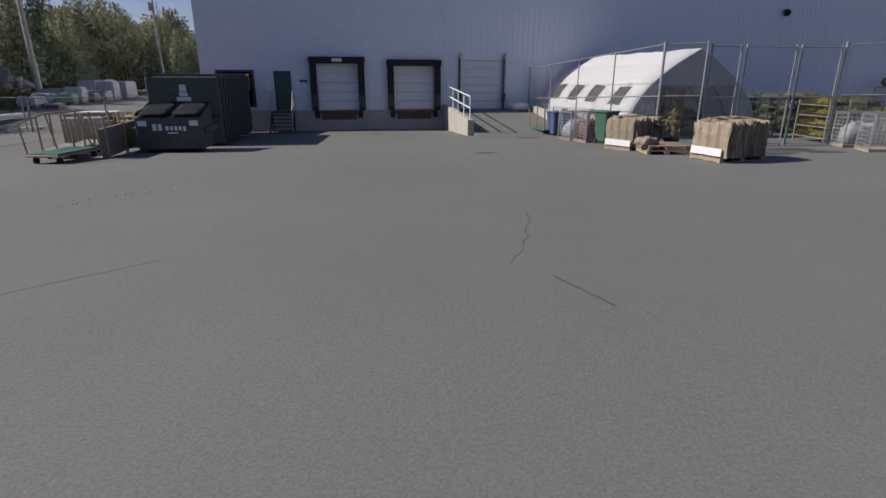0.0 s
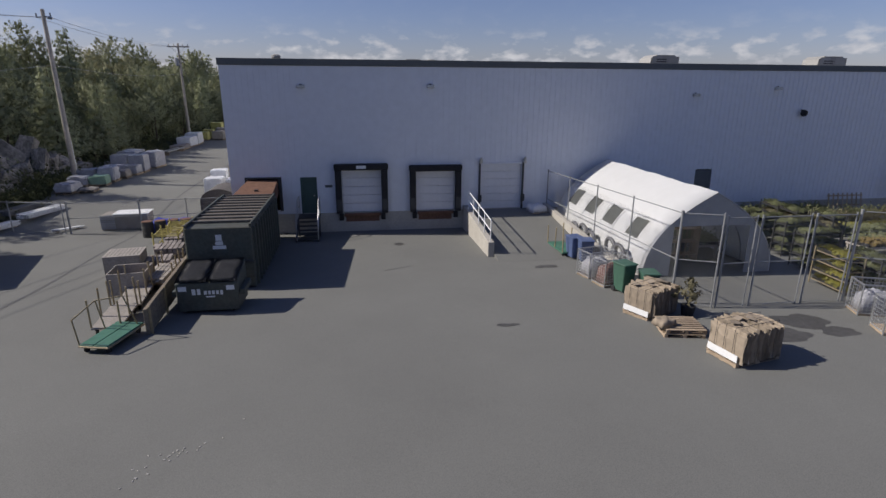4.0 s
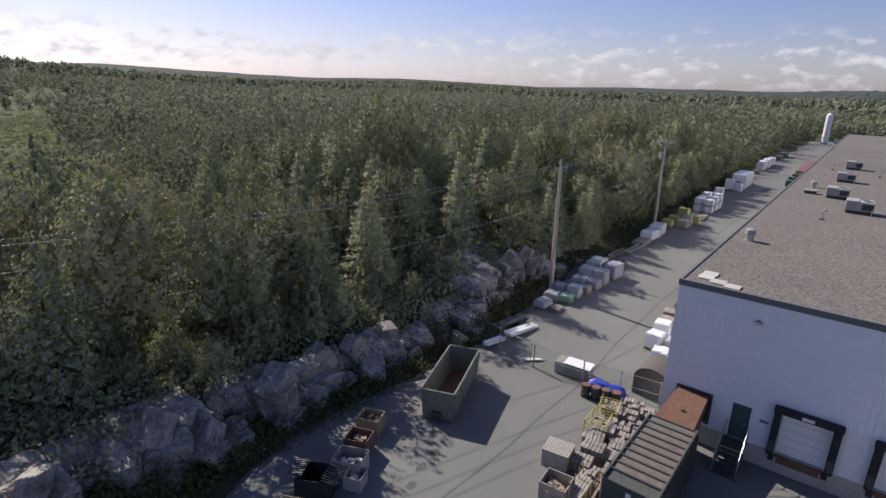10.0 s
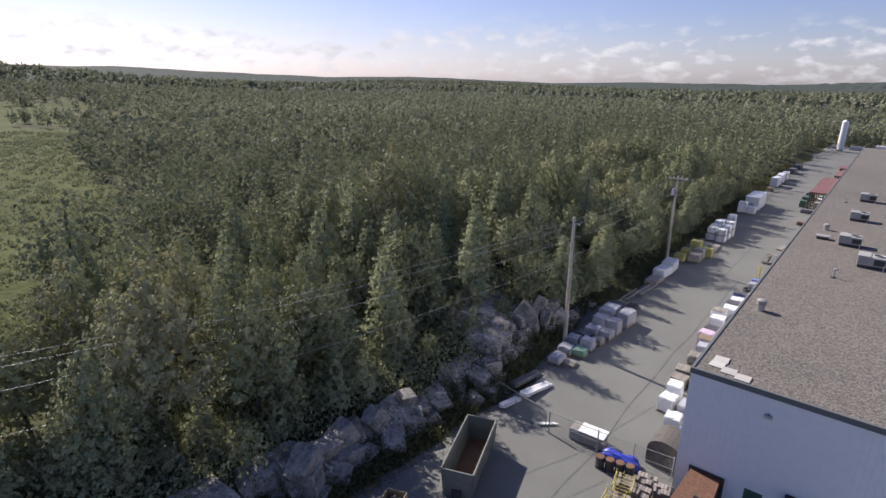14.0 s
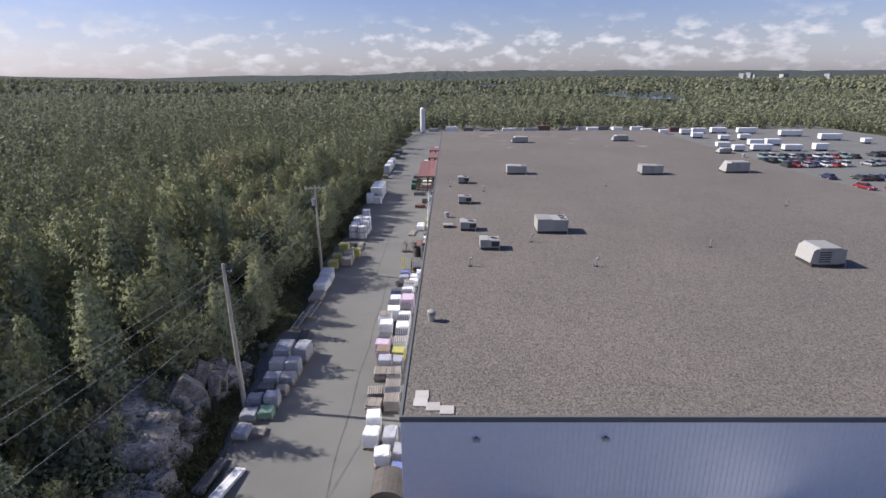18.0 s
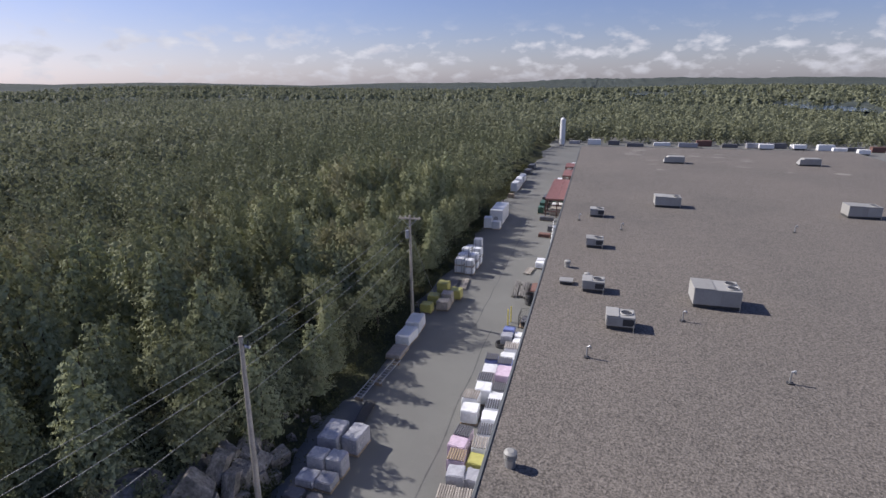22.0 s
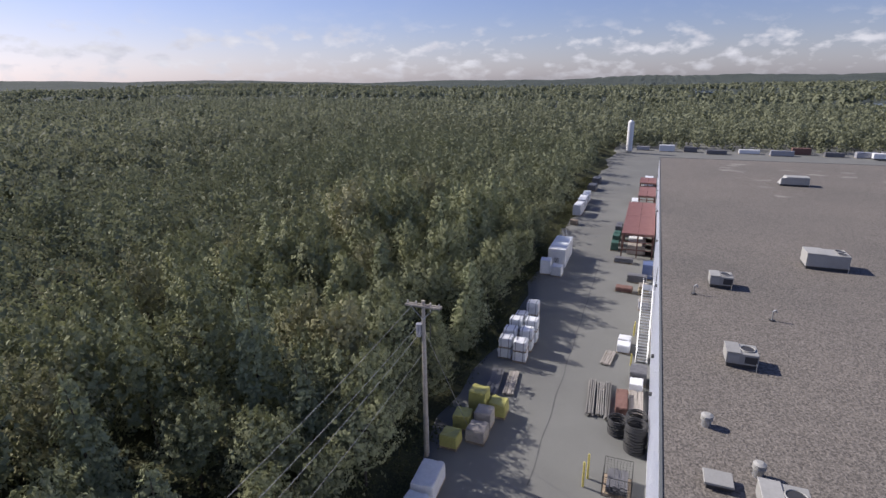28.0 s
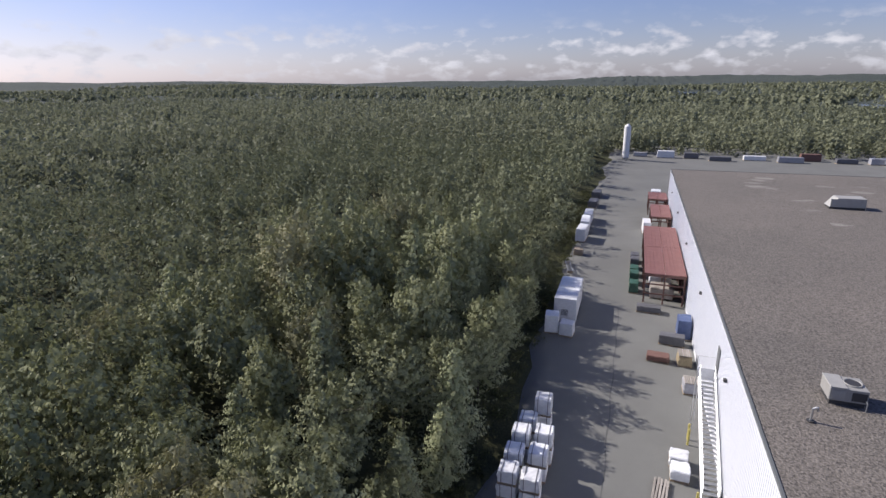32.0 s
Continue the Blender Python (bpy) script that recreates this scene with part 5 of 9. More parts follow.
def wire_box(x, y, rz, w, d, h, label, material=STEEL, name="wire_crate", z=None, step=0.15, group="wire crates"):
    t = thing(name, label, "cage", pose(x, y, gz(x, y) if z is None else z, 0, 0, rz), group)
    bm = bmesh.new()
    for a in (-w / 2, w / 2):
        for b in (-d / 2, d / 2):
            rod(bm, (a, b, 0), (a, b, h), 0.022, 6)
    for zz in (0.1, h):
        for p, q in (((-w / 2, -d / 2), (w / 2, -d / 2)), ((w / 2, -d / 2), (w / 2, d / 2)), ((w / 2, d / 2), (-w / 2, d / 2)), ((-w / 2, d / 2), (-w / 2, -d / 2))):
            rod(bm, (*p, zz), (*q, zz), 0.02, 6)
    part("frame", bm, material, t)
    bm = bmesh.new()
    zz = 0.1 + step
    while zz < h - 0.03:
        for p, q in (((-w / 2, -d / 2), (w / 2, -d / 2)), ((w / 2, -d / 2), (w / 2, d / 2)), ((w / 2, d / 2), (-w / 2, d / 2)), ((-w / 2, d / 2), (-w / 2, -d / 2))):
            rod(bm, (*p, zz), (*q, zz), 0.006, 4)
        zz += step
    k = -w / 2 + step
    while k < w / 2 - 0.02:
        for b in (-d / 2, d / 2):
            rod(bm, (k, b, 0.1), (k, b, h), 0.006, 4)
        k += step
    k = -d / 2 + step
    while k < d / 2 - 0.02:
        for a in (-w / 2, w / 2):
            rod(bm, (a, k, 0.1), (a, k, h), 0.006, 4)
        k += step
    part("mesh", bm, material, t)
    part("base", bx(-w / 2, w / 2, -d / 2, d / 2, 0.0, 0.09, bevel=0.01), WOOD, t)
    return t


wire_box(-16.75, 12.95, 28, 1.2, 1.0, 0.9, "low wire crate with tan frame at the edge of the yard", TANSTEEL)


def rock_mesh(rng, flat=0.75):
    bm = bmesh.new()
    bmesh.ops.create_icosphere(bm, subdivisions=3, radius=1.0)
    off = Vector((rng.uniform(-50, 50), rng.uniform(-50, 50), rng.uniform(-50, 50)))
    cuts = [Vector((rng.gauss(0, 1), rng.gauss(0, 1), rng.gauss(0, 0.6))).normalized() for _ in range(13)]
    lims = [rng.uniform(0.36, 0.66) for _ in cuts]
    for v in bm.verts:
        p = v.co.copy()
        for c, lim in zip(cuts, lims):
            e = p.dot(c) - lim
            if e > 0:
                p -= c * e
        p += p.normalized() * (0.10 * noise.noise(p * 2.2 + off) + 0.05 * noise.noise(p * 6 + off))
        v.co = Vector((p.x, p.y, p.z * flat))
    me = bpy.data.meshes.new("rock")
    bm.to_mesh(me)
    bm.free()
    me.materials.append(ROCK)
    return me


def ledge_block(rng, lx, ly, lz):
    """A stretch of broken rock face: upright joints and flat beds that step in and out."""
    nx, ny, nz = 7, max(8, int(ly / 0.28)), 9
    off = Vector((rng.uniform(-50, 50), rng.uniform(-50, 50), rng.uniform(-50, 50)))
    joints, at = [], -ly / 2
    while at < ly / 2:
        at += rng.uniform(0.5, 1.9)
        joints.append((at, rng.uniform(-0.6, 0.5), rng.uniform(-0.9, 0.2)))
    beds = sorted(rng.uniform(0.2, 0.9) for _ in range(3))
    bm = bmesh.new()
    bmesh.ops.create_cube(bm, size=2.0)
    bmesh.ops.subdivide_edges(bm, edges=[e for e in bm.edges if abs((e.verts[0].co - e.verts[1].co).x) > 1], cuts=nx, use_grid_fill=True)
    bmesh.ops.subdivide_edges(bm, edges=[e for e in bm.edges if abs((e.verts[0].co - e.verts[1].co).y) > 1], cuts=ny, use_grid_fill=True)
    bmesh.ops.subdivide_edges(bm, edges=[e for e in bm.edges if abs((e.verts[0].co - e.verts[1].co).z) > 1], cuts=nz, use_grid_fill=True)
    for v in bm.verts:
        u, w, h = v.co.x, v.co.y * ly / 2, (v.co.z + 1) / 2
        k = 0
        while k < len(joints) - 1 and w > joints[k][0]:
            k += 1
        out, top = joints[k][1], joints[k][2]
        layer = sum(h > b for b in beds)
        end = max(0.0, abs(v.co.y) - 0.8) / 0.2
        x = u * lx / 2 * (1 - 0.35 * end) + out * (0.5 + 0.5 * u) - 0.16 * layer * max(0.0, u) + 0.13 * math.sin(layer * 2.1 + k * 1.7)
        z = h * (lz + top * (0.5 + 0.5 * u)) * (1 - 0.4 * end * end) - 0.25 * max(0.0, u) * h
        p = Vector((x, w + 0.12 * math.sin(layer * 1.3 + k), z))
        near = min(abs(w - j[0]) for j in joints)
        if near < 0.12 and u > 0:
            p.x -= 0.28 * u
        q = p * 0.9 + off
        p += Vector((noise.noise(q), noise.noise(q + Vector((9, 0, 0))), noise.noise(q + Vector((0, 9, 0))))) * 0.2
        q = p * 2.6 + off
        p += Vector((noise.noise(q), noise.noise(q + Vector((9, 0, 0))), noise.noise(q + Vector((0, 9, 0))))) * 0.09
        v.co = p
    me = bpy.data.meshes.new("rock_ledge")
    bm.to_mesh(me)
    bm.free()
    me.materials.append(ROCK)
    return me


def ledge():
    rng = random.Random(17)
    # foot x, middle y, width, length, height, turn
    for x, y, w, ln, h, a in ((-24.6, 10.2, 3.4, 7.4, 2.3, 4), (-25.0, 16.2, 2.6, 4.6, 2.5, -6), (-24.6, 21.0, 2.4, 5.2, 2.4, 3), (-24.3, 25.4, 2.6, 4.4, 2.7, -3), (-24.2, 29.6, 1.9, 4.2, 2.0, 5), (-24.4, 33.6, 2.0, 4.4, 2.2, -8), (-25.3, 39.0, 3.4, 6.0, 2.6, 6), (-27.6, 40.6, 3.6, 6.4, 2.0, 10), (-25.2, 44.6, 2.6, 4.6, 2.5, 0), (-24.4, 5.2, 2.4, 4.0, 1.9, 8), (-24.6, 49.0, 2.0, 4.0, 2.0, 5)):
        ob = new("rock_ledge", ledge_block(rng, w, ln, h))
        z = float(land(x + w * 0.45, y)) - 0.35
        ob.matrix_basis = Matrix.LocRotScale((x, y, z), Euler((0, 0, radians(a))), (1, 1, 1))
        tagged(ob, "broken grey granite ledge with upright joints below the woods", "rock ledge", "rock ledge along the yard")


ledge()


def block_mesh(rng):
    """An angular block of blasted granite: a hull with flat broken faces."""
    bm = bmesh.new()
    for sx in (-1, 1):
        for sy in (-1, 1):
            for sz in (-1, 1):
                for _ in range(2):
                    bm.verts.new((sx * rng.uniform(0.55, 1.0), sy * rng.uniform(0.55, 1.0), sz * rng.uniform(0.6, 1.0)))
    r = bmesh.ops.convex_hull(bm, input=bm.verts[:])
    bmesh.ops.delete(bm, geom=[v for v in bm.verts if not v.link_faces], context="VERTS")
    bmesh.ops.bevel(bm, geom=bm.edges[:], offset=0.045, segments=1, affect="EDGES")
    me = bpy.data.meshes.new("rock_block")
    bm.to_mesh(me)
    bm.free()
    me.materials.append(ROCK)
    return me


def ledge_blocks():
    """Upright jointed blocks that make the face of the ledge, course on course."""
    rng = random.Random(41)
    meshes = [block_mesh(rng) for _ in range(10)]
    y = 6.5
    while y < 50:
        high = 0.62 + 0.38 * math.sin(y * 0.55) * math.sin(y * 0.21 + 1)
        base = -22.9 - 0.5 * math.sin(y * 0.33) + 1.6 * float(smoothstep(16, -6, y))
        z = float(land(base + 0.4, y)) - 0.3
        for c in range(2 if high < 0.5 else 3):
            w, h = rng.uniform(0.55, 1.2), rng.uniform(0.55, 0.95) * (0.8 + 0.4 * high)
            if rng.random() < 0.34:
                z += h * 0.6
                continue
            ob = new("rock_block", rng.choice(meshes))
            ob.matrix_basis = Matrix.LocRotScale((base - 0.55 * c - rng.uniform(0, 0.5), y + rng.uniform(-0.3, 0.3), z + h * 0.8), Euler((rng.gauss(0, 0.3), rng.gauss(0.1, 0.28), rng.gauss(0, 0.6))), (rng.uniform(0.5, 0.9), w, h))
            tagged(ob, "angular grey granite block in the broken rock face", "rock", "blocks of the rock ledge")
            z += h * 1.25
        y += rng.uniform(1.1, 1.9)


ledge_blocks()


def rocks():
    rng = random.Random(8)
    meshes = [rock_mesh(rng, rng.uniform(0.65, 1.0)) for _ in range(9)]
    big = [(-23.4, 28.0, 1.1), (-23.3, 32.0, 1.2), (-23.6, 36.2, 1.4), (-23.0, 23.4, 1.0), (-23.3, 18.6, 1.1), (-23.6, 47.4, 1.4), (-25.6, 47.6, 1.6), (-22.9, 13.6, 1.0), (-22.2, 7.4, 1.0), (-23.2, 42.2, 1.1)]
    for x, y, s in big:
        ob = new("boulder", rng.choice(meshes))
        ob.matrix_basis = Matrix.LocRotScale((x, y, float(land(x, y)) + s * 0.05), Euler((rng.uniform(-0.4, 0.4), rng.uniform(-0.4, 0.4), rng.uniform(0, 6.28))), (s * rng.uniform(0.7, 1.0), s * 0.95, s * rng.uniform(0.75, 1.05)))
        tagged(ob, "large weathered grey granite boulder at the edge of the woods", "rock", "boulders along the ledge")
    for i in range(120):
        y = rng.uniform(2, 56)
        x = -22.6 - abs(rng.gauss(0, 1.3)) + 3.6 * float(smoothstep(16, -6, y))
        s = rng.uniform(0.2, 0.8)
        ob = new("stone", rng.choice(meshes))
        ob.matrix_basis = Matrix.LocRotScale((x, y, float(land(x, y)) + s * 0.1), Euler((rng.uniform(-0.5, 0.5), rng.uniform(-0.5, 0.5), rng.uniform(0, 6.28))), (s, s, s * 0.8))
        tagged(ob, "grey broken stone at the foot of the ledge", "rock", "stones along the ledge")


rocks()


def undergrowth():
    """Weeds and bushes along the ledge and the wood's edge."""
    rng = np.random.default_rng(31)
    pts = []
    for i in range(1900):
        y = rng.uniform(0, 190) if i % 3 == 0 else rng.uniform(0, 48)
        x = -21.6 - abs(rng.normal(0, 1.7)) + 3.6 * float(smoothstep(16, -6, y))
        if y > 46:
            x -= 0.6
        h = rng.uniform(0.4, 1.5)
        p = rng.normal(size=(40, 3)) * np.array([0.45, 0.45, 0.34]) * h
        p[:, 2] = np.abs(p[:, 2]) + 0.1
        pts.append(p + np.array([x, y, float(land(x, y)) + 0.1]))
    pts = np.concatenate(pts)
    co = cards(rng, pts, 0.11, rng.normal(size=pts.shape))
    tagged(new("weeds", leaf_mesh("weeds", co, WEED)), "tangled green and straw-coloured weeds along the ledge", "weeds", kind="stuff")
    pts = []
    for i in range(1900):
        y, x = rng.uniform(-6, 135), rng.uniform(-56, -24)
        if i % 2:
            y, x = rng.uniform(0, 45), rng.uniform(-37, -25.5)
        h = rng.uniform(0.6, 2.0)
        p = rng.normal(size=(40, 3)) * np.array([0.5, 0.5, 0.34]) * h
        p[:, 2] = np.abs(p[:, 2]) + 0.15
        pts.append(p + np.array([x, y, float(land(x, y))]))
    pts = np.concatenate(pts)
    co = cards(rng, pts, 0.17, rng.normal(size=pts.shape))
    tagged(new("undergrowth", leaf_mesh("undergrowth", co, LEAF_C)), "leafy undergrowth between the trees", "shrubs", kind="stuff")
    pts = []
    for i in range(6500):
        x, y = rng.uniform(-240, -45), rng.uniform(-60, 80)
        if not bool(in_marsh(np.array([x]), np.array([y]))[0]):
            continue
        h = rng.uniform(0.4, 1.6)
        p = rng.normal(size=(14, 3)) * np.array([0.6, 0.6, 0.3]) * h
        p[:, 2] = np.abs(p[:, 2])
        pts.append(p + np.array([x, y, float(land(x, y))]))
    pts = np.concatenate(pts)
    co = cards(rng, pts, 0.3, rng.normal(size=pts.shape))
    tagged(new("marsh_shrubs", leaf_mesh("marsh_shrubs", co, LEAF_C)), "low shrubs scattered over the grassy clearing", "shrubs", kind="stuff")


undergrowth()


def utility_pole(x, y, top, arms, label, lean=(0, 0)):
    z = float(land(x, y)) if x < WEST_EDGE else gz(x, y)
    t = thing("utility_pole", label, "utility pole", pose(x, y, z, *lean), "utility poles")
    bm = bmesh.new()
    rod(bm, (0, 0, -0.3), (0, 0, top - z), 0.2, 12, 0.12)
    part("pole", bm, POLEWOOD, t)
    h = top - z
    if arms:
        for d in (-0.14, 0.14):
            part("crossarm", bx(-1.25, 1.25, d - 0.05, d + 0.05, h - 0.45, h - 0.31, bevel=0.01), POLEWOOD, t)
        for a in (-1.1, -0.5, 0.5, 1.1):
            bm = bmesh.new()
            rod(bm, (a, 0, h - 0.36), (a, 0, h - 0.08), 0.03, 8)
            rod(bm, (a, 0, h - 0.26), (a, 0, h - 0.12), 0.06, 8)
            part("insulator", bm, PALECONCRETE, t)
        part("brace", rods([((-0.8, -0.14, h - 0.45), (0, -0.14, h - 1.3)), ((0.8, -0.14, h - 0.45), (0, -0.14, h - 1.3))], 0.025), STEEL, t)
        bm = bmesh.new()
        rod(bm, (-0.35, 0, h - 2.6), (-0.35, 0, h - 1.7), 0.2, 14)
        part("transformer", bm, WRAPG, t, "grey canister transformer")
        bm = bmesh.new()
        rod(bm, (0.42, 0.1, h - 2.8), (0.42, 0.1, h - 1.6), 0.03, 6)
        rod(bm, (0.1, 0.1, h - 2.2), (0.42, 0.1, h - 2.2), 0.03, 6)
        part("cutout", bm, DARKSTEEL, t)
    else:
        part("bracket", rods([((-0.5, 0, h - 0.5), (0.5, 0, h - 0.5)), ((-0.45, 0, h - 0.5), (-0.45, 0, h - 0.25)), ((0.45, 0, h - 0.5), (0.45, 0, h - 0.25))], 0.04), DARKSTEEL, t)
        bm = bmesh.new()
        rod(bm, (0.25, 0, h - 0.55), (0.55, 0, h - 0.62), 0.09, 8)
        part("floodlight", bm, STEEL, t)
    part("conduit", rods([((0.2, 0, 0), (0.16, 0, 3.0))], 0.04), STEEL, t)


utility_pole(-20.95, 44.4, 12.6, False, "weathered wooden utility pole with a small bracket and floodlight", (-5.6, -3.2))
utility_pole(-21.9, 75.5, 12.45, True, "weathered wooden utility pole with double crossarms and transformer")
utility_pole(-36.0, -16.0, 13.5, True, "weathered wooden utility pole with double crossarms and transformer")
P0, P1, P2 = Vector((-36.0, -16.0, 13.0)), Vector((-21.6, 45.55, 12.0)), Vector((-21.9, 75.5, 12.1))


def cable(a, b, sag, r=0.013):
    c = bpy.data.curves.new("cable", "CURVE")
    c.dimensions, c.bevel_depth, c.bevel_resolution = "3D", r, 1
    s = c.splines.new("POLY")
    s.points.add(24)
    for i in range(25):
        t = i / 24
        p = Vector(a).lerp(Vector(b), t)
        s.points[i].co = (p.x, p.y, p.z - sag * 4 * t * (1 - t), 1)
    c.materials.append(WIREBLACK)
    me = bpy.data.meshes.new_from_object(bpy.data.objects.new("tmp", c))
    ob = new("overhead_cable", me)
    tagged(ob, "grey overhead cable strung between wooden poles", "cable", "overhead cables")


for off, dz in ((-0.45, 0.0), (0.45, 0.0), (0.1, -1.4), (0.1, -3.1)):
    cable(P0 + Vector((off * 1.6, 0, dz)), P1 + Vector((off, 0, dz)), 1.5 if dz > -2 else 2.2)
    cable(P1 + Vector((off, 0, dz)), P2 + Vector((off * 1.6, 0, dz)), 0.5)
cable((-21.9, 75.5, 10.4), (-19.8, 79.0, gz(-20, 79)), 0.0)


def chain_material():
    m = bpy.data.materials.new("chain_link")
    m.use_nodes = True
    n, l = m.node_tree.nodes, m.node_tree.links
    tc, sep = n.new("ShaderNodeTexCoord"), n.new("ShaderNodeSeparateXYZ")
    l.new(tc.outputs["Object"], sep.inputs[0])
    outs = []
    for op in ("ADD", "SUBTRACT"):
        a = n.new("ShaderNodeMath")
        a.operation = op
        l.new(sep.outputs["X"], a.inputs[0])
        l.new(sep.outputs["Z"], a.inputs[1])
        p = n.new("ShaderNodeMath")
        p.operation = "PINGPONG"
        p.inputs[1].default_value = 0.04
        l.new(a.outputs[0], p.inputs[0])
        c = n.new("ShaderNodeMath")
        c.operation = "LESS_THAN"
        c.inputs[1].default_value = 0.0024
        l.new(p.outputs[0], c.inputs[0])
        outs.append(c)
    mx = n.new("ShaderNodeMath")
    mx.operation = "MAXIMUM"
    l.new(outs[0].outputs[0], mx.inputs[0])
    l.new(outs[1].outputs[0], mx.inputs[1])
    b = n["Principled BSDF"]
    b.inputs["Base Color"].default_value, b.inputs["Metallic"].default_value, b.inputs["Roughness"].default_value = (0.38, 0.39, 0.40, 1), 0.6, 0.5
    tr, ms = n.new("ShaderNodeBsdfTransparent"), n.new("ShaderNodeMixShader")
    l.new(mx.outputs[0], ms.inputs[0])
    l.new(tr.outputs[0], ms.inputs[1])
    l.new(b.outputs[0], ms.inputs[2])
    l.new(ms.outputs[0], n["Material Output"].inputs["Surface"])
    return m


CHAIN = chain_material()


def fence(pts, h, label, group="", spacing=3.0, midrail=False, ends=0.05, r=0.03, name="chain_link_fence"):
    """Chain-link fence along a line of ground points: posts, rails and woven wire."""
    t = thing(name, label, "fence", pose(*pts[0], gz(*pts[0])), group)
    o = Vector((*pts[0], gz(*pts[0])))
    for a, b in zip(pts, pts[1:]):
        a, b = Vector(a), Vector(b)
        n = max(1, round((b - a).length / spacing))
        for i in range(n + (1 if tuple(b) == tuple(Vector(pts[-1])) else 0)):
            p = a.lerp(b, i / n)
            q = Vector((p.x, p.y, gz(p.x, p.y))) - o
            bm = bmesh.new()
            rr = ends if i == 0 else r
            rod(bm, q - Vector((0, 0, 0.1)), q + Vector((0, 0, h)), rr, 8)
            rod(bm, q + Vector((0, 0, h)), q + Vector((0, 0, h + 0.05)), rr * 1.2, 8)
            part("post", bm, FENCESTEEL, t)
        za, zb = gz(*a) - o.z, gz(*b) - o.z
        A, B = Vector((a.x - o.x, a.y - o.y, za)), Vector((b.x - o.x, b.y - o.y, zb))
        part("top_rail", rods([(A + Vector((0, 0, h - 0.03)), B + Vector((0, 0, h - 0.03)))], 0.02, 6), FENCESTEEL, t)
        if midrail:
            part("mid_rail", rods([(A + Vector((0, 0, h * 0.5)), B + Vector((0, 0, h * 0.5)))], 0.02, 6), FENCESTEEL, t)
        part("bottom_wire", rods([(A + Vector((0, 0, 0.06)), B + Vector((0, 0, 0.06)))], 0.012, 6), FENCESTEEL, t)
        L = (B - A).length
        bm = bmesh.new()
        v = [bm.verts.new(c) for c in ((0, 0.03, 0.05), (L, 0.03, 0.05), (L, 0.03, h - 0.03), (0, 0.03, h - 0.03))]
        bm.faces.new(v)
        me = part("wire_mesh", bm, CHAIN, t)
        me.matrix_basis = Matrix.Translation(A) @ pose(0, 0, 0, 0, 0, math.degrees(math.atan2(B.y - A.y, B.x - A.x)))
    return t


fence([(-22.2, 34.0), (-16.35, 32.9)], 1.75, "low chain-link fence at the edge of the lane", "yard fences")
fence([(-16.1, 32.9), (-12.5, 33.1), (-7.7, 33.6)], 1.75, "chain-link fence and gate across the lane", "yard fences", midrail=True)
lumber(-20.1, 33.95, -14, 3, 1.8, 0.15, "short bundle of white boards by the lane fence", SIGNWHITE, layers=4)
lumber(-20.75, 37.3, -10, 6, 3.2, 0.1, "bundle of dark pipes lying by the lane fence", DARKGREYWRAP, layers=4)
lumber(-19.35, 36.6, -14, 5, 2.9, 0.12, "bundle of pale trim boards wrapped in plastic", WRAPW, layers=4)
lumber(-16.6, 33.6, -50, 2, 1.4, 0.12, "white pipe offcuts by the gate", SIGNWHITE, layers=1)

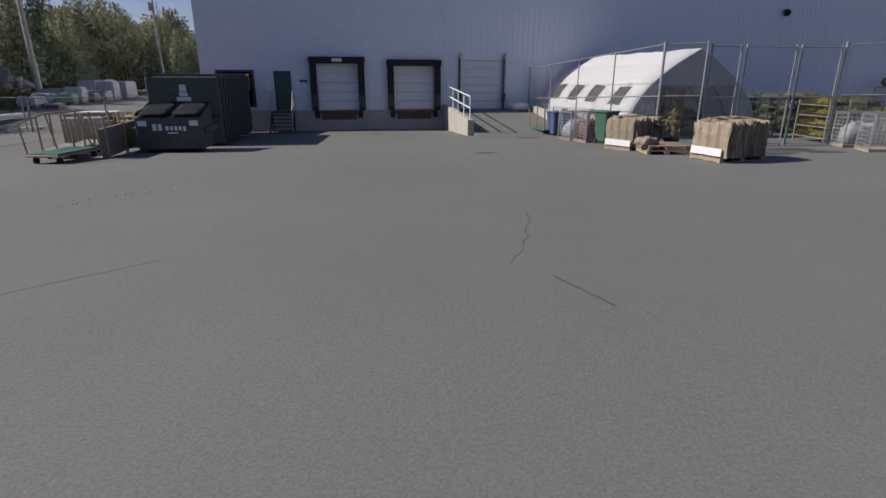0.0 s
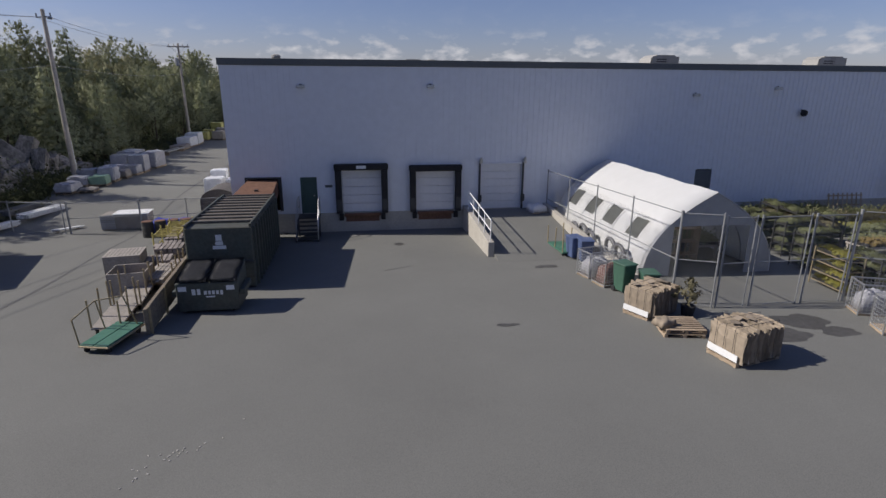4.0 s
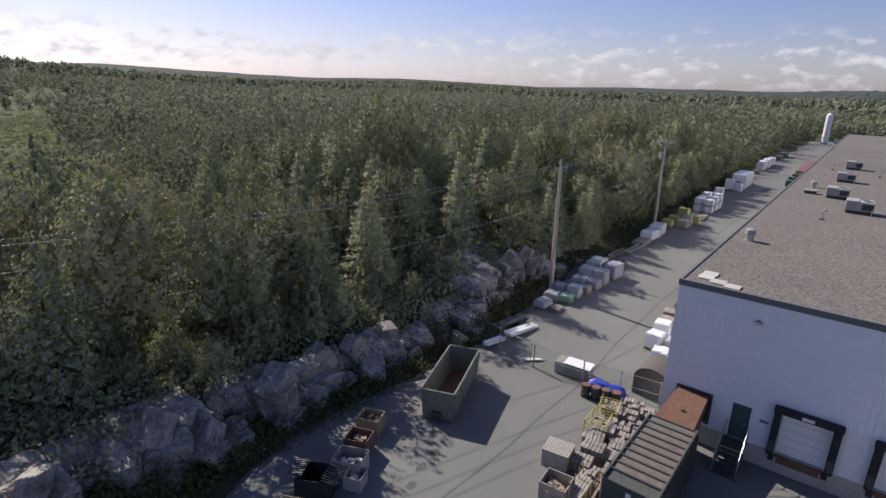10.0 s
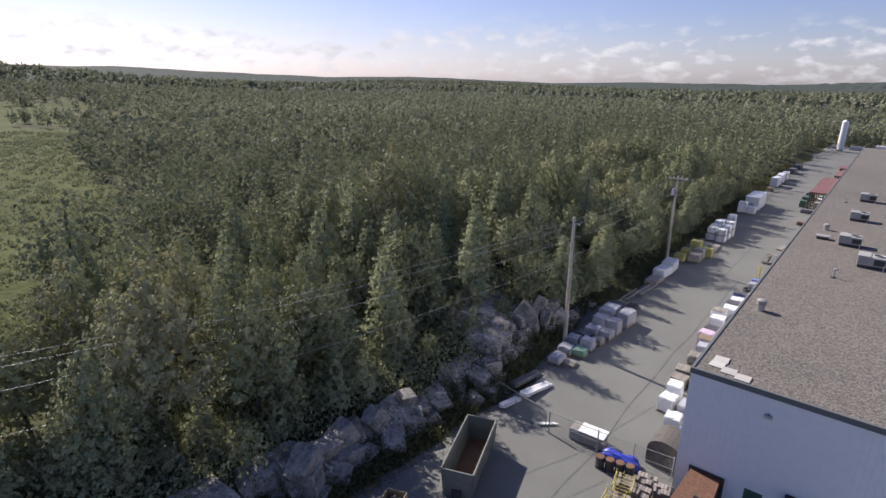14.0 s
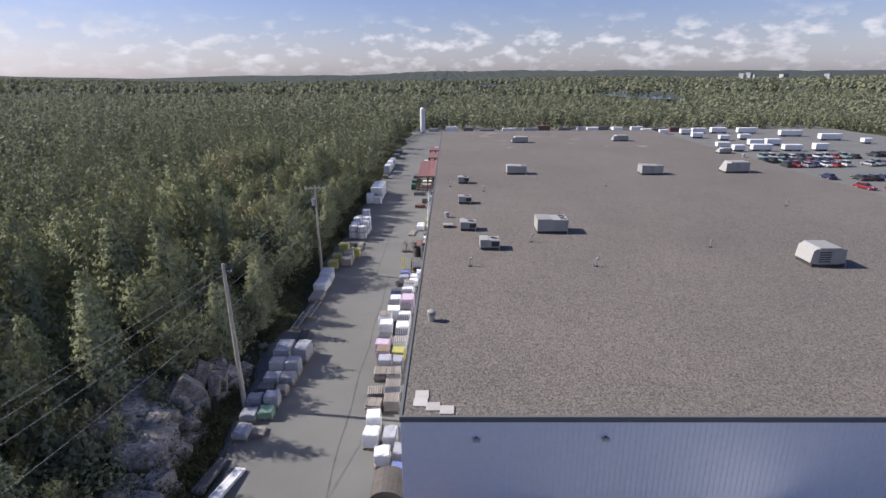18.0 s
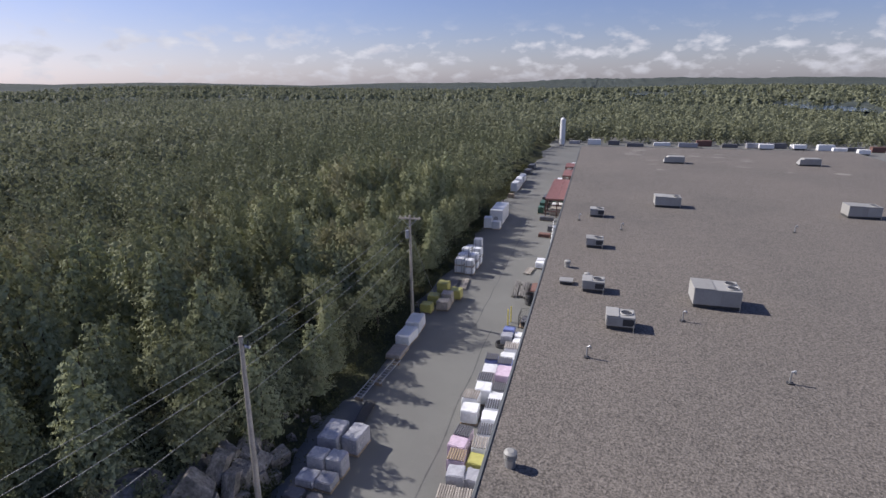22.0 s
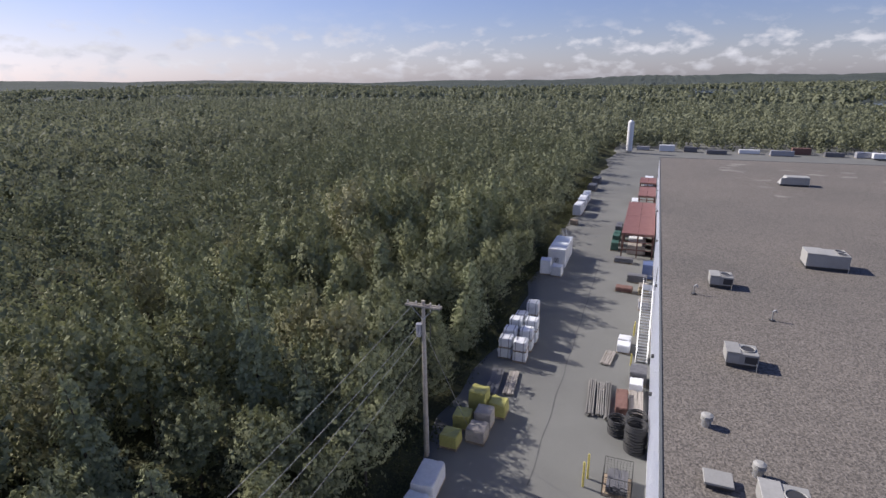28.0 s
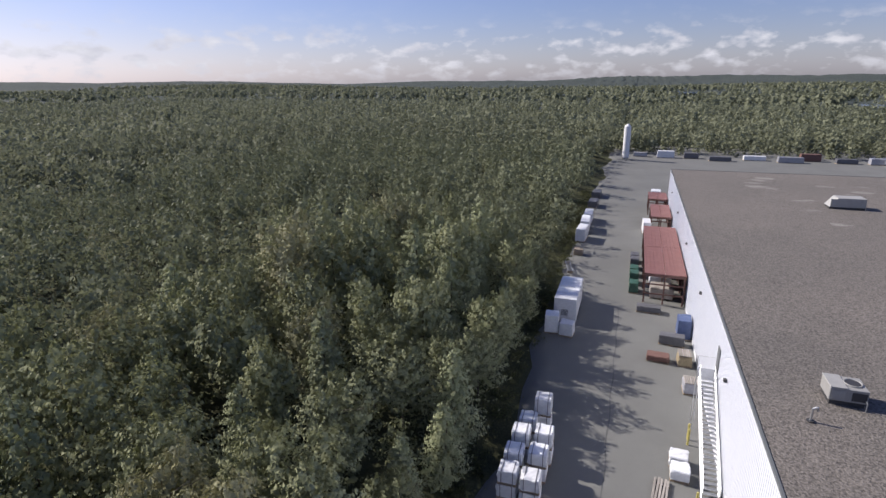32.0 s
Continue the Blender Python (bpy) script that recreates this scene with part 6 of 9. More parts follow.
# ---- ramp, tent, garden yard ----
def ramp():
    bm = bmesh.new()
    y0, y1 = 24.2, BY0 - 0.04
    zs = [(y0, gz(8, y0) + 0.004), (y1 - 0.9, FLOOR - 0.02), (y1, FLOOR - 0.01)]
    a = [bm.verts.new((5.78, y, z)) for y, z in zs]
    b = [bm.verts.new((10.25, y, z)) for y, z in zs]
    c = [bm.verts.new((5.78, y, -0.8)) for y, z in zs]
    d = [bm.verts.new((10.25, y, -0.8)) for y, z in zs]
    for i in range(2):
        bm.faces.new((a[i], b[i], b[i + 1], a[i + 1]))
        bm.faces.new((a[i], a[i + 1], c[i + 1], c[i]))
        bm.faces.new((b[i + 1], b[i], d[i], d[i + 1]))
    bmesh.ops.recalc_face_normals(bm, faces=bm.faces)
    tagged(part("ramp", bm, ASPHALT), "paved ramp rising to the drive-in door", "ramp", kind="structure")
    bm = bmesh.new()
    pr = [(25.15, -0.6), (25.15, 0.66), (30.6, 1.0), (31.74, 1.0), (31.74, -0.6)]
    a = [bm.verts.new((5.48, y, z)) for y, z in pr]
    b = [bm.verts.new((5.775, y, z)) for y, z in pr]
    bm.faces.new(a)
    bm.faces.new(b[::-1])
    for i in range(5):
        j = (i + 1) % 5
        bm.faces.new((a[i], b[i], b[j], a[j]))
    bmesh.ops.recalc_face_normals(bm, faces=bm.faces)
    bmesh.ops.bevel(bm, geom=bm.edges[:], offset=0.015, segments=1, affect="EDGES")
    tagged(part("ramp_wall", bm, CONCRETE), "pale concrete retaining wall beside the ramp", "wall", kind="structure")
    t = thing("ramp_railing", "white pipe railing along the ramp wall", "railing", pose(5.62, 0, 0))
    ztop = lambda y: 0.66 + (min(y, 30.6) - 25.15) * 0.34 / 5.45
    ys = [25.3, 26.65, 28.0, 29.35, 30.7]
    for y in ys:
        part("post", rods([((0, y, ztop(y)), (0, y, ztop(y) + 1.0))], 0.028, 8), SIGNWHITE, t)
    for h in (0.5, 1.0):
        part("rail", rods([((0, ys[0], ztop(ys[0]) + h), (0, ys[-1], ztop(ys[-1]) + h))], 0.028, 8), SIGNWHITE, t)
    bm = bmesh.new()
    pr = [(20.4, -0.5), (20.4, 0.5), (24.0, 0.62), (31.7, 1.05), (31.7, -0.5)]
    a = [bm.verts.new((10.255, y, z)) for y, z in pr]
    b = [bm.verts.new((10.5, y, z)) for y, z in pr]
    bm.faces.new(a)
    bm.faces.new(b[::-1])
    for i in range(5):
        j = (i + 1) % 5
        bm.faces.new((a[i], b[i], b[j], a[j]))
    bmesh.ops.recalc_face_normals(bm, faces=bm.faces)
    tagged(part("kerb_wall", bm, CONCRETE), "low beige concrete wall under the garden fence", "wall", kind="structure")


ramp()
heap("wrapped_bundle", "bags under clear plastic on a pallet at the ramp top", "bags", 9.65, 30.9, 1.0, 0.9, 0.5, WRAPW, 10, FLOOR - 0.02, 7)
lumber(9.65, 30.9, 10, 5, 1.1, 0.14, "wooden pallet boards under bags", z=FLOOR - gz(9.65, 30.9) - 0.12, layers=1)


def tent():
    t = thing("tent_greenhouse", "white fabric arched tent greenhouse with clear windows along its side", "tent", pose(13.85, 0, gz(13.85, 24)))
    H, W, Y0, Y1 = 2.95, 2.9, 21.1, 31.3
    def sect(k, r=0.0):
        x = -math.cos(math.pi * k / 20)
        return (W + r) * x, (3.57 + r) * max(0.0, 1 - abs(x)) ** 0.42
    win = [(22.35, 23.45), (24.75, 25.85), (26.95, 28.05), (29.15, 30.25)]
    ys = sorted({Y0, Y1, *[v for w in win for v in w], *[Y0 + i * 1.7 for i in range(1, 6)]})
    bm = bmesh.new()
    vs = {}
    for j, y in enumerate(ys):
        for k in range(21):
            x, z = sect(k)
            sag = 0.03 * math.sin(y * 3.7)
            vs[j, k] = bm.verts.new((x, y, z + (sag if 3 < k < 17 else 0)))
    panes = bmesh.new()
    for j in range(len(ys) - 1):
        for k in range(20):
            mid = (ys[j] + ys[j + 1]) / 2
            if 3 <= k < 5 and any(a < mid < b for a, b in win):
                continue
            bm.faces.new((vs[j, k], vs[j, k + 1], vs[j + 1, k + 1], vs[j + 1, k]))
    for e in bm.edges:
        if all(abs(v.co.x) < 0.01 for v in e.verts):
            e.smooth = False
    bmesh.ops.recalc_face_normals(bm, faces=bm.faces)
    bmesh.ops.solidify(bm, geom=bm.faces[:], thickness=0.02)
    part("cover", bm, FABRIC, t, smooth=True)
    panes.free()
    for a, b in win:
        bm = bmesh.new()
        rows = [[bm.verts.new((sect(k, -0.02)[0], y, sect(k, -0.02)[1])) for k in range(3, 6)] for y in (a - 0.02, b + 0.02)]
        for k in range(2):
            bm.faces.new((rows[0][k], rows[0][k + 1], rows[1][k + 1], rows[1][k]))
        bmesh.ops.solidify(bm, geom=bm.faces[:], thickness=0.012)
        part("window", bm, CLEARVINYL, t, "clear vinyl window panel")
    # front gable with an open doorway, closed rear gable
    for y, door in ((Y0 + 0.03, True), (Y1 - 0.03, False)):
        bm = bmesh.new()
        prof = [sect(k, -0.03) for k in range(21)]
        x0, x1, zd = -1.9, 1.9, 2.2
        if door:
            for k in range(20):
                (xa, za), (xb, zb) = prof[k], prof[k + 1]
                m = (xa + xb) / 2
                base = zd if x0 < m < x1 else 0.0
                if min(za, zb) < base:
                    base = 0.0
                v = [bm.verts.new(p) for p in ((xa, y, min(base, za)), (xb, y, min(base, zb)), (xb, y, zb), (xa, y, za))]
                try:
                    bm.faces.new(v)
                except ValueError:
                    pass
        else:
            bm.faces.new([bm.verts.new((x, y, z)) for x, z in prof])
        bmesh.ops.remove_doubles(bm, verts=bm.verts[:], dist=0.001)
        part("gable", bm, GABLE, t)
    for j in range(7):
        y = Y0 + 0.08 + j * 1.69
        part("hoop", rods([((*((sect(k, -0.07)[0], y)), sect(k, -0.07)[1]), (sect(k + 1, -0.07)[0], y, sect(k + 1, -0.07)[1])) for k in range(20)], 0.025, 5), STEEL, t)
    # shelving inside the doorway
    s = thing("lattice_shelf", "pale wooden lattice shelf unit inside the tent", "shelf", pose(13.6, 23.0, gz(13.6, 23)))
    for z in (0.3, 0.9, 1.5):
        part("shelf", bx(-1.0, 1.0, 0, 0.45, z, z + 0.04), WOOD, s)
    for i in range(9):
        part("upright", bx(-1.0 + i * 0.24, -0.96 + i * 0.24, 0.455, 0.48, 0, 1.95), WOOD, s)
    for x in (-1.03, 1.0):
        part("leg", bx(x, x + 0.04, 0, 0.45, 0, 1.95), WOOD, s)


tent()

GREEN_FENCE = [(10.42, 31.5), (10.42, 18.0)]
fence(GREEN_FENCE, 3.3, "tall chain-link fence along the ramp and tent", "garden fences", 3.0, True, 0.04, 0.028)
fence([(10.42, 18.0), (11.55, 17.4)], 3.3, "tall chain-link fence panel at the corner", "garden fences", 3.0, True, 0.045)
for g0, g1 in (((11.7, 17.4), (12.75, 17.4)), ((12.95, 17.4), (14.75, 17.38)), ((14.95, 17.38), (16.45, 17.36))):
    fence([g0, g1], 3.2, "tall chain-link gate leaf of the garden yard", "garden gates", 3.0, True, 0.034, 0.024, "chain_link_gate")
fence([(16.6, 17.35), (19.6, 15.6), (26.0, 13.6), (34.0, 12.0)], 3.3, "tall chain-link fence in front of the garden yard", "garden fences", 3.0, True, 0.045, 0.028)


def bale(x, y, rz, s, label):
    """A baled block of flattened cardboard, its sheets showing at the end, on a pallet."""
    rng = random.Random(int(x * 50))
    t = thing("cardboard_bale", label, "bale", pose(x, y, gz(x, y), 0, 0, rz) @ Matrix.Scale(s, 4), "cardboard bales")
    pallet(t, Matrix.Diagonal((1.35, 1.0, 0.9, 1)))
    n = 24
    for i in range(n):
        x0 = -0.75 + i * 1.5 / n
        bm = bmesh.new()
        w = 1.5 / n - 0.008
        h, d = 0.92 + rng.uniform(-0.08, 0.06) - 0.1 * abs(i - n / 2) / n, 0.55 + rng.uniform(-0.06, 0.05)
        box(bm, x0, x0 + w, -d, d * rng.uniform(0.92, 1.05), 0.125, 0.125 + h)
        bmesh.ops.subdivide_edges(bm, edges=bm.edges[:], cuts=2, use_grid_fill=True)
        for v in bm.verts:
            v.co += Vector((rng.uniform(-0.025, 0.025), rng.uniform(-0.06, 0.06), rng.uniform(-0.04, 0.04) if v.co.z > 0.2 else 0))
        part("cardboard_sheet", bm, CARD, t)
    for yy in (-0.3, 0.0, 0.3):
        part("strap", rods([((-0.8, yy, 0.13), (-0.8, yy, 1.1)), ((-0.8, yy, 1.1), (0.8, yy, 1.1)), ((0.8, yy, 1.1), (0.8, yy, 0.13))], 0.008, 4), DARKSTEEL, t)
    part("loose_sheet", bx(-0.815, -0.8, -0.5, 0.5, 0.16, 0.36), SIGNWHITE, t, "white printed cardboard face")
    for i in range(7):
        bm = bmesh.new()
        box(bm, -0.13, 0.13, -0.1, 0.1, 0, 0.008, 0, 0, pose(rng.uniform(-0.6, 0.6), rng.uniform(-0.3, 0.3), 1.06 + 0.012 * i, rng.uniform(-8, 8), rng.uniform(-8, 8), rng.uniform(0, 180)))
        part("flap", bm, CARD, t)


bale(10.1, 13.85, 12, 0.98, "bale of flattened brown cardboard on a green pallet")
bale(9.25, 17.35, 26, 0.95, "bale of flattened brown cardboard with torn edges")


def loose_pallet(x, y, rz, n, label):
    t = thing("pallet_stack", label, "pallet", pose(x, y, gz(x, y), 0, 0, rz), "empty pallets")
    for i in range(n):
        pallet(t, pose(0.02 * i, 0.01 * i, 0.14 * i, 0, 0, 2 * i))


loose_pallet(9.3, 15.65, -12, 2, "empty weathered wooden pallets on the asphalt")
heap("cardboard_scrap", "torn cardboard scrap heaped on a pallet", "scrap", 8.75, 15.65, 0.6, 0.5, 0.25, CARD, 20, gz(9, 15.6) + 0.28, 9)


def wheelie(x, y, rz, mat_, label, h=1.0):
    t = thing("wheelie_bin", label, "bin", pose(x, y, gz(x, y), 0, 0, rz), "wheeled bins")
    bm = bmesh.new()
    v0 = [bm.verts.new(p) for p in ((-0.22, -0.25, 0.08), (0.22, -0.25, 0.08), (0.22, 0.25, 0.08), (-0.22, 0.25, 0.08))]
    v1 = [bm.verts.new(p) for p in ((-0.29, -0.33, h), (0.29, -0.33, h), (0.29, 0.33, h), (-0.29, 0.33, h))]
    bm.faces.new(v0[::-1])
    for i in range(4):
        bm.faces.new((v0[i], v0[(i + 1) % 4], v1[(i + 1) % 4], v1[i]))
    bm.faces.new(v1)
    bmesh.ops.bevel(bm, geom=bm.edges[:], offset=0.025, segments=2, affect="EDGES")
    part("body", bm, mat_, t)
    part("lid", bx(-0.32, 0.32, -0.37, 0.36, h + 0.002, h + 0.06, bevel=0.025), mat_, t)
    for s in (-1, 1):
        bm = bmesh.new()
        rod(bm, (s * 0.2, 0.25, 0.1), (s * 0.26, 0.25, 0.1), 0.1, 12)
        part("wheel", bm, BLACK, t)
    bm = bmesh.new()
    rod(bm, (-0.2, 0.4, h - 0.03), (0.2, 0.4, h - 0.03), 0.02, 6)
    part("handle", bm, mat_, t)


wheelie(9.35, 24.4, 10, BLUEPLASTIC, "blue plastic wheeled bin by the ramp wall")
wheelie(9.6, 23.7, -5, BLUEPLASTIC, "blue plastic wheeled bin by the ramp wall")
wheelie(9.35, 19.5, 15, GREENPLASTIC, "green plastic wheeled bin beside a bale", 1.1)
wheelie(10.0, 18.9, -10, GREENPLASTIC, "green plastic wheeled bin with a grey lid beside a bale", 0.9)


def plants(rng, n, sx, sy, h, per=14):
    p = []
    for i in range(n):
        c = np.array([rng.uniform(-sx, sx), rng.uniform(-sy, sy), 0])
        q = rng.normal(size=(int(per * max(1.0, h / 0.28)), 3)) * np.array([0.07, 0.07, 0.11])
        q[:, 2] = np.abs(q[:, 2]) * h / 0.2
        p.append(c + q)
    return np.concatenate(p)


MUM_Y = leafy("yellow_mums", (0.16, 0.17, 0.05), (0.40, 0.35, 0.08), 3, 0.25)
MUM_O = leafy("orange_mums", (0.12, 0.11, 0.05), (0.27, 0.18, 0.07), 3, 0.2)
HERB = leafy("potted_greens", (0.14, 0.155, 0.085), (0.31, 0.325, 0.175), 3, 0.4)
REED = leafy("dry_grasses", (0.13, 0.12, 0.075), (0.25, 0.225, 0.145), 3, 0.3)


def plant_rack(x, y, rz, mats, label, shelves=4, frame_mat=None, h=1.7):
    """A nursery rack: four posts, shelves, each shelf full of potted plants."""
    rng = np.random.default_rng(int(abs(x * 31 + y * 7)))
    fm = frame_mat or DARKSTEEL
    t = thing("plant_rack", label, "plant rack", pose(x, y, gz(x, y), 0, 0, rz), "nursery racks")
    for a in (-0.85, 0.85):
        for b in (-0.3, 0.3):
            part("post", bx(a - 0.02, a + 0.02, b - 0.02, b + 0.02, 0, h), fm, t)
    for i in range(shelves):
        z = 0.15 + i * (h - 0.2) / max(1, shelves - 0.6)
        part("shelf", bx(-0.83, 0.83, -0.28, 0.28, z, z + 0.03), fm, t)
        co = cards(rng, plants(rng, 120, 0.76, 0.22, 0.14), 0.045)
        co[:, 2] += z + 0.1
        ob = tagged(new("foliage", leaf_mesh("foliage", co, mats[i % len(mats)])), kind="stuff")
        ob.parent = t
        part("pot_tray", bx(-0.8, 0.8, -0.26, 0.26, z + 0.032, z + 0.14, bevel=0.01), BLACK, t)


def plant_bench(x, y, rz, L, mats, label, h=0.55, tall=0.25):
    rng = np.random.default_rng(int(abs(x * 13 + y * 5)))
    t = thing("plant_bench", label, "plant bench", pose(x, y, gz(x, y), 0, 0, rz), "plant benches")
    part("top", bx(-L / 2, L / 2, -0.6, 0.6, h - 0.08, h, bevel=0.01), GREYWOOD, t)
    for a in (-L / 2 + 0.1, 0, L / 2 - 0.1):
        for b in (-0.5, 0.5):
            part("leg", bx(a - 0.05, a + 0.05, b - 0.05, b + 0.05, 0, h - 0.081), GREYWOOD, t)
    for i, mm in enumerate(mats):
        y0 = -0.6 + 1.2 * (i + 0.5) / len(mats)
        p = plants(rng, int(L * 34), L / 2 - 0.1, 0.55 / len(mats), tall)
        p[:, 1] += y0
        co = cards(rng, p, 0.065)
        co[:, 2] += h + 0.08
        ob = tagged(new("foliage", leaf_mesh("foliage", co, mm)), kind="stuff")
        ob.parent = t
    part("pot_tray", bx(-L / 2 + 0.05, L / 2 - 0.05, -0.55, 0.55, h + 0.002, h + 0.12, bevel=0.01), BLACK, t)


for i, (rx, ry) in enumerate(((18.2, 30.6), (18.6, 29.2), (18.9, 27.8), (19.3, 26.4), (19.5, 25.0), (19.8, 23.6), (19.0, 21.4))):
    plant_rack(rx, ry, 4 * (i % 3), [HERB], "steel nursery rack filled with green potted plants", 4)
for rx, ry in ((22.5, 28.2), (22.2, 26.5), (22.8, 24.9)):
    plant_rack(rx, ry, 80, [HERB, HERB, REED], "steel nursery rack with green and yellow potted plants", 4)
plant_rack(17.4, 18.6, 86, [MUM_Y], "steel nursery rack filled with yellow-green potted mums", 4, TANSTEEL, 1.5)
plant_rack(18.4, 18.3, 86, [HERB], "dark steel rack with green potted plants by the fence", 4, None, 1.5)
plant_bench(26.2, 25.3, 2, 7.0, [HERB, HERB, MUM_Y], "long bench of green and yellow potted mums")
plant_bench(26.0, 22.9, 2, 7.0, [MUM_O, HERB], "long bench of orange potted mums and greens")
plant_bench(26.6, 27.8, 2, 7.5, [REED, HERB], "long bench of tall dry ornamental grasses", 0.5, 0.5)
plant_bench(24.6, 30.4, 0, 6.5, [HERB, HERB], "long bench of dense green shrubs along the wall", 0.5, 0.42)
plant_bench(33.5, 25.5, 2, 6.0, [HERB, HERB], "long bench of potted greens")
plant_bench(33.5, 22.5, 2, 6.0, [HERB, MUM_O], "long bench of orange potted mums and greens")


plant_bench(12.3, 25.2, 90, 4.6, [HERB, REED], "bench of potted plants inside the tent", 0.75, 0.35)
plant_bench(15.3, 25.6, 90, 4.6, [HERB, HERB], "bench of potted plants inside the tent", 0.75, 0.3)


def garden_bits():
    d = thing("steel_door", "closed dark grey steel door with frame in the siding", "door", pose(0, BY0, 0))
    part("leaf", bx(19.85, 20.85, 0.03, 0.09, 0.72, 2.8, bevel=0.008), FLASHING, d)
    t = thing("trellis_panel", "stack of brown wooden trellis panels leaning at the wall", "trellis", pose(30.0, 31.0, gz(30, 31), -12, 0, 0))
    for i in range(8):
        part("slat", bx(-1.2 + i * 0.33, -1.12 + i * 0.33, 0, 0.03, 0, 1.6), WOOD, t)
    for z in (0.2, 0.8, 1.4):
        part("rail", bx(-1.25, 1.25, 0.031, 0.06, z, z + 0.08), WOOD, t)
    r = wire_box(34.0, 30.6, 4, 2.0, 1.0, 2.2, "grey steel cage rack with black planters on top", DARKSTEEL, "cage_rack", None, 0.25)
    for i in range(4):
        ob = thing("planter", "glossy black round planter on a rack", "planter", pose(33.3 + i * 0.45, 30.6, gz(34, 30.6) + 2.22), "black planters")
        bm = bmesh.new()
        bmesh.ops.create_uvsphere(bm, u_segments=14, v_segments=8, radius=0.32, matrix=Matrix.Translation((0, 0, 0.3)) @ Matrix.Diagonal((1, 1, 0.95, 1)))
        part("bowl", bm, BLACK, ob, smooth=True)


garden_bits()


def wire_trolley(x, y, rz, label, fill=None):
    t = wire_box(x, y, rz, 1.2, 0.8, 1.1, label, STEEL, "wire_trolley", None, 0.12, "wire trolleys")
    if fill:
        h = heap("bagged_load", "bagged goods lying in a wire trolley", "bagged load", x, y, 1.05, 0.68, 0.8, fill, rz, gz(x, y) + 0.1, int(x * 10))
    return t


wire_trolley(9.2, 21.7, 15, "wire trolley with bagged goods by the ramp wall", WRAPG)
wire_trolley(9.35, 20.5, 12, "wire trolley with brown scrap by the ramp wall", REDBROWN)
wire_trolley(16.6, 16.2, -20, "wire trolley under grey plastic outside the fence", WRAPG)
wire_trolley(17.7, 15.4, -20, "wire trolley under grey plastic outside the fence", WRAPG)
wire_trolley(15.9, 14.6, -22, "empty wire trolley outside the fence")
wire_trolley(16.9, 13.7, -22, "wire trolley outside the fence", WRAPG)
t_ = stake_cart(9.2, 25.4, 3, GREENDECK, "small green cart with bent rails by the ramp wall", 3)


def tyres():
    for i, (y, r) in enumerate(((22.6, 0.45), (23.5, 0.5), (25.6, 0.42), (26.6, 0.5), (27.7, 0.45), (29.2, 0.4))):
        bm = bmesh.new()
        torus(bm, r, 0.09, 20, 8)
        ob = part("coiled_hose", bm, DARKGREYWRAP, smooth=True)
        ob.matrix_basis = pose(10.72, y, gz(10.7, y) + r + 0.09, 0, 82, 0)
        tagged(ob, "coil of grey hose leaning at the tent wall", "hose", "coiled hoses")


tyres()


def shrub(x, y, h, label, material):
    rng = np.random.default_rng(int(x * 10))
    t = thing("potted_shrub", label, "plant", pose(x, y, gz(x, y)))
    bm = bmesh.new()
    rod(bm, (0, 0, 0), (0, 0, 0.35), 0.18, 14, 0.24)
    part("pot", bm, BLACK, t)
    ob = new("foliage", leaf_mesh("foliage", cards(rng, leaf_cloud(rng, h, 0.6, 14, 26, 0.4), 0.07), material))
    ob.parent = t
    part("stem", rods([((0, 0, 0.3), (0.05, 0, h * 0.8)), ((0, 0, 0.4), (-0.3, 0.1, h * 0.75)), ((0, 0, 0.4), (0.25, -0.2, h * 0.7))], 0.02), BARK, t)


shrub(10.35, 16.9, 1.35, "straggly potted shrub beside the cardboard bale", REED)


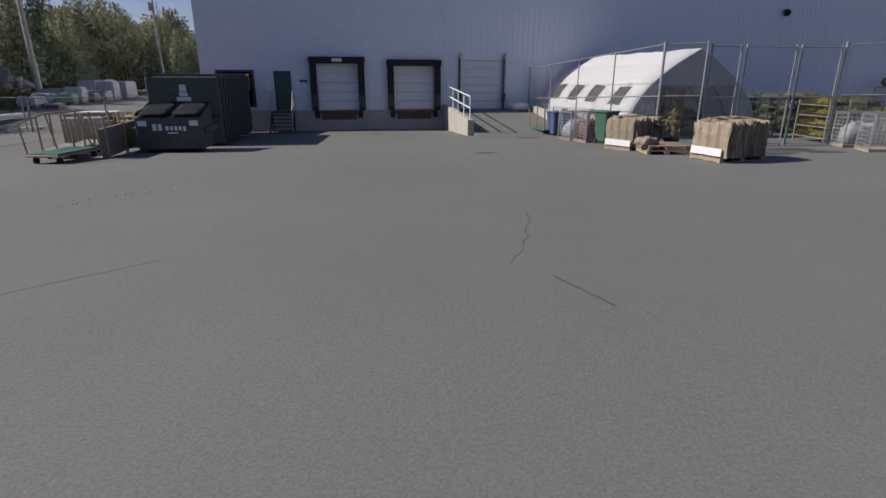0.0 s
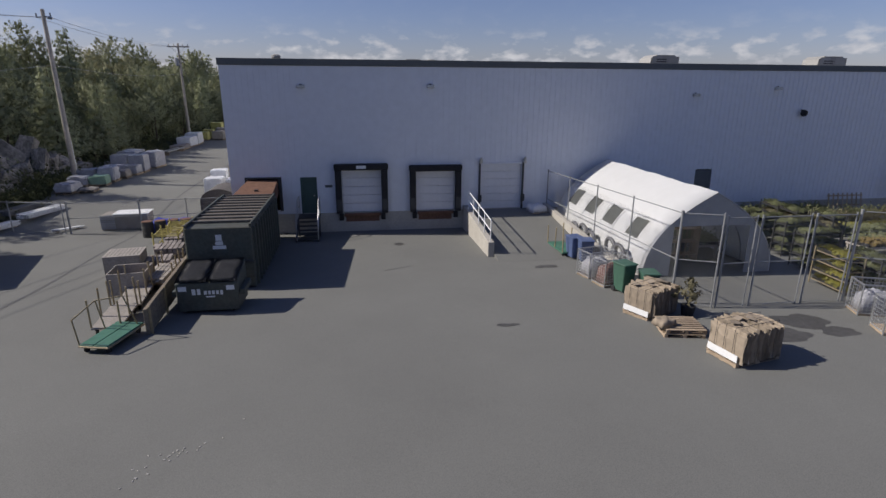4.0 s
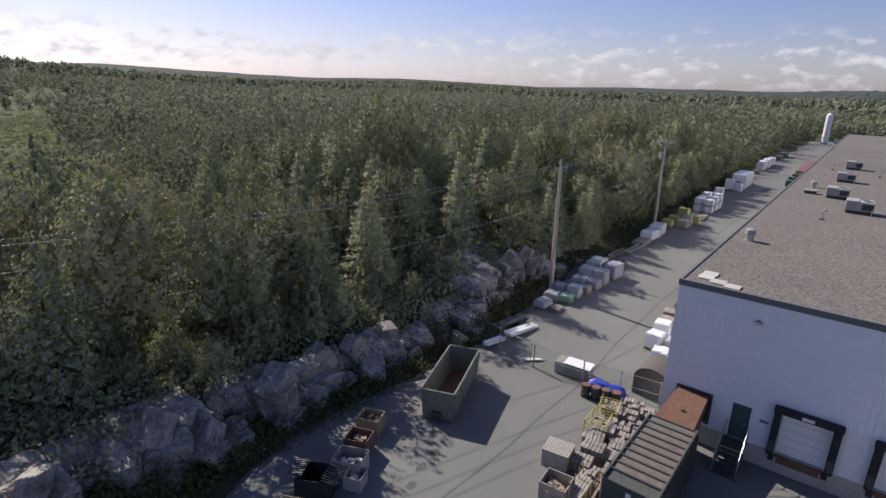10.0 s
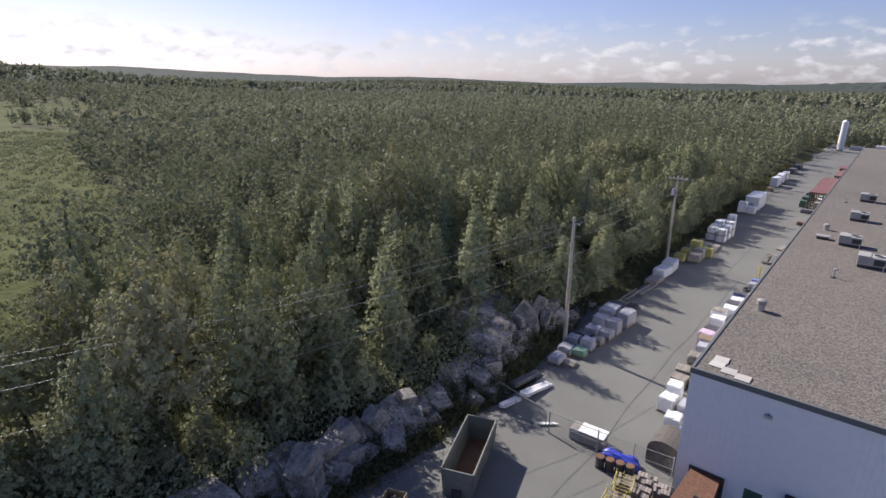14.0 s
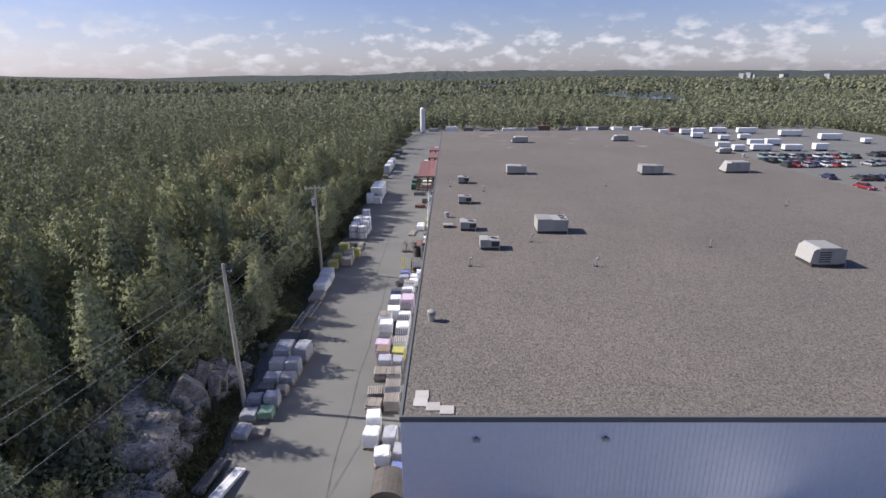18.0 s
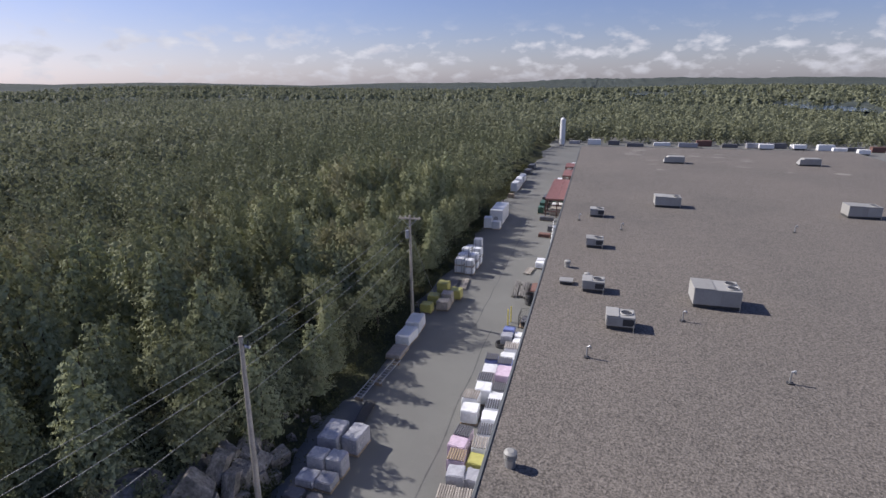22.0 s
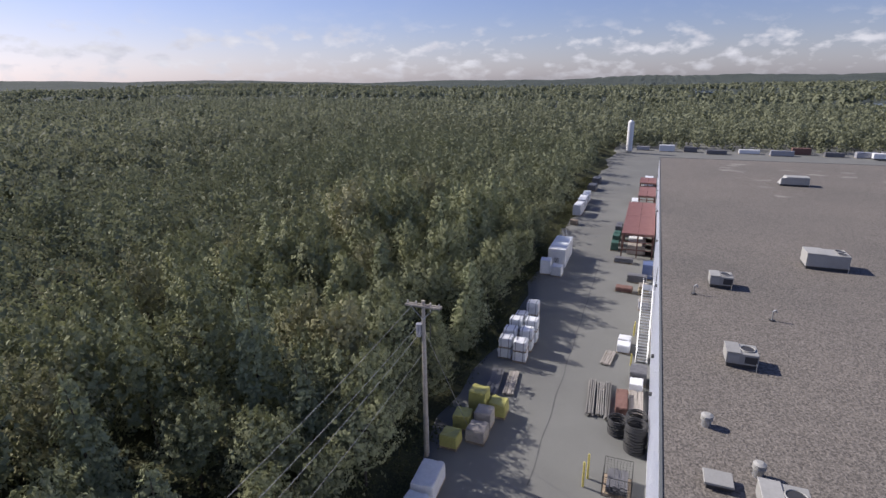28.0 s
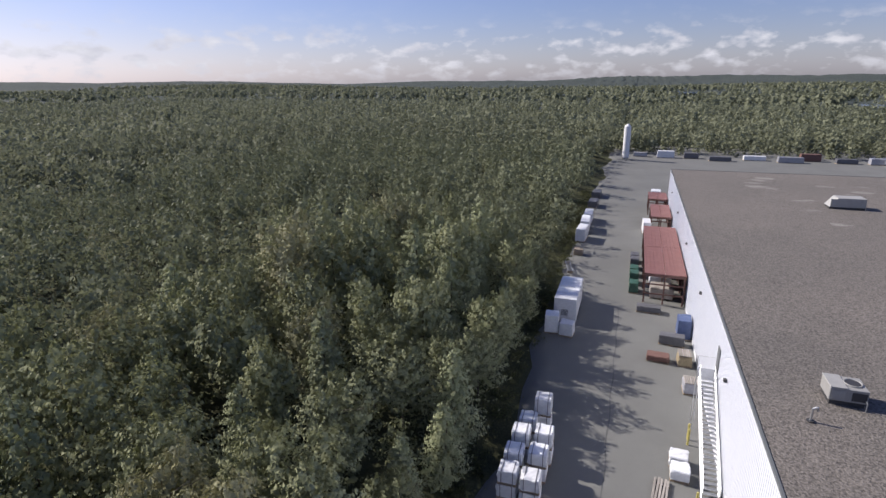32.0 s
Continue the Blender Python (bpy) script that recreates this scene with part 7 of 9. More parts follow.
def yard_marks():
    """Seams, cracks, tar lines and stains lying on the asphalt."""
    dark = surface("tar_seal", (0.10, 0.10, 0.10), 0.75, var=0.3, grain=12, stain=1.5)
    wet = surface("oil_stain", (0.08, 0.078, 0.075), 0.6, var=0.3, grain=8, stain=1.5)
    rng = random.Random(4)
    def strip(name, pts, w, label, material):
        bm = bmesh.new()
        rows = []
        for i, (x, y) in enumerate(pts):
            d = (Vector(pts[min(i + 1, len(pts) - 1)]) - Vector(pts[max(i - 1, 0)])).normalized()
            n = Vector((-d.y, d.x)) * w * rng.uniform(0.6, 1.3)
            rows.append([bm.verts.new((x + s * n.x, y + s * n.y, gz(x + s * n.x, y + s * n.y) + 0.006)) for s in (-1, 1)])
        for a, b in zip(rows, rows[1:]):
            bm.faces.new((a[0], a[1], b[1], b[0]))
        bmesh.ops.recalc_face_normals(bm, faces=bm.faces)
        tagged(part(name, bm, material), label, "crack", kind="structure")
    strip("seam", [(-12.65 + 0.08 * math.sin(y * 0.6), y) for y in np.arange(5, 75, 0.5)], 0.06, "long dark paving seam along the lane", dark)
    strip("seam", [(-14.5 + 0.06 * math.sin(y), y) for y in np.arange(75, 125, 0.5)], 0.05, "long dark paving seam along the lane", dark)
    strip("crack", [(2.95 - 0.011 * i * i * 0.35 - 0.04 * i + 0.06 * rng.uniform(-1, 1), 9.2 - i * 0.21) for i in range(13)], 0.003, "thin crack in the asphalt", dark)
    strip("crack", [(2.3 + i * 0.035 + 0.015 * rng.uniform(-1, 1), 6.2 - i * 0.11) for i in range(9)], 0.016, "short tarred crack in the asphalt", dark)
    strip("crack", [(-3.6 + i * 0.13, 6.5 + i * 0.09 + 0.02 * rng.uniform(-1, 1)) for i in range(12)], 0.004, "thin crack in the asphalt", dark)
    strip("crack", [(0.6 + i * 0.2, 23.6 + i * 0.09) for i in range(7)], 0.02, "short tarred crack in the asphalt", dark)
    for k in range(26):
        ob = part("litter", bx(-0.022, 0.022, -0.01, 0.01, 0, 0.008, bevel=0.002), PALECONCRETE)
        lx = -4.3 + rng.gauss(0, 0.55)
        ly = 11.4 + (lx + 4.3) * 0.75 + rng.gauss(0, 0.2)
        ob.matrix_basis = pose(lx, ly, gz(lx, ly) + 0.004, 0, 0, rng.uniform(0, 180))
        tagged(ob, "small pale scrap lying on the asphalt", "litter", "pale scraps")
    def blot(x, y, r, sx=1.0):
        bm = bmesh.new()
        c = bm.verts.new((x, y, gz(x, y) + 0.007))
        ring = []
        for k in range(22):
            a = 2 * math.pi * k / 22
            q = r * (0.75 + 0.35 * noise.noise(Vector((math.cos(a) * 1.3 + x, math.sin(a) * 1.3 + y, 3))))
            px, py = x + q * sx * math.cos(a), y + q * math.sin(a)
            ring.append(bm.verts.new((px, py, gz(px, py) + 0.007)))
        for k in range(22):
            bm.faces.new((c, ring[k], ring[(k + 1) % 22]))
        bmesh.ops.recalc_face_normals(bm, faces=bm.faces)
        tagged(part("stain", bm, wet), "dark damp stain on the asphalt", "stain", kind="structure")
    for b in ((1.55, 28.3, 0.35), (4.2, 16.95, 0.16, 3.0), (12.3, 15.0, 0.7, 1.5), (13.7, 15.9, 0.8, 1.4), (14.2, 14.9, 0.5, 1.6), (7.6, 23.2, 0.3, 2.4), (-17.2, 11.0, 0.8, 1.5), (-14.9, 19.5, 0.55, 0.5), (-15.2, 20.9, 0.45, 0.6), (-14.4, 18.2, 0.4, 0.7)):
        blot(*b)


yard_marks()

# ---- goods along the lane ----
def rumpled(bm, w, d, h, rng, z0=0.14, amp=0.016, cuts=4):
    vs = box(bm, -w / 2, w / 2, -d / 2, d / 2, z0, z0 + h)
    bmesh.ops.subdivide_edges(bm, edges=bm.edges[:], cuts=cuts, use_grid_fill=True)
    for v in bm.verts:
        k = (v.co.z - z0) / h
        v.co.x *= 1 - 0.025 * k * k
        v.co.y *= 1 - 0.025 * k * k
        if k > 0.9:
            v.co.z += 0.05 * noise.noise(Vector((v.co.x * 2, v.co.y * 2, w * 9 + h * 31)))
        v.co += Vector((rng.uniform(-amp, amp), rng.uniform(-amp, amp), rng.uniform(-amp, amp) if v.co.z > z0 + 0.05 else 0))
    bmesh.ops.bevel(bm, geom=[e for e in bm.edges if e.calc_face_angle(0) > 1.0], offset=0.05, segments=2, affect="EDGES")


def load(x, y, w, d, h, material, label, rz=0, z=0.0, slats=None, band=False, name="pallet_load", rows=1):
    """A wrapped load on a pallet, now and then with loose boards or a second wrap on top."""
    rng = random.Random(int(x * 131 + y * 17 + z * 7))
    t = thing(name, label, "pallet load", pose(x, y, gz(x, y) + z, 0, 0, rz), "pallet loads along the lane")
    pallet(t, Matrix.Diagonal((w / 1.2, d / 1.0, 1, 1)))
    for r in range(rows):
        bm = bmesh.new()
        rumpled(bm, w, d / rows - (0.02 if rows > 1 else 0), h, rng)
        ob = part("wrapped_load", bm, material, t, smooth=False)
        ob.matrix_basis = pose(0, -d / 2 + d / rows * (r + 0.5), 0, 0, 0, 0)
    top = 0.14 + h + 0.03
    if slats:
        me = None
        for i in range(7):
            m = pose(-w / 2 + w * (i + 0.5) / 7, 0, top)
            if me is None:
                me = part("top_slat", bx(-w / 22, w / 22, -d / 2 + 0.02, d / 2 - 0.02, 0, 0.09, bevel=0.008), slats, t)
                me.matrix_basis = m
            else:
                shared("top_slat", me, t, m)
    if band:
        for s in (-0.3, 0.3):
            part("band", bx(s * w - 0.02, s * w + 0.02, -d / 2 - 0.035, d / 2 + 0.035, 0.16, top + 0.01), DARKGREYWRAP, t)
    return t


GW = "grey stretch-wrapped pallet load beside the woods"
for x, y, w, d, h, mm, lb in (
        (-20.0, 40.0, 1.1, 1.3, 0.75, WRAPG, GW), (-18.9, 40.3, 1.0, 1.0, 0.12, GREYWOOD, "low flat pallet beside the woods"), (-20.1, 41.9, 1.2, 1.1, 0.8, WRAPG, GW),
        (-18.9, 42.2, 1.1, 1.0, 0.6, GREENWRAP, "pale green wrapped pallet load beside the woods"), (-20.2, 43.5, 1.2, 1.1, 1.1, WRAPG, GW), (-18.9, 43.7, 1.1, 1.1, 1.3, WRAPG, GW),
        (-20.0, 45.4, 1.2, 1.0, 0.5, DARKGREYWRAP, "dark slatted bundle on a pallet"), (-18.6, 45.3, 0.9, 0.9, 0.5, GREYWOOD, "low wooden bundle on a pallet"),
        (-19.9, 47.0, 1.3, 1.2, 0.85, WRAPG, GW), (-18.6, 47.1, 1.2, 1.2, 0.85, WRAPG, GW), (-19.8, 48.4, 1.3, 1.2, 1.75, WRAPG, "tall grey stretch-wrapped pallet load beside the woods"), (-18.5, 48.5, 1.2, 1.2, 1.75, WRAPG, "tall grey stretch-wrapped pallet load beside the woods"),
        (-20.0, 51.0, 1.5, 2.4, 1.8, WRAPG, "tall grey stretch-wrapped pallet load beside the woods"), (-18.4, 51.3, 1.3, 2.0, 1.7, WRAPG, "tall grey stretch-wrapped pallet load beside the woods"),
        (-20.4, 66.5, 1.5, 2.4, 0.35, GREYWOOD, "low wooden platform with a white edge"), (-20.4, 69.4, 1.5, 2.6, 1.0, WRAPW, "long white wrapped lumber pack beside the woods"), (-20.4, 72.2, 1.5, 2.6, 1.25, WRAPW, "long white wrapped lumber pack beside the woods"),
        (-20.6, 77.0, 1.3, 1.3, 0.95, WRAPY, "yellow wrapped cube of goods beside the woods"), (-20.5, 79.4, 1.3, 1.3, 1.1, WRAPY, "yellow wrapped cube of goods beside the woods"), (-19.0, 78.3, 1.4, 1.4, 1.0, GREYWOOD, "brown wrapped cube of goods beside the woods"),
        (-19.0, 80.1, 1.3, 1.3, 1.3, GREYWOOD, "brown wrapped cube of goods beside the woods"), (-19.9, 81.7, 1.4, 1.3, 1.9, WRAPY, "yellow wrapped cube of goods beside the woods"), (-18.4, 81.9, 1.4, 1.3, 1.1, WRAPY, "yellow wrapped cube of goods beside the woods"),
        (-21.0, 115.6, 1.4, 1.5, 1.9, WRAPW, "white wrapped stack of goods beside the woods"), (-19.4, 115.3, 1.4, 1.4, 1.3, WRAPW, "white wrapped stack of goods beside the woods"),
        (-21.3, 151.5, 1.5, 4.0, 2.0, WRAPW, "white wrapped stack of goods beside the woods"), (-21.3, 157.5, 1.5, 5.0, 2.0, WRAPW, "white wrapped stack of goods beside the woods"), (-21.3, 164.0, 1.5, 5.0, 1.7, WRAPW, "white wrapped stack of goods beside the woods"),
        (-21.0, 143.0, 1.3, 1.3, 0.8, CARD, "brown boxed goods on a pallet"), (-21.4, 177.0, 1.8, 4.0, 1.2, DARKGREYWRAP, "dark bundled goods beside the woods"), (-21.4, 187.0, 1.8, 4.0, 1.2, DARKGREYWRAP, "dark bundled goods beside the woods")):
    load(x, y + (1.25 if y < 53 else 0.0), w, d, h * (0.74 if y < 53 and h > 0.6 else 1.0), mm, lb, rz=((x * 7 + y * 3) % 5) * 2 - 5)
for i, (x, y, hh) in enumerate(((-20.2, 91.2, 1.9), (-18.75, 91.0, 1.9), (-20.2, 93.0, 2.0), (-18.7, 93.4, 2.0), (-20.1, 94.8, 2.3), (-18.6, 95.2, 2.3), (-20.0, 96.8, 2.0), (-19.2, 98.6, 2.7))):
    load(x, y, 1.25, 1.3, hh / 2, WRAPW, "white wrapped pallet of bagged goods stacked two high", 0, 0, None, True)
    load(x + 0.02, y - 0.03, 1.22, 1.26, hh / 2 - 0.1, WRAPW, "white wrapped pallet of bagged goods on another pallet", 1.5, hh / 2 + 0.17, None, True)


def white_container():
    t = thing("storage_container", "long white wrapped storage stack with dark seams", "container", pose(-20.0, 121.8, gz(-20, 122)))
    for i in range(4):
        bm = bmesh.new()
        box(bm, -1.2, 1.2, -3.6 + i * 1.8, -3.6 + i * 1.8 + 1.77, 0.1, 2.75, 0.05)
        part("section", bm, WRAPW, t)
    for i in range(2):
        part("skid", bx(-0.9 + i * 1.6, -0.7 + i * 1.6, -3.5, 3.5, 0, 0.099), WOOD, t)
    for i in range(5):
        part("stencil", bx(-0.35 + i * 0.14, -0.27 + i * 0.14, -3.617, -3.602, 0.8, 1.5), DARKGREYWRAP, t)


white_container()
lumber(-19.9, 86.2, 6, 6, 4.2, 0.16, "bundle of dark grey beams beside the woods", DARKGREYWRAP, layers=3)
lumber(-18.5, 86.6, 4, 5, 3.8, 0.16, "bundle of grey beams beside the woods", GREYWOOD, layers=2)
lumber(-19.4, 56.0, 5, 6, 4.0, 0.12, "bundle of dark steel trusses beside the woods", DARKSTEEL, layers=3)


def ladder_frame(x, y, rz, L):
    t = thing("ladder_rack", "long pale steel ladder frame lying beside the woods", "ladder", pose(x, y, gz(x, y), 0, 0, rz), "ladder frames")
    for s in (-0.3, 0.3):
        part("rail", bx(s - 0.03, s + 0.03, -L / 2, L / 2, 0.35, 0.45), STEEL, t)
    for i in range(int(L / 0.45)):
        part("rung", bx(-0.27, 0.27, -L / 2 + 0.2 + i * 0.45, -L / 2 + 0.25 + i * 0.45, 0.38, 0.42), STEEL, t)
    for y_ in (-L / 2 + 0.3, L / 2 - 0.3):
        part("trestle", bx(-0.35, 0.35, y_ - 0.05, y_ + 0.05, 0, 0.349), WOOD, t)


ladder_frame(-19.9, 62.6, -4, 4.4)
ladder_frame(-20.6, 59.8, -3, 4.0)
ladder_frame(-21.6, 136.0, 12, 4.5)

WW = "white wrapped pallet load against the building"
for x, y, w, d, h, mm, sl, lb in (
        (-8.0, 36.9, 1.1, 1.2, 1.3, WRAPB, None, "blue plastic-wrapped load against the building"), (-7.95, 38.5, 1.1, 1.2, 1.5, WRAPG, None, "clear wrapped load against the building"),
        (-9.35, 38.9, 1.1, 1.2, 0.9, WRAPW, None, WW), (-9.35, 40.6, 1.15, 1.2, 1.15, WRAPW, None, WW), (-9.4, 42.2, 1.1, 1.2, 1.35, WRAPW, None, WW), (-8.0, 40.6, 1.0, 1.5, 1.1, WRAPG, None, "grey wrapped load against the building"),
        (-9.75, 44.6, 1.25, 1.2, 0.55, GREYWOOD, GREYWOOD, "low stack of grey pallets against the building"), (-8.35, 44.9, 1.25, 1.3, 0.8, GREYWOOD, GREYWOOD, "stack of grey pallets against the building"), (-9.85, 46.2, 1.25, 1.2, 0.6, DARKGREYWRAP, GREYWOOD, "slatted stack of dark goods against the building"),
        (-8.4, 46.7, 1.25, 1.2, 1.0, WRAPG, GREYWOOD, "slatted stack of goods against the building"), (-8.6, 49.2, 1.25, 1.3, 0.7, GREYWOOD, GREYWOOD, "stack of grey pallets against the building"), (-9.8, 49.3, 1.1, 1.3, 0.6, GREYWOOD, GREYWOOD, "low stack of grey pallets by the lane"),
        (-9.55, 50.9, 1.2, 1.2, 1.1, WRAPG, None, "clear wrapped load with dark goods"), (-8.45, 51.0, 1.0, 1.2, 1.0, WRAPG, None, "clear wrapped load with dark goods"), (-8.5, 52.5, 1.2, 1.2, 1.05, WRAPY, None, "yellow wrapped load against the building"),
        (-9.85, 52.4, 1.25, 1.2, 1.05, WRAPP, WOOD, "pale pink wrapped load with slats on top"), (-10.1, 53.7, 1.3, 1.2, 1.2, WRAPP, None, "pink and white wrapped load by the lane"), (-8.5, 53.9, 1.25, 1.3, 1.25, WRAPW, GREYWOOD, WW),
        (-10.05, 55.1, 1.25, 1.3, 1.05, WRAPP, DARKGREYWRAP, "pale pink wrapped load with dark slats by the lane"), (-8.45, 55.5, 1.25, 1.3, 1.25, WRAPW, DARKGREYWRAP, WW),
        (-8.5, 57.3, 1.3, 1.35, 1.3, WRAPW, None, WW), (-10.25, 58.2, 1.35, 1.35, 1.1, WRAPW, None, WW), (-8.5, 58.75, 1.3, 1.3, 1.3, WRAPW, DARKGREYWRAP, WW), (-10.5, 59.65, 1.3, 1.3, 1.25, WRAPW, GREYWOOD, WW),
        (-8.5, 60.15, 1.3, 1.25, 1.2, WRAPW, None, WW), (-9.75, 61.05, 1.35, 1.35, 1.4, WRAPW, None, WW), (-8.45, 61.55, 1.25, 1.35, 1.2, WRAPG, DARKGREYWRAP, "grey load with dark slats against the building"), (-9.9, 62.5, 1.3, 1.35, 1.35, WRAPW, DARKGREYWRAP, WW),
        (-8.4, 63.4, 1.4, 1.9, 1.75, WRAPP, None, "tall pale pink wrapped load against the building"), (-9.85, 64.3, 1.25, 1.6, 1.25, WRAPW, None, WW), (-8.75, 65.8, 1.3, 1.3, 1.3, WRAPB, DARKGREYWRAP, "blue wrapped load with dark slats against the building"),
        (-10.05, 66.4, 1.2, 1.3, 1.2, WRAPB, DARKGREYWRAP, "blue wrapped load with dark slats by the lane"), (-8.75, 67.4, 1.3, 1.4, 1.05, WRAPW, None, WW), (-8.65, 69.05, 1.35, 1.4, 1.2, WRAPW, GREYWOOD, WW),
        (-8.3, 71.2, 1.1, 1.2, 0.75, WRAPW, None, WW), (-9.55, 71.95, 1.2, 1.1, 0.95, WRAPG, None, "grey wrapped load by the lane"), (-9.5, 73.15, 1.15, 1.1, 1.1, WRAPB, None, "blue and white wrapped load by the lane"), (-7.45, 73.5, 1.2, 1.3, 1.05, WRAPW, None, WW), (-8.35, 72.6, 1.0, 1.0, 0.8, WRAPW, None, WW),
        (-8.2, 91.3, 1.4, 1.7, 1.15, DARKGREYWRAP, None, "dark covered rack against the building"), (-8.3, 89.5, 1.1, 1.3, 0.9, WRAPW, None, WW), (-9.3, 86.6, 0.95, 3.0, 0.75, REDBROWN, None, "red-brown bundle of siding by the lane"),
        (-9.7, 96.6, 1.2, 1.2, 0.75, WRAPW, None, "white bagged goods on a pallet by the stairs"), (-9.7, 98.0, 1.2, 1.2, 0.75, WRAPW, None, "white bagged goods on a pallet by the stairs"),
        (-8.2, 108.2, 1.1, 1.4, 0.9, WRAPG, GREYWOOD, "grey slatted stack against the building"), (-8.0, 119.2, 1.3, 2.0, 2.0, BLUEPLASTIC, None, "pale blue tall bin against the building"), (-9.2, 117.0, 2.4, 1.2, 0.9, DARKGREYWRAP, None, "dark pile of goods by the wall"),
        (-8.3, 113.2, 1.2, 1.6, 0.9, TANSTEEL, GREYWOOD, "tan framed stack by the wall"), (-10.6, 113.0, 2.0, 1.2, 0.5, REDBROWN, None, "dark red-brown equipment by the lane"), (-11.3, 124.6, 2.6, 1.2, 0.6, DARKGREYWRAP, None, "dark machinery in front of the shed"),
        (-11.2, 160.0, 1.3, 3.4, 2.0, WRAPW, None, "white wrapped stack beside the small shed"), (-9.0, 156.0, 2.4, 1.6, 0.8, TANSTEEL, None, "pile of goods by the wall"), (-9.0, 189.0, 2.0, 3.0, 2.0, WRAPW, None, WW)):
    load(x - (0.95 if 39.5 < y < 80 else 0.0), y, w, d, h, mm, lb, rz=((x * 5 + y * 3) % 5) * 2 - 5, slats=sl)


def coil(x, y, r, h, label):
    t = thing("pipe_coil", label, "coil", pose(x, y, gz(x, y)), "coils of pipe")
    n = max(2, int(h / 0.12))
    me = None
    for k in range(n):
        m = pose(0.03 * math.sin(k * 2.3), 0.03 * math.cos(k * 3.1), 0.06 + 0.12 * k, 1.2 * math.sin(k * 1.7), 0, 0)
        if me is None:
            bm = bmesh.new()
            torus(bm, r * 0.95, 0.056, 22, 6)
            me = part("loop", bm, PIPEBLACK, t)
            me.matrix_basis = m
        else:
            shared("loop", me, t, m)


coil(-9.4, 83.0, 0.7, 1.4, "tall coil of black drainage pipe by the lane")
coil(-8.1, 81.4, 0.75, 2.3, "tall coil of black drainage pipe against the building")
coil(-8.1, 83.3, 0.75, 1.9, "tall coil of black drainage pipe against the building")
coil(-10.95, 71.2, 0.6, 0.5, "low coil of black hose by the lane")
coil(-8.35, 70.0, 0.45, 0.3, "coil of pale hose on a pallet")
for x, n, L in ((-11.75, 4, 5.4), (-11.0, 4, 5.0), (-10.4, 3, 5.6)):
    lumber(x, 87.0, 3, n, L, 0.09, "long grey metal bars lying by the lane", GREYBARS, layers=3, spread=0.07)
lumber(-8.2, 87.0, 1, 7, 4.6, 0.14, "long grey planks stacked against the building", GREYWOOD, layers=6)
lumber(-11.0, 94.4, -8, 5, 2.8, 0.14, "grey boards lying by the lane", GREYWOOD, layers=2, spread=0.06)
wire_box(-9.0, 77.0, 0, 1.8, 2.1, 1.5, "large grey wire bin against the building", DARKSTEEL, "wire_bin", None, 0.2)
lumber(-9.0, 77.0, 0, 6, 1.8, 0.2, "dark boards inside a wire bin", DARKGREYWRAP, z=0.1, layers=8)


def bollard(x, y, h=1.2, rail=None):
    t = thing("bollard", "yellow steel bollard by the lane", "bollard", pose(x, y, gz(x, y)), "yellow bollards")
    bm = bmesh.new()
    rod(bm, (0, 0, -0.05), (0, 0, h), 0.08, 10)
    rod(bm, (0, 0, h), (0, 0, h + 0.05), 0.08, 10, 0.03)
    part("post", bm, YELLOW, t)


for p in ((-11.1, 76.3, 1.9), (-10.9, 77.2, 1.9), (-8.9, 100.5, 1.3), (-8.9, 94.0, 1.2), (-8.85, 101.2, 1.3)):
    bollard(*p)


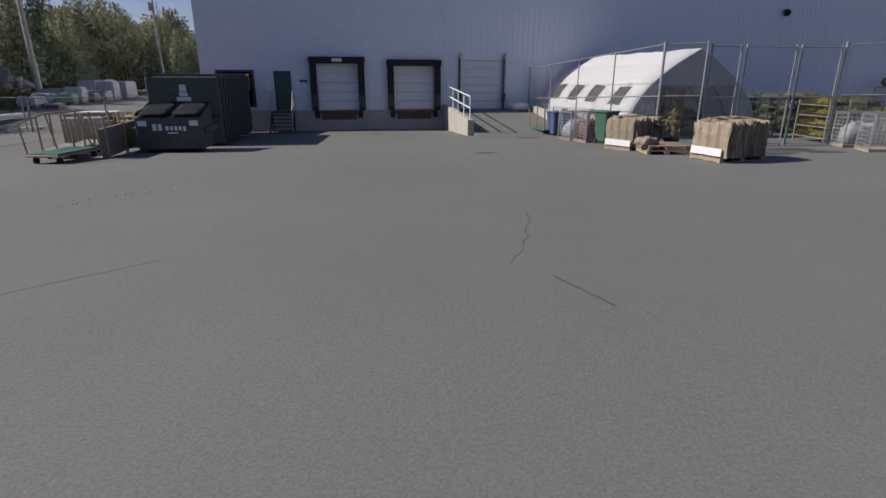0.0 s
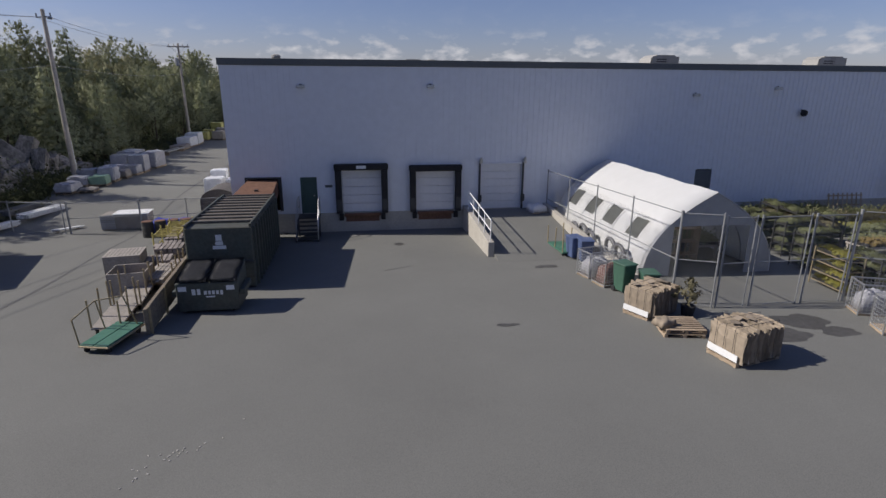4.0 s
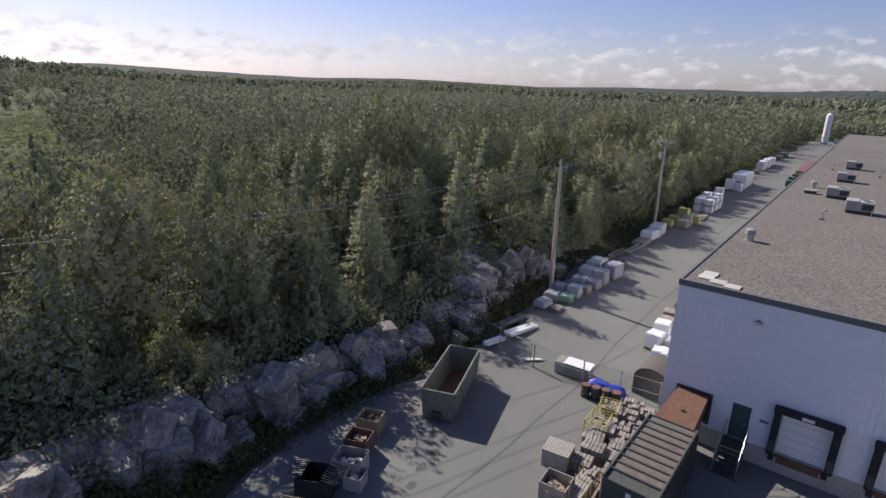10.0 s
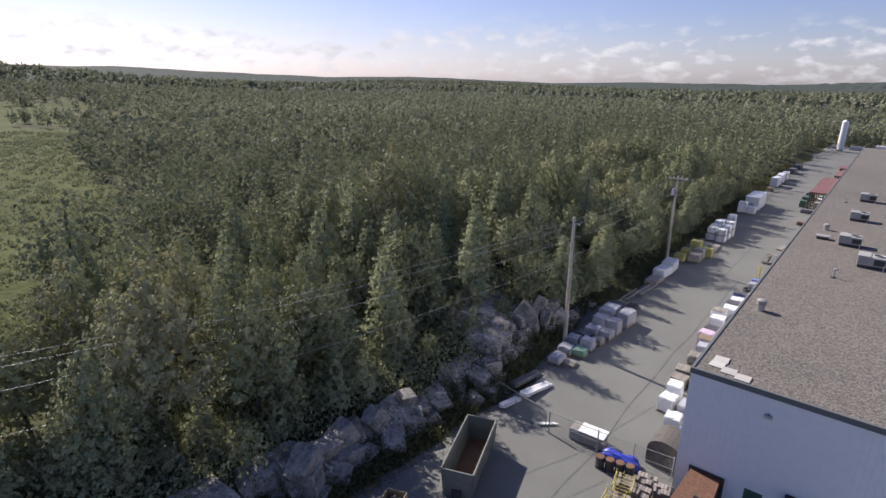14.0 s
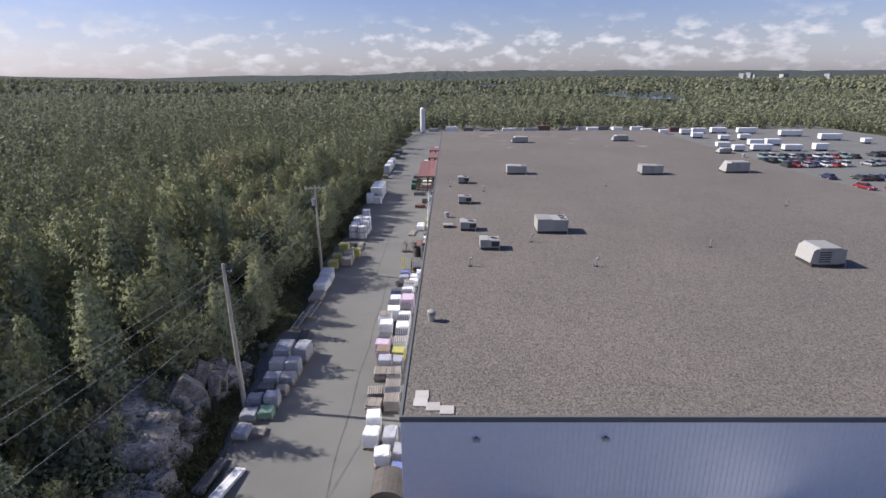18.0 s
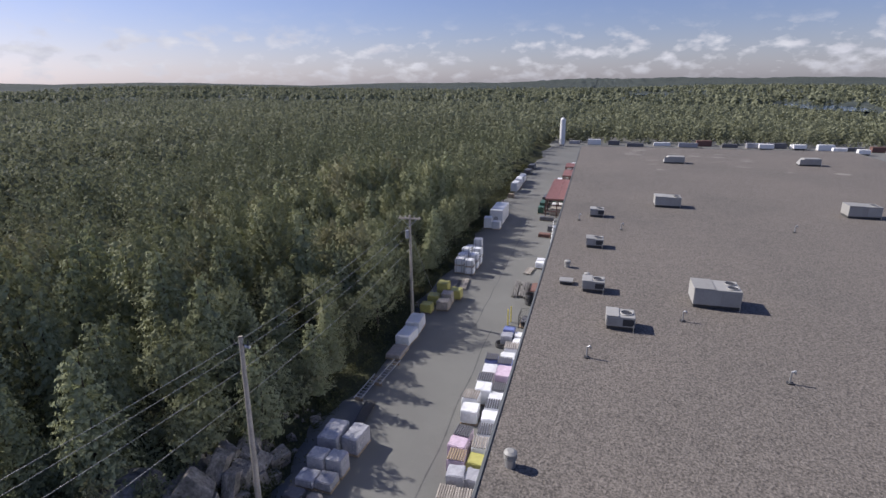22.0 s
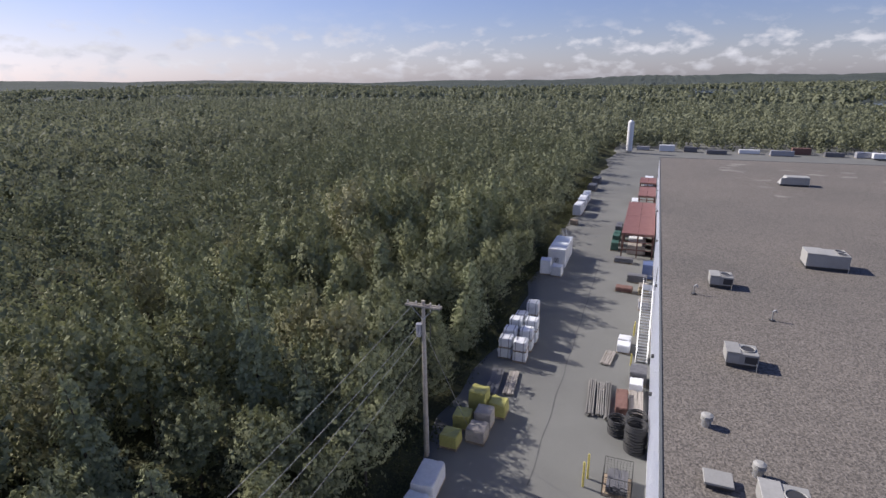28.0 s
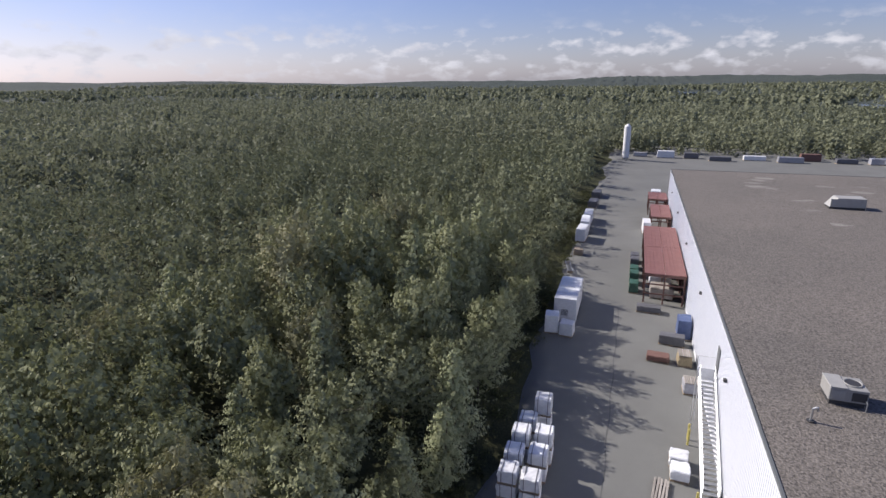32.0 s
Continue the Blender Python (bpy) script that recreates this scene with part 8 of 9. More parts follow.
def fire_stairs():
    t = thing("fire_stairs", "long galvanised steel stair with handrails against the west wall", "stairs", pose(0, 0, 0))
    y0, y1, z0, z1, xa, xb = 94.8, 102.6, gz(-8, 95), 4.9, -8.5, -7.5
    n = 26
    for i in range(n):
        y, z = y0 + (y1 - y0) * i / n, z0 + (z1 - z0) * (i + 1) / n
        part("tread", bx(xa + 0.04, xb - 0.04, y, y + 0.27, z - 0.04, z), STEEL, t)
    for x in (xa, xb):
        part("stringer", rods([((x, y0, z0 + 0.08), (x, y1, z1 - 0.02))], 0.06, 4), STEEL, t)
        part("handrail", rods([((x, y0, z0 + 1.05), (x, y1, z1 + 1.0)), ((x, y0, z0 + 0.55), (x, y1, z1 + 0.5))] + [((x, y0 + (y1 - y0) * k / 6, z0 + (z1 - z0) * k / 6), (x, y0 + (y1 - y0) * k / 6, z0 + (z1 - z0) * k / 6 + 1.03)) for k in range(7)], 0.022, 6), STEEL, t)
    part("landing", bx(xa, BX0 - 0.03, y1, y1 + 1.4, z1 - 0.06, z1), STEEL, t)
    part("landing_rail", rods([((xa, y1, z1), (xa, y1, z1 + 1)), ((xa, y1 + 1.4, z1), (xa, y1 + 1.4, z1 + 1)), ((xa, y1, z1 + 1), (xa, y1 + 1.4, z1 + 1)), ((xa, y1 + 1.4, z1 + 1), (BX0 - 0.03, y1 + 1.4, z1 + 1)), ((xa, y1, z1 + 0.5), (xa, y1 + 1.4, z1 + 0.5))], 0.022, 6), STEEL, t)
    for y in (y1 + 0.1, y1 + 1.3):
        part("leg", rods([((xa + 0.05, y, gz(-8, y)), (xa + 0.05, y, z1 - 0.06))], 0.05, 6), STEEL, t)
    d = thing("upper_door", "grey steel door at the stair landing", "door", pose(BX0 - 0.026, 0, 0))
    part("leaf", bx(-0.05, 0, 103.0, 103.95, 4.92, 7.0, bevel=0.01), FLASHING, d)
    for y, z in ((84.5, 3.2), (88.0, 4.6), (99.6, 6.4), (116, 6.4), (133, 6.4), (150, 6.4), (166, 6.4)):
        w = thing("wall_lamp", "small grey wall lamp on the siding", "lamp", pose(BX0 - 0.025, y, z), "wall lamps")
        part("housing", bx(-0.22, 0, -0.15, 0.15, 0, 0.22, bevel=0.03), DARKSTEEL, w)
        part("lens", bx(-0.2, -0.03, -0.12, 0.12, -0.03, -0.001), SIGNWHITE, w)


fire_stairs()


def shed(x0, x1, y0, y1, h, label):
    t = thing("lumber_shed", label, "shed", pose(0, 0, gz(-9, y0)), "red sheds")
    nx = 2
    for j in range(2):
        for i in range(nx):
            a, b = y0 + (y1 - y0) * j / 2, y0 + (y1 - y0) * (j + 1) / 2
            bm = bmesh.new()
            c, d = x0 + (x1 - x0) * i / nx, x0 + (x1 - x0) * (i + 1) / nx
            box(bm, c + 0.02, d - 0.02, a + 0.03, b - 0.03, h, h + 0.12)
            k = c + 0.2
            panel = part("roof_panel", bm, REDROOF, t)
            while k < d:
                part("rib", bx(k - 0.025, k + 0.025, a + 0.03, b - 0.03, h + 0.121, h + 0.16), REDROOF, panel)
                k += 0.45
    n = max(2, int((y1 - y0) / 4))
    for k in range(n + 1):
        for x in (x0 + 0.15, (x0 + x1) / 2, x1 - 0.15):
            y = y0 + 0.2 + (y1 - y0 - 0.4) * k / n
            part("post", bx(x - 0.09, x + 0.09, y - 0.09, y + 0.09, 0, h - 0.001), REDBROWN, t)
    part("back_wall", bx(x1 - 0.05, x1, y0 + 0.3, y1 - 0.3, 0.1, h - 0.01), REDBROWN, t)
    for z in (1.2, 2.4):
        part("rack_beam", bx(x0 + 0.1, x1 - 0.1, y0 + 0.05, y0 + 0.15, z, z + 0.15), REDBROWN, t)
    part("fascia", bx(x0, x1, y0 - 0.02, y0 + 0.029, h - 0.25, h + 0.02), REDBROWN, t)


shed(-12.0, -7.4, 127.2, 149.8, 3.7, "long open lumber shed with a red steel roof and timber racks")
shed(-10.7, -7.4, 158.5, 168.5, 3.2, "small open shed with a red steel roof")
shed(-10.9, -7.4, 173.5, 180.5, 3.2, "small open shed with a red steel roof")
for k, (y, mm) in enumerate(((130, GREYWOOD), (134, WRAPW), (138, GREENWRAP), (142, GREYWOOD), (146, WRAPG))):
    load(-9.8, y, 2.6, 2.4, 1.3, mm, "bundled goods stored under a shed roof")
for k in range(5):
    load(-13.0, 130.5 + k * 3.0, 1.1, 1.8, 1.2 + 0.3 * (k % 2), GREENPLASTIC if k < 3 else DARKGREYWRAP, "green framed goods beside the shed")


def silo():
    t = thing("white_silo", "tall slim white cylindrical silo on short legs", "silo", pose(-16.8, 252, 0.0))
    bm = bmesh.new()
    rod(bm, (0, 0, 1.2), (0, 0, 11.2), 1.05, 28)
    rod(bm, (0, 0, 11.2), (0, 0, 11.9), 1.05, 28, 0.35)
    rod(bm, (0, 0, 0.5), (0, 0, 1.2), 0.4, 28, 1.05)
    part("shell", bm, SILOWHITE, t, smooth=False)
    for a in range(4):
        c, s = math.cos(a * math.pi / 2 + 0.7), math.sin(a * math.pi / 2 + 0.7)
        part("leg", rods([((c, s, -0.2), (c * 0.95, s * 0.95, 1.6))], 0.1, 6), DARKSTEEL, t)
    part("ladder", rods([((1.1, -0.2, 0.6), (1.1, -0.2, 11.4)), ((1.1, 0.2, 0.6), (1.1, 0.2, 11.4))] + [((1.1, -0.2, 1 + k * 0.5), (1.1, 0.2, 1 + k * 0.5)) for k in range(21)], 0.025, 5), STEEL, t)


silo()


def back_lot():
    rng = random.Random(12)
    for i in range(15):
        x = -12 + i * 8.5 + rng.uniform(-2, 2)
        mm = rng.choice((DARKGREYWRAP, DARKGREYWRAP, WRAPW, REDBROWN, WRAPG))
        load(x, 262 + rng.uniform(-5, 2), rng.uniform(4, 7), 2.4, rng.uniform(1.2, 2.3), mm, "stack of goods at the back of the lot")


back_lot()

# ---- on the roof ----
RZ = ROOF - 0.06


def rooftop_unit(x0, x1, y0, y1, h, style=0, fans=1, label="pale beige rooftop air-handling unit with a fan grille"):
    w, d = x1 - x0, y1 - y0
    t = thing("rooftop_unit", label, "air conditioner", pose((x0 + x1) / 2, (y0 + y1) / 2, RZ), "rooftop units")
    part("curb", bx(-w / 2 + 0.08, w / 2 - 0.08, -d / 2 + 0.08, d / 2 - 0.08, 0, 0.28), DARKSTEEL, t)
    if style == 2:
        bm = bmesh.new()
        pr = [(-w / 2, 0.281), (w / 2, 0.281), (w / 2 - 0.05, h), (-w / 2 + 0.9 * min(1, h), h)]
        a = [bm.verts.new((p, -d / 2, q)) for p, q in pr]
        b = [bm.verts.new((p, d / 2, q)) for p, q in pr]
        bm.faces.new(a)
        bm.faces.new(b[::-1])
        for i in range(4):
            j = (i + 1) % 4
            bm.faces.new((a[i], b[i], b[j], a[j]))
        bmesh.ops.recalc_face_normals(bm, faces=bm.faces)
        bmesh.ops.bevel(bm, geom=bm.edges[:], offset=0.02, segments=1, affect="EDGES")
        part("cabinet", bm, RTU, t)
    elif style == 1:
        part("cabinet", bx(-w / 2 + 0.5, w / 2 - 0.5, -d / 2, d / 2, 0.281, h, bevel=0.03), RTU, t)
        for s in (-1, 1):
            bm = bmesh.new()
            xa, xb = s * (w / 2 - 0.501), s * (w / 2 + 0.1)
            pr = [(xa, h - 0.04), (s * (w / 2 - 0.05), h - 0.3), (xb, h - 1.45), (xa, h - 1.6)]
            a = [bm.verts.new((p, -d / 2 + 0.1, q)) for p, q in pr]
            b = [bm.verts.new((p, d / 2 - 0.1, q)) for p, q in pr]
            bm.faces.new(a)
            bm.faces.new(b[::-1])
            for i in range(4):
                j = (i + 1) % 4
                bm.faces.new((a[i], b[i], b[j], a[j]))
            bmesh.ops.recalc_face_normals(bm, faces=bm.faces)
            part("hood", bm, RTU, t)
        for i in range(5):
            part("louvre", bx(-w / 2 + 0.55, -w / 2 + 1.6, -d / 2 - 0.03, -d / 2 - 0.002, 0.5 + i * 0.22, 0.6 + i * 0.22), GRILLE, t)
    else:
        part("cabinet", bx(-w / 2, w / 2, -d / 2, d / 2, 0.281, h, bevel=0.03), RTU, t)
        part("step_cabinet", bx(-w / 2 - 0.02, -w / 2 + 0.45 * w, -d / 2 - 0.02, d / 2 + 0.02, h + 0.001, h + 0.06, bevel=0.015), RTU, t)
    part("side_grille", bx(w / 2 - 0.42 * w, w / 2 - 0.06, -d / 2 - 0.015, -d / 2 - 0.001, 0.4, h - 0.15), GRILLE if style == 0 and fans == 1 else RTU, t)
    part("access_panel", bx(-w / 2 + 0.1, -w / 2 + 0.4 * w, -d / 2 - 0.015, -d / 2 - 0.001, 0.4, h - 0.15, bevel=0.004), RTU, t)
    if style == 0:
        for f in range(fans):
            cy = (f - (fans - 1) / 2) * d * 0.45
            bm = bmesh.new()
            r = min(0.42, d * 0.3)
            torus(bm, r, 0.04)
            ring = part("fan_ring", bm, RTU, t)
            ring.matrix_basis = pose(w / 2 - r - 0.15, cy, h + 0.04)
            bm = bmesh.new()
            bmesh.ops.create_cone(bm, cap_ends=True, segments=20, radius1=r - 0.02, radius2=r - 0.02, depth=0.02)
            fan = part("fan", bm, GRILLE, ring)
            fan.matrix_basis = pose(0, 0, -0.015)
    part("gas_pipe", rods([((w / 2 - 0.1, -d / 2 - 0.25, 0.0), (w / 2 - 0.1, -d / 2 - 0.25, 0.5)), ((w / 2 - 0.1, -d / 2 - 0.25, 0.5), (w / 2 - 0.1, -d / 2, 0.5))], 0.025, 6), STEEL, t)
    return t


for a in ((-1.55, 0.45, 59.7, 61.3, 1.05, 0, 1), (-3.45, -1.6, 66.7, 68.2, 1.0, 0, 1), (-3.45, -1.65, 80.0, 81.5, 1.0, 0, 1), (-3.3, -1.5, 94.3, 95.8, 1.05, 0, 1),
          (5.1, 8.55, 65.5, 67.9, 1.6, 0, 2), (5.45, 8.9, 102.4, 104.6, 1.5, 0, 2), (28.3, 31.3, 54.3, 56.8, 1.85, 1, 1), (46.2, 49.4, 53.6, 55.9, 1.9, 1, 1), (28.7, 32.4, 101.2, 103.6, 1.6, 0, 2),
          (43.8, 48.0, 102.6, 105.2, 1.9, 2, 1), (11.2, 15.4, 147.8, 150.0, 1.5, 2, 1), (37.6, 41.6, 149.6, 151.8, 1.5, 2, 1), (53.8, 56.6, 126.2, 128.0, 1.2, 2, 1)):
    rooftop_unit(*a)


def vent(x, y, r, h, label):
    t = thing("roof_vent", label, "vent", pose(x, y, RZ), "roof vents")
    bm = bmesh.new()
    rod(bm, (0, 0, 0), (0, 0, h * 0.55), r * 0.8, 18)
    part("flue", bm, STEEL, t)
    bm = bmesh.new()
    rod(bm, (0, 0, h * 0.551), (0, 0, h * 0.72), r, 18)
    rod(bm, (0, 0, h * 0.75), (0, 0, h * 0.9), r, 18)
    rod(bm, (0, 0, h * 0.9), (0, 0, h), r, 18, r * 0.5)
    part("cap", bm, RTU, t)


vent(-5.95, 43.4, 0.32, 0.85, "round pale metal roof vent near the edge")
vent(-5.0, 73.0, 0.3, 0.7, "round pale metal roof vent near the edge")
vent(-3.1, 69.7, 0.28, 0.75, "round pale metal roof vent beside a unit")
vent(56.4, 121.0, 0.3, 0.8, "round pale metal roof vent near the edge")


def roof_bits():
    b = thing("roof_box", "low flat metal box on the gravel roof", "box", pose(-4.85, 68.5, RZ))
    part("lid", bx(-0.6, 0.6, -0.5, 0.5, 0.25, 0.38, bevel=0.02), RTU, b)
    part("base", bx(-0.5, 0.5, -0.4, 0.4, 0, 0.249), DARKSTEEL, b)
    for x, y in ((-2.75, 55.0), (8.9, 54.8), (4.0, 62.5), (-4.6, 92.2), (20.0, 92.0), (22.0, 60.5), (40.0, 78.0), (0.5, 88.5)):
        g = thing("gooseneck_pipe", "short bent metal vent pipe on the roof", "pipe", pose(x, y, RZ), "roof pipes")
        part("pipe", rods([((0, 0, 0), (0, 0, 0.75)), ((0, 0, 0.75), (0.18, 0, 0.85)), ((0.18, 0, 0.85), (0.22, 0, 0.65))], 0.06, 8), STEEL, g)
        part("flange", rods([((0, 0, 0), (0, 0, 0.08))], 0.2, 10), DARKSTEEL, g)
    pale = surface("bleached_gravel", (0.25, 0.235, 0.21), 0.95, var=0.4, grain=9, stain=0.4, bump=0.4, tint=(0.16, 0.145, 0.13))
    rng = random.Random(12)
    for k in range(22):
        x, y, r = rng.uniform(4, 46), rng.uniform(138, 172), rng.uniform(0.5, 1.3)
        bm = bmesh.new()
        ring = []
        for j in range(18):
            a = 2 * math.pi * j / 18
            q = r * (0.8 + 0.5 * noise.noise(Vector((math.cos(a) * 1.5 + x, math.sin(a) * 1.5 + y, 1))))
            ring.append(bm.verts.new((x + q * 1.7 * math.cos(a), y + q * math.sin(a), RZ + 0.006)))
        bm.faces.new(ring)
        tagged(part("gravel_patch", bm, pale), "pale bleached patch in the roof gravel", "patch", kind="structure")
    base = None
    t = thing("corner_pavers", "pale concrete pavers laid at the roof corner", "pavers", pose(BX0 + 0.1, BY0 + 0.1, RZ + 0.004))
    for i, (x, y) in enumerate(((0.9, 1.2), (1.6, 0.8), (0.95, 1.95), (2.35, 0.5))):
        m = pose(x, y, 0, 0, 0, (i * 7) % 5 - 2)
        if base is None:
            base = part("paver", bx(-0.38, 0.38, -0.38, 0.38, 0, 0.06, bevel=0.01), PALECONCRETE, t)
            base.matrix_basis = m
        else:
            shared("paver", base, t, m)
    for x, z in ((-3.2, 7.45), (3.6, 7.5), (24.3, 7.5), (19.1, 7.1), (40.0, 7.5)):
        w = thing("flood_light", "small grey flood light high on the siding", "lamp", pose(x, BY0 - 0.024, z), "flood lights")
        part("housing", bx(-0.2, 0.2, -0.24, -0.03, 0, 0.16, bevel=0.02), STEEL, w)
        part("bracket", bx(-0.06, 0.06, -0.03, 0, 0.0, 0.2), DARKSTEEL, w)
        part("lens", bx(-0.17, 0.17, -0.22, -0.05, -0.02, -0.001), SIGNWHITE, w)
    c = thing("security_camera", "dark dome camera on the siding", "camera", pose(26.2, BY0 - 0.024, 6.15))
    bm = bmesh.new()
    bmesh.ops.create_uvsphere(bm, u_segments=12, v_segments=8, radius=0.2, matrix=Matrix.Translation((0, -0.22, 0)))
    part("dome", bm, BLACK, c, smooth=True)
    part("arm", bx(-0.05, 0.05, -0.2, 0, 0.1, 0.2), DARKSTEEL, c)


roof_bits()

# ---- car park and distance ----
GLASS = surface("car_glass", (0.03, 0.035, 0.04), 0.08, var=0.05, bump=0)
PAINTS = {"dark grey": (0.05, 0.052, 0.058), "black": (0.018, 0.018, 0.02), "red": (0.36, 0.03, 0.035), "white": (0.7, 0.7, 0.71), "silver": (0.42, 0.43, 0.45), "pale teal": (0.24, 0.36, 0.34), "dark blue": (0.03, 0.045, 0.11)}
HEADLAMP = surface("lamp_lens", (0.75, 0.76, 0.78), 0.15, var=0.05, bump=0)
TAIL = surface("tail_lamp", (0.35, 0.02, 0.02), 0.25, var=0.05, bump=0)


def make_car(color, rgb, suv=False):
    paint = surface("car_paint_" + color.replace(" ", "_"), rgb, 0.3, 0.15, var=0.08, grain=3, stain=1, bump=0, coat=0.6)
    h1, h2 = (0.95, 1.72) if suv else (0.82, 1.43)
    t = thing("parked_car", "%s parked %s" % (color, "sport utility car" if suv else "sedan car"), "car", pose(0, 0, -50), "parked cars")
    def hull(pts, w0, w1, bev=0.06):
        bm = bmesh.new()
        a = [bm.verts.new((-(w0 if z < pts[0][1] + 0.01 or z < h1 else w1), y, z)) for y, z in pts]
        b = [bm.verts.new((-v.co.x, v.co.y, v.co.z)) for v in a]
        bm.faces.new(a)
        bm.faces.new(b[::-1])
        for i in range(len(pts)):
            j = (i + 1) % len(pts)
            bm.faces.new((a[i], b[i], b[j], a[j]))
        bmesh.ops.recalc_face_normals(bm, faces=bm.faces)
        bmesh.ops.bevel(bm, geom=bm.edges[:], offset=bev, segments=2, affect="EDGES")
        return bm
    part("body", hull([(-2.2, 0.28), (2.2, 0.28), (2.25, 0.62), (2.15, h1 - 0.12), (1.1, h1), (-1.7, h1 + 0.03), (-2.2, h1 - 0.05)], 0.88, 0.88), paint, t)
    part("cabin_glass", hull([(1.05, h1 - 0.02), (0.35, h2 - 0.06), (-1.3, h2 - 0.06), (-1.85 if not suv else -2.0, h1)], 0.8, 0.64, 0.04), GLASS, t, "dark tinted windows")
    part("roof", bx(-0.6, 0.6, -1.35, 0.35, h2 - 0.08, h2, bevel=0.03), paint, t)
    wheel = None
    for x in (-0.82, 0.82):
        for y in (-1.35, 1.38):
            bm = bmesh.new()
            rod(bm, (-0.11, 0, 0), (0.11, 0, 0), 0.33, 16)
            w = part("wheel", bm, BLACK, t)
            w.matrix_basis = pose(x, y, 0.33)
            bm = bmesh.new()
            rod(bm, (-0.12, 0, 0), (0.12, 0, 0), 0.2, 12)
            part("rim", bm, STEEL, w)
    for x in (-0.62, 0.62):
        part("headlight", bx(x - 0.2, x + 0.2, 2.12, 2.24, 0.6, 0.74, bevel=0.02), HEADLAMP, t)
        part("tail_light", bx(x - 0.18, x + 0.18, -2.23, -2.12, 0.66, 0.82, bevel=0.02), TAIL, t)
    return t


def park():
    rng = random.Random(6)
    protos = [make_car(c, rgb, s) for i, (c, rgb) in enumerate(PAINTS.items()) for s in ((False, True) if i < 4 else (bool(i % 2),))]
    spots = []
    for i in range(7):
        spots.append((90.5 + i * 2.75, 161.5, 2))
    for i in range(4):
        spots.append((114.5 + i * 2.8, 163, 2))
    for i in range(12):
        spots.append((92.5 + i * 2.75, 176.5, 2))
    for i in range(4):
        spots.append((126 + i * 2.8, 180, 2))
    spots += [(90.5, 143.5, 4), (97.0, 141.5, 0), (99.8, 141.0, 0), (102.6, 140.5, 0), (105.3, 140.2, 0), (90.2, 130.8, 20), (95.2, 127.5, 8), (98.5, 121.5, 3), (101.2, 121.2, 3), (104.0, 121, 3), (87.5, 112.5, 60), (127, 161, 2), (132, 160.5, 2), (118, 143, 85), (122, 141, 85), (139, 184, 2), (142, 184, 2)]
    for i in range(8):
        spots.append((88 + i * 2.8, 168.8, 182))
    for x, y, rz in spots:
        if rng.random() < 0.07:
            continue
        copy_thing(rng.choice(protos), pose(x + rng.uniform(-0.2, 0.2), y + rng.uniform(-0.4, 0.4), gz(x, y), 0, 0, rz + rng.uniform(-2, 2) + (180 if rng.random() < 0.4 else 0)))
    for p in protos:
        for o in [*p.children_recursive, p]:
            bpy.data.objects.remove(o)


park()


def trailer(x, y, L, h, rz, label, mm=None, cab=False):
    mm = mm or SILOWHITE
    t = thing("box_trailer", label, "trailer", pose(x, y, gz(x, y), 0, 0, rz), "white trailers and containers")
    part("box", bx(-L / 2, L / 2, -1.2, 1.2, 0.6, h, bevel=0.04), mm, t)
    part("chassis", bx(-L / 2 + 0.2, L / 2 - 0.2, -0.9, 0.9, 0.35, 0.599), DARKSTEEL, t)
    for a in (-L / 2 + 0.9, -L / 2 + 1.9, L / 2 - 0.9):
        for s in (-1, 1):
            part("wheel", rods([((a, s * 0.8, 0.4), (a, s * 1.1, 0.4))], 0.4, 12), BLACK, t)
    for i in range(int(L)):
        part("panel_seam", bx(-L / 2 + 0.5 + i, -L / 2 + 0.54 + i, -1.215, -1.201, 0.65, h - 0.05), STEEL, t)


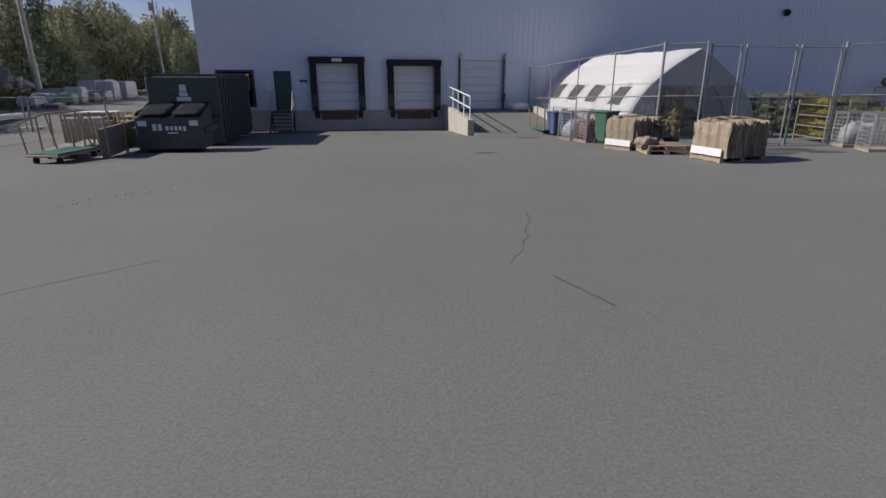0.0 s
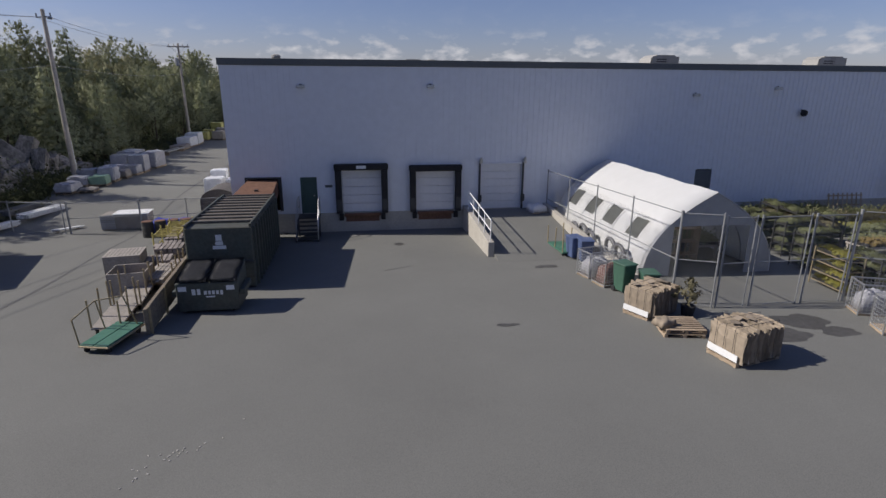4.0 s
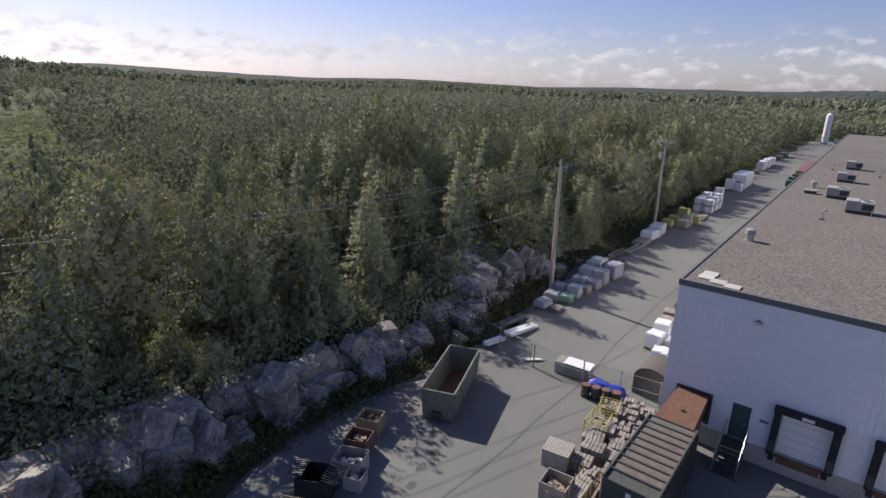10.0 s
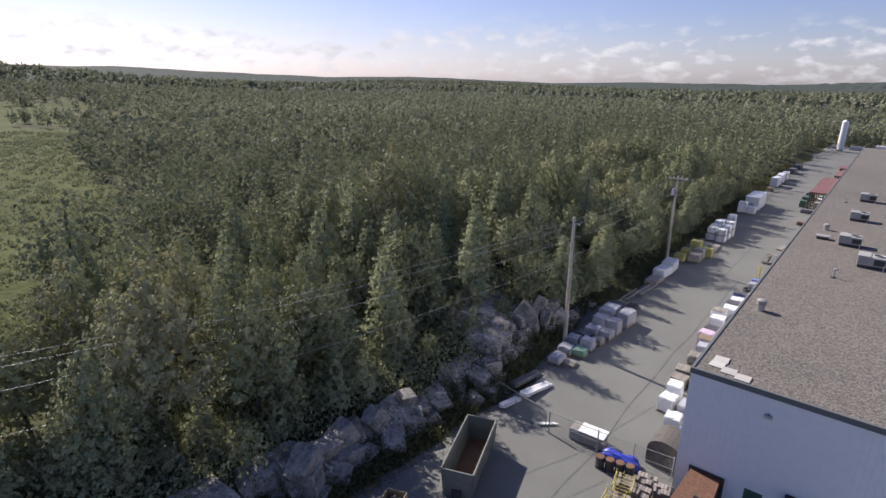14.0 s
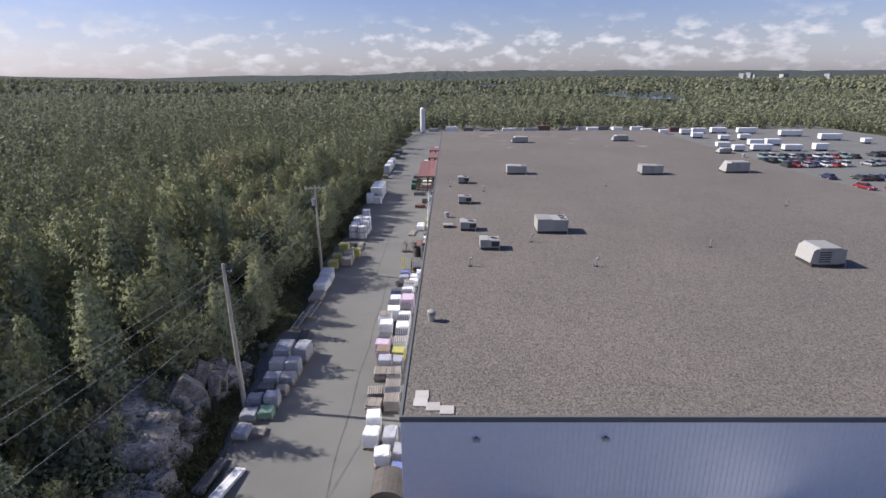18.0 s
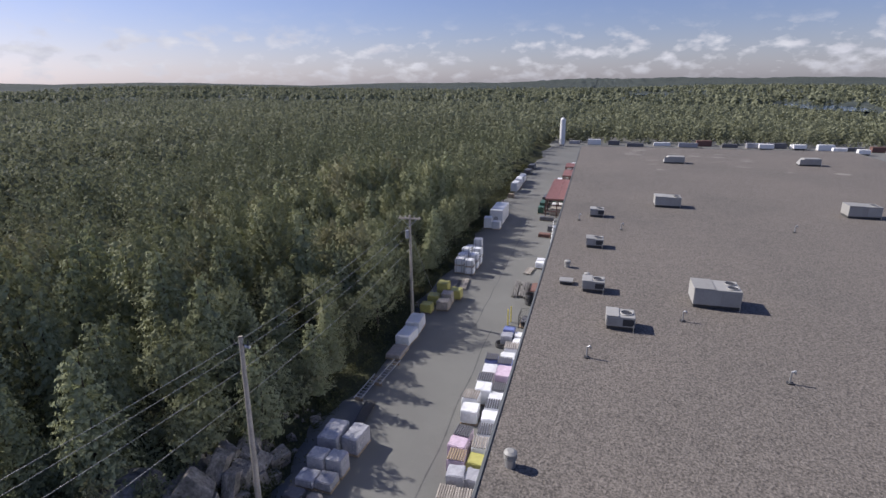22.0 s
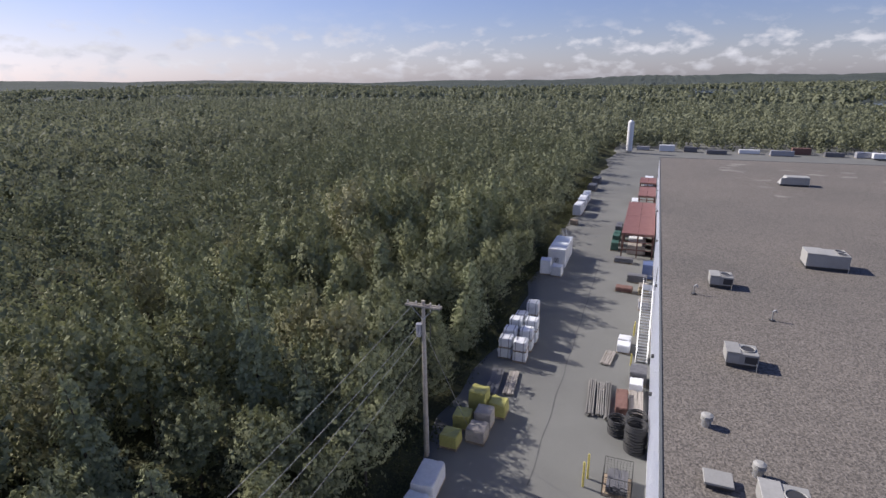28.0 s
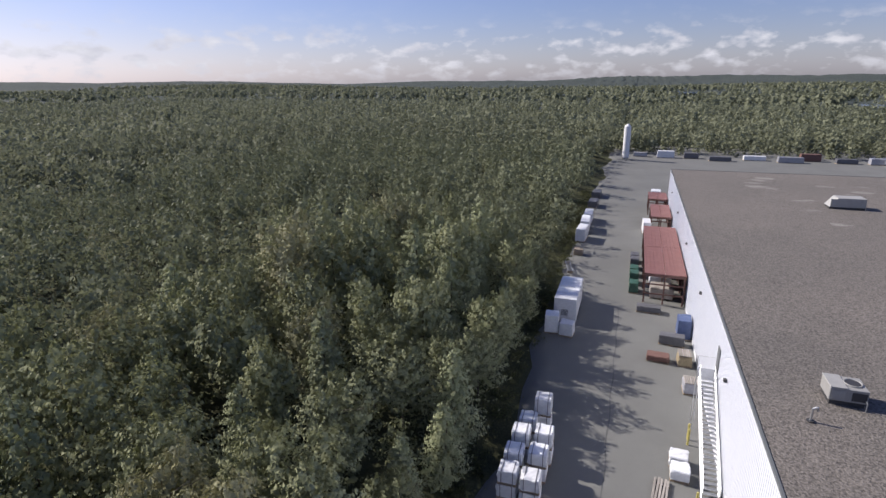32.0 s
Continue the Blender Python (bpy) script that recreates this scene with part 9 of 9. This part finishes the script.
for x, y, L, h in ((93, 193, 5, 2.6), (101, 193.5, 9, 2.7), (111, 193, 8, 2.6), (120.5, 193, 6, 3.0), (92, 202, 6, 2.4), (106, 206.5, 7, 2.8), (113, 208, 7, 2.8), (97, 246, 6, 2.7), (104, 249, 8, 2.8), (113, 250, 9, 2.9), (124, 247.5, 11, 3.0), (136, 236, 12, 3.0), (143, 222, 11, 3.0), (149, 211, 4, 2.4), (112, 226, 6, 2.6), (103, 224, 5, 2.4), (96, 232, 6, 2.6), (88, 247, 5, 2.4), (82, 251, 6, 2.4), (60, 258, 7, 2.6), (72, 260, 6, 2.4)):
    trailer(x, y, L * 0.72, h * 0.85, -4, "white box trailer parked in the lot")
trailer(168, 212, 9, 3.4, 10, "dark green box truck parked at the edge of the lot", BINGREEN)


def far_town():
    rng = random.Random(2)
    for x, y, w, top in ((790, 1560, 9, 20), (804, 1552, 7, 22), (818, 1548, 12, 17), (885, 1526, 20, 17), (966, 1474, 16, 18), (775, 1060, 22, 15)):
        z = float(land(x, y)) + 1
        h = max(6.0, top - z)
        t = thing("distant_building", "pale building far off among the wooded hills", "building", pose(x, y, z, 0, 0, rng.uniform(20, 50)), "distant buildings")
        part("wall", bx(-w / 2, w / 2, -6, 6, -4, h), FARWALL, t)
        part("roof", bx(-w / 2 - 0.5, w / 2 + 0.5, -6.5, 6.5, h + 0.01, h + 0.8), FLASHING, t)
        me = None
        for k in range(int(h / 4)):
            for i in range(int(w / 5)):
                m = pose(-w / 2 + 2.5 + i * 5, -6.05, 2 + k * 4)
                if me is None:
                    me = part("window", bx(-1.4, 1.4, -0.1, 0.0, 0, 1.8), GLASS, t)
                    me.matrix_basis = m
                else:
                    shared("window", me, t, m)


far_town()


def lakes():
    for x, y, rx, ry in LAKES:
        bm = bmesh.new()
        bmesh.ops.create_circle(bm, cap_ends=True, segments=48, radius=1.0, matrix=Matrix.Translation((x, y, lake_level(x, y))) @ Matrix.Diagonal((rx * 1.05, ry * 1.05, 1, 1)))
        tagged(part("lake", bm, LAKE), "blue lake among the wooded hills", "water", kind="structure")


lakes()
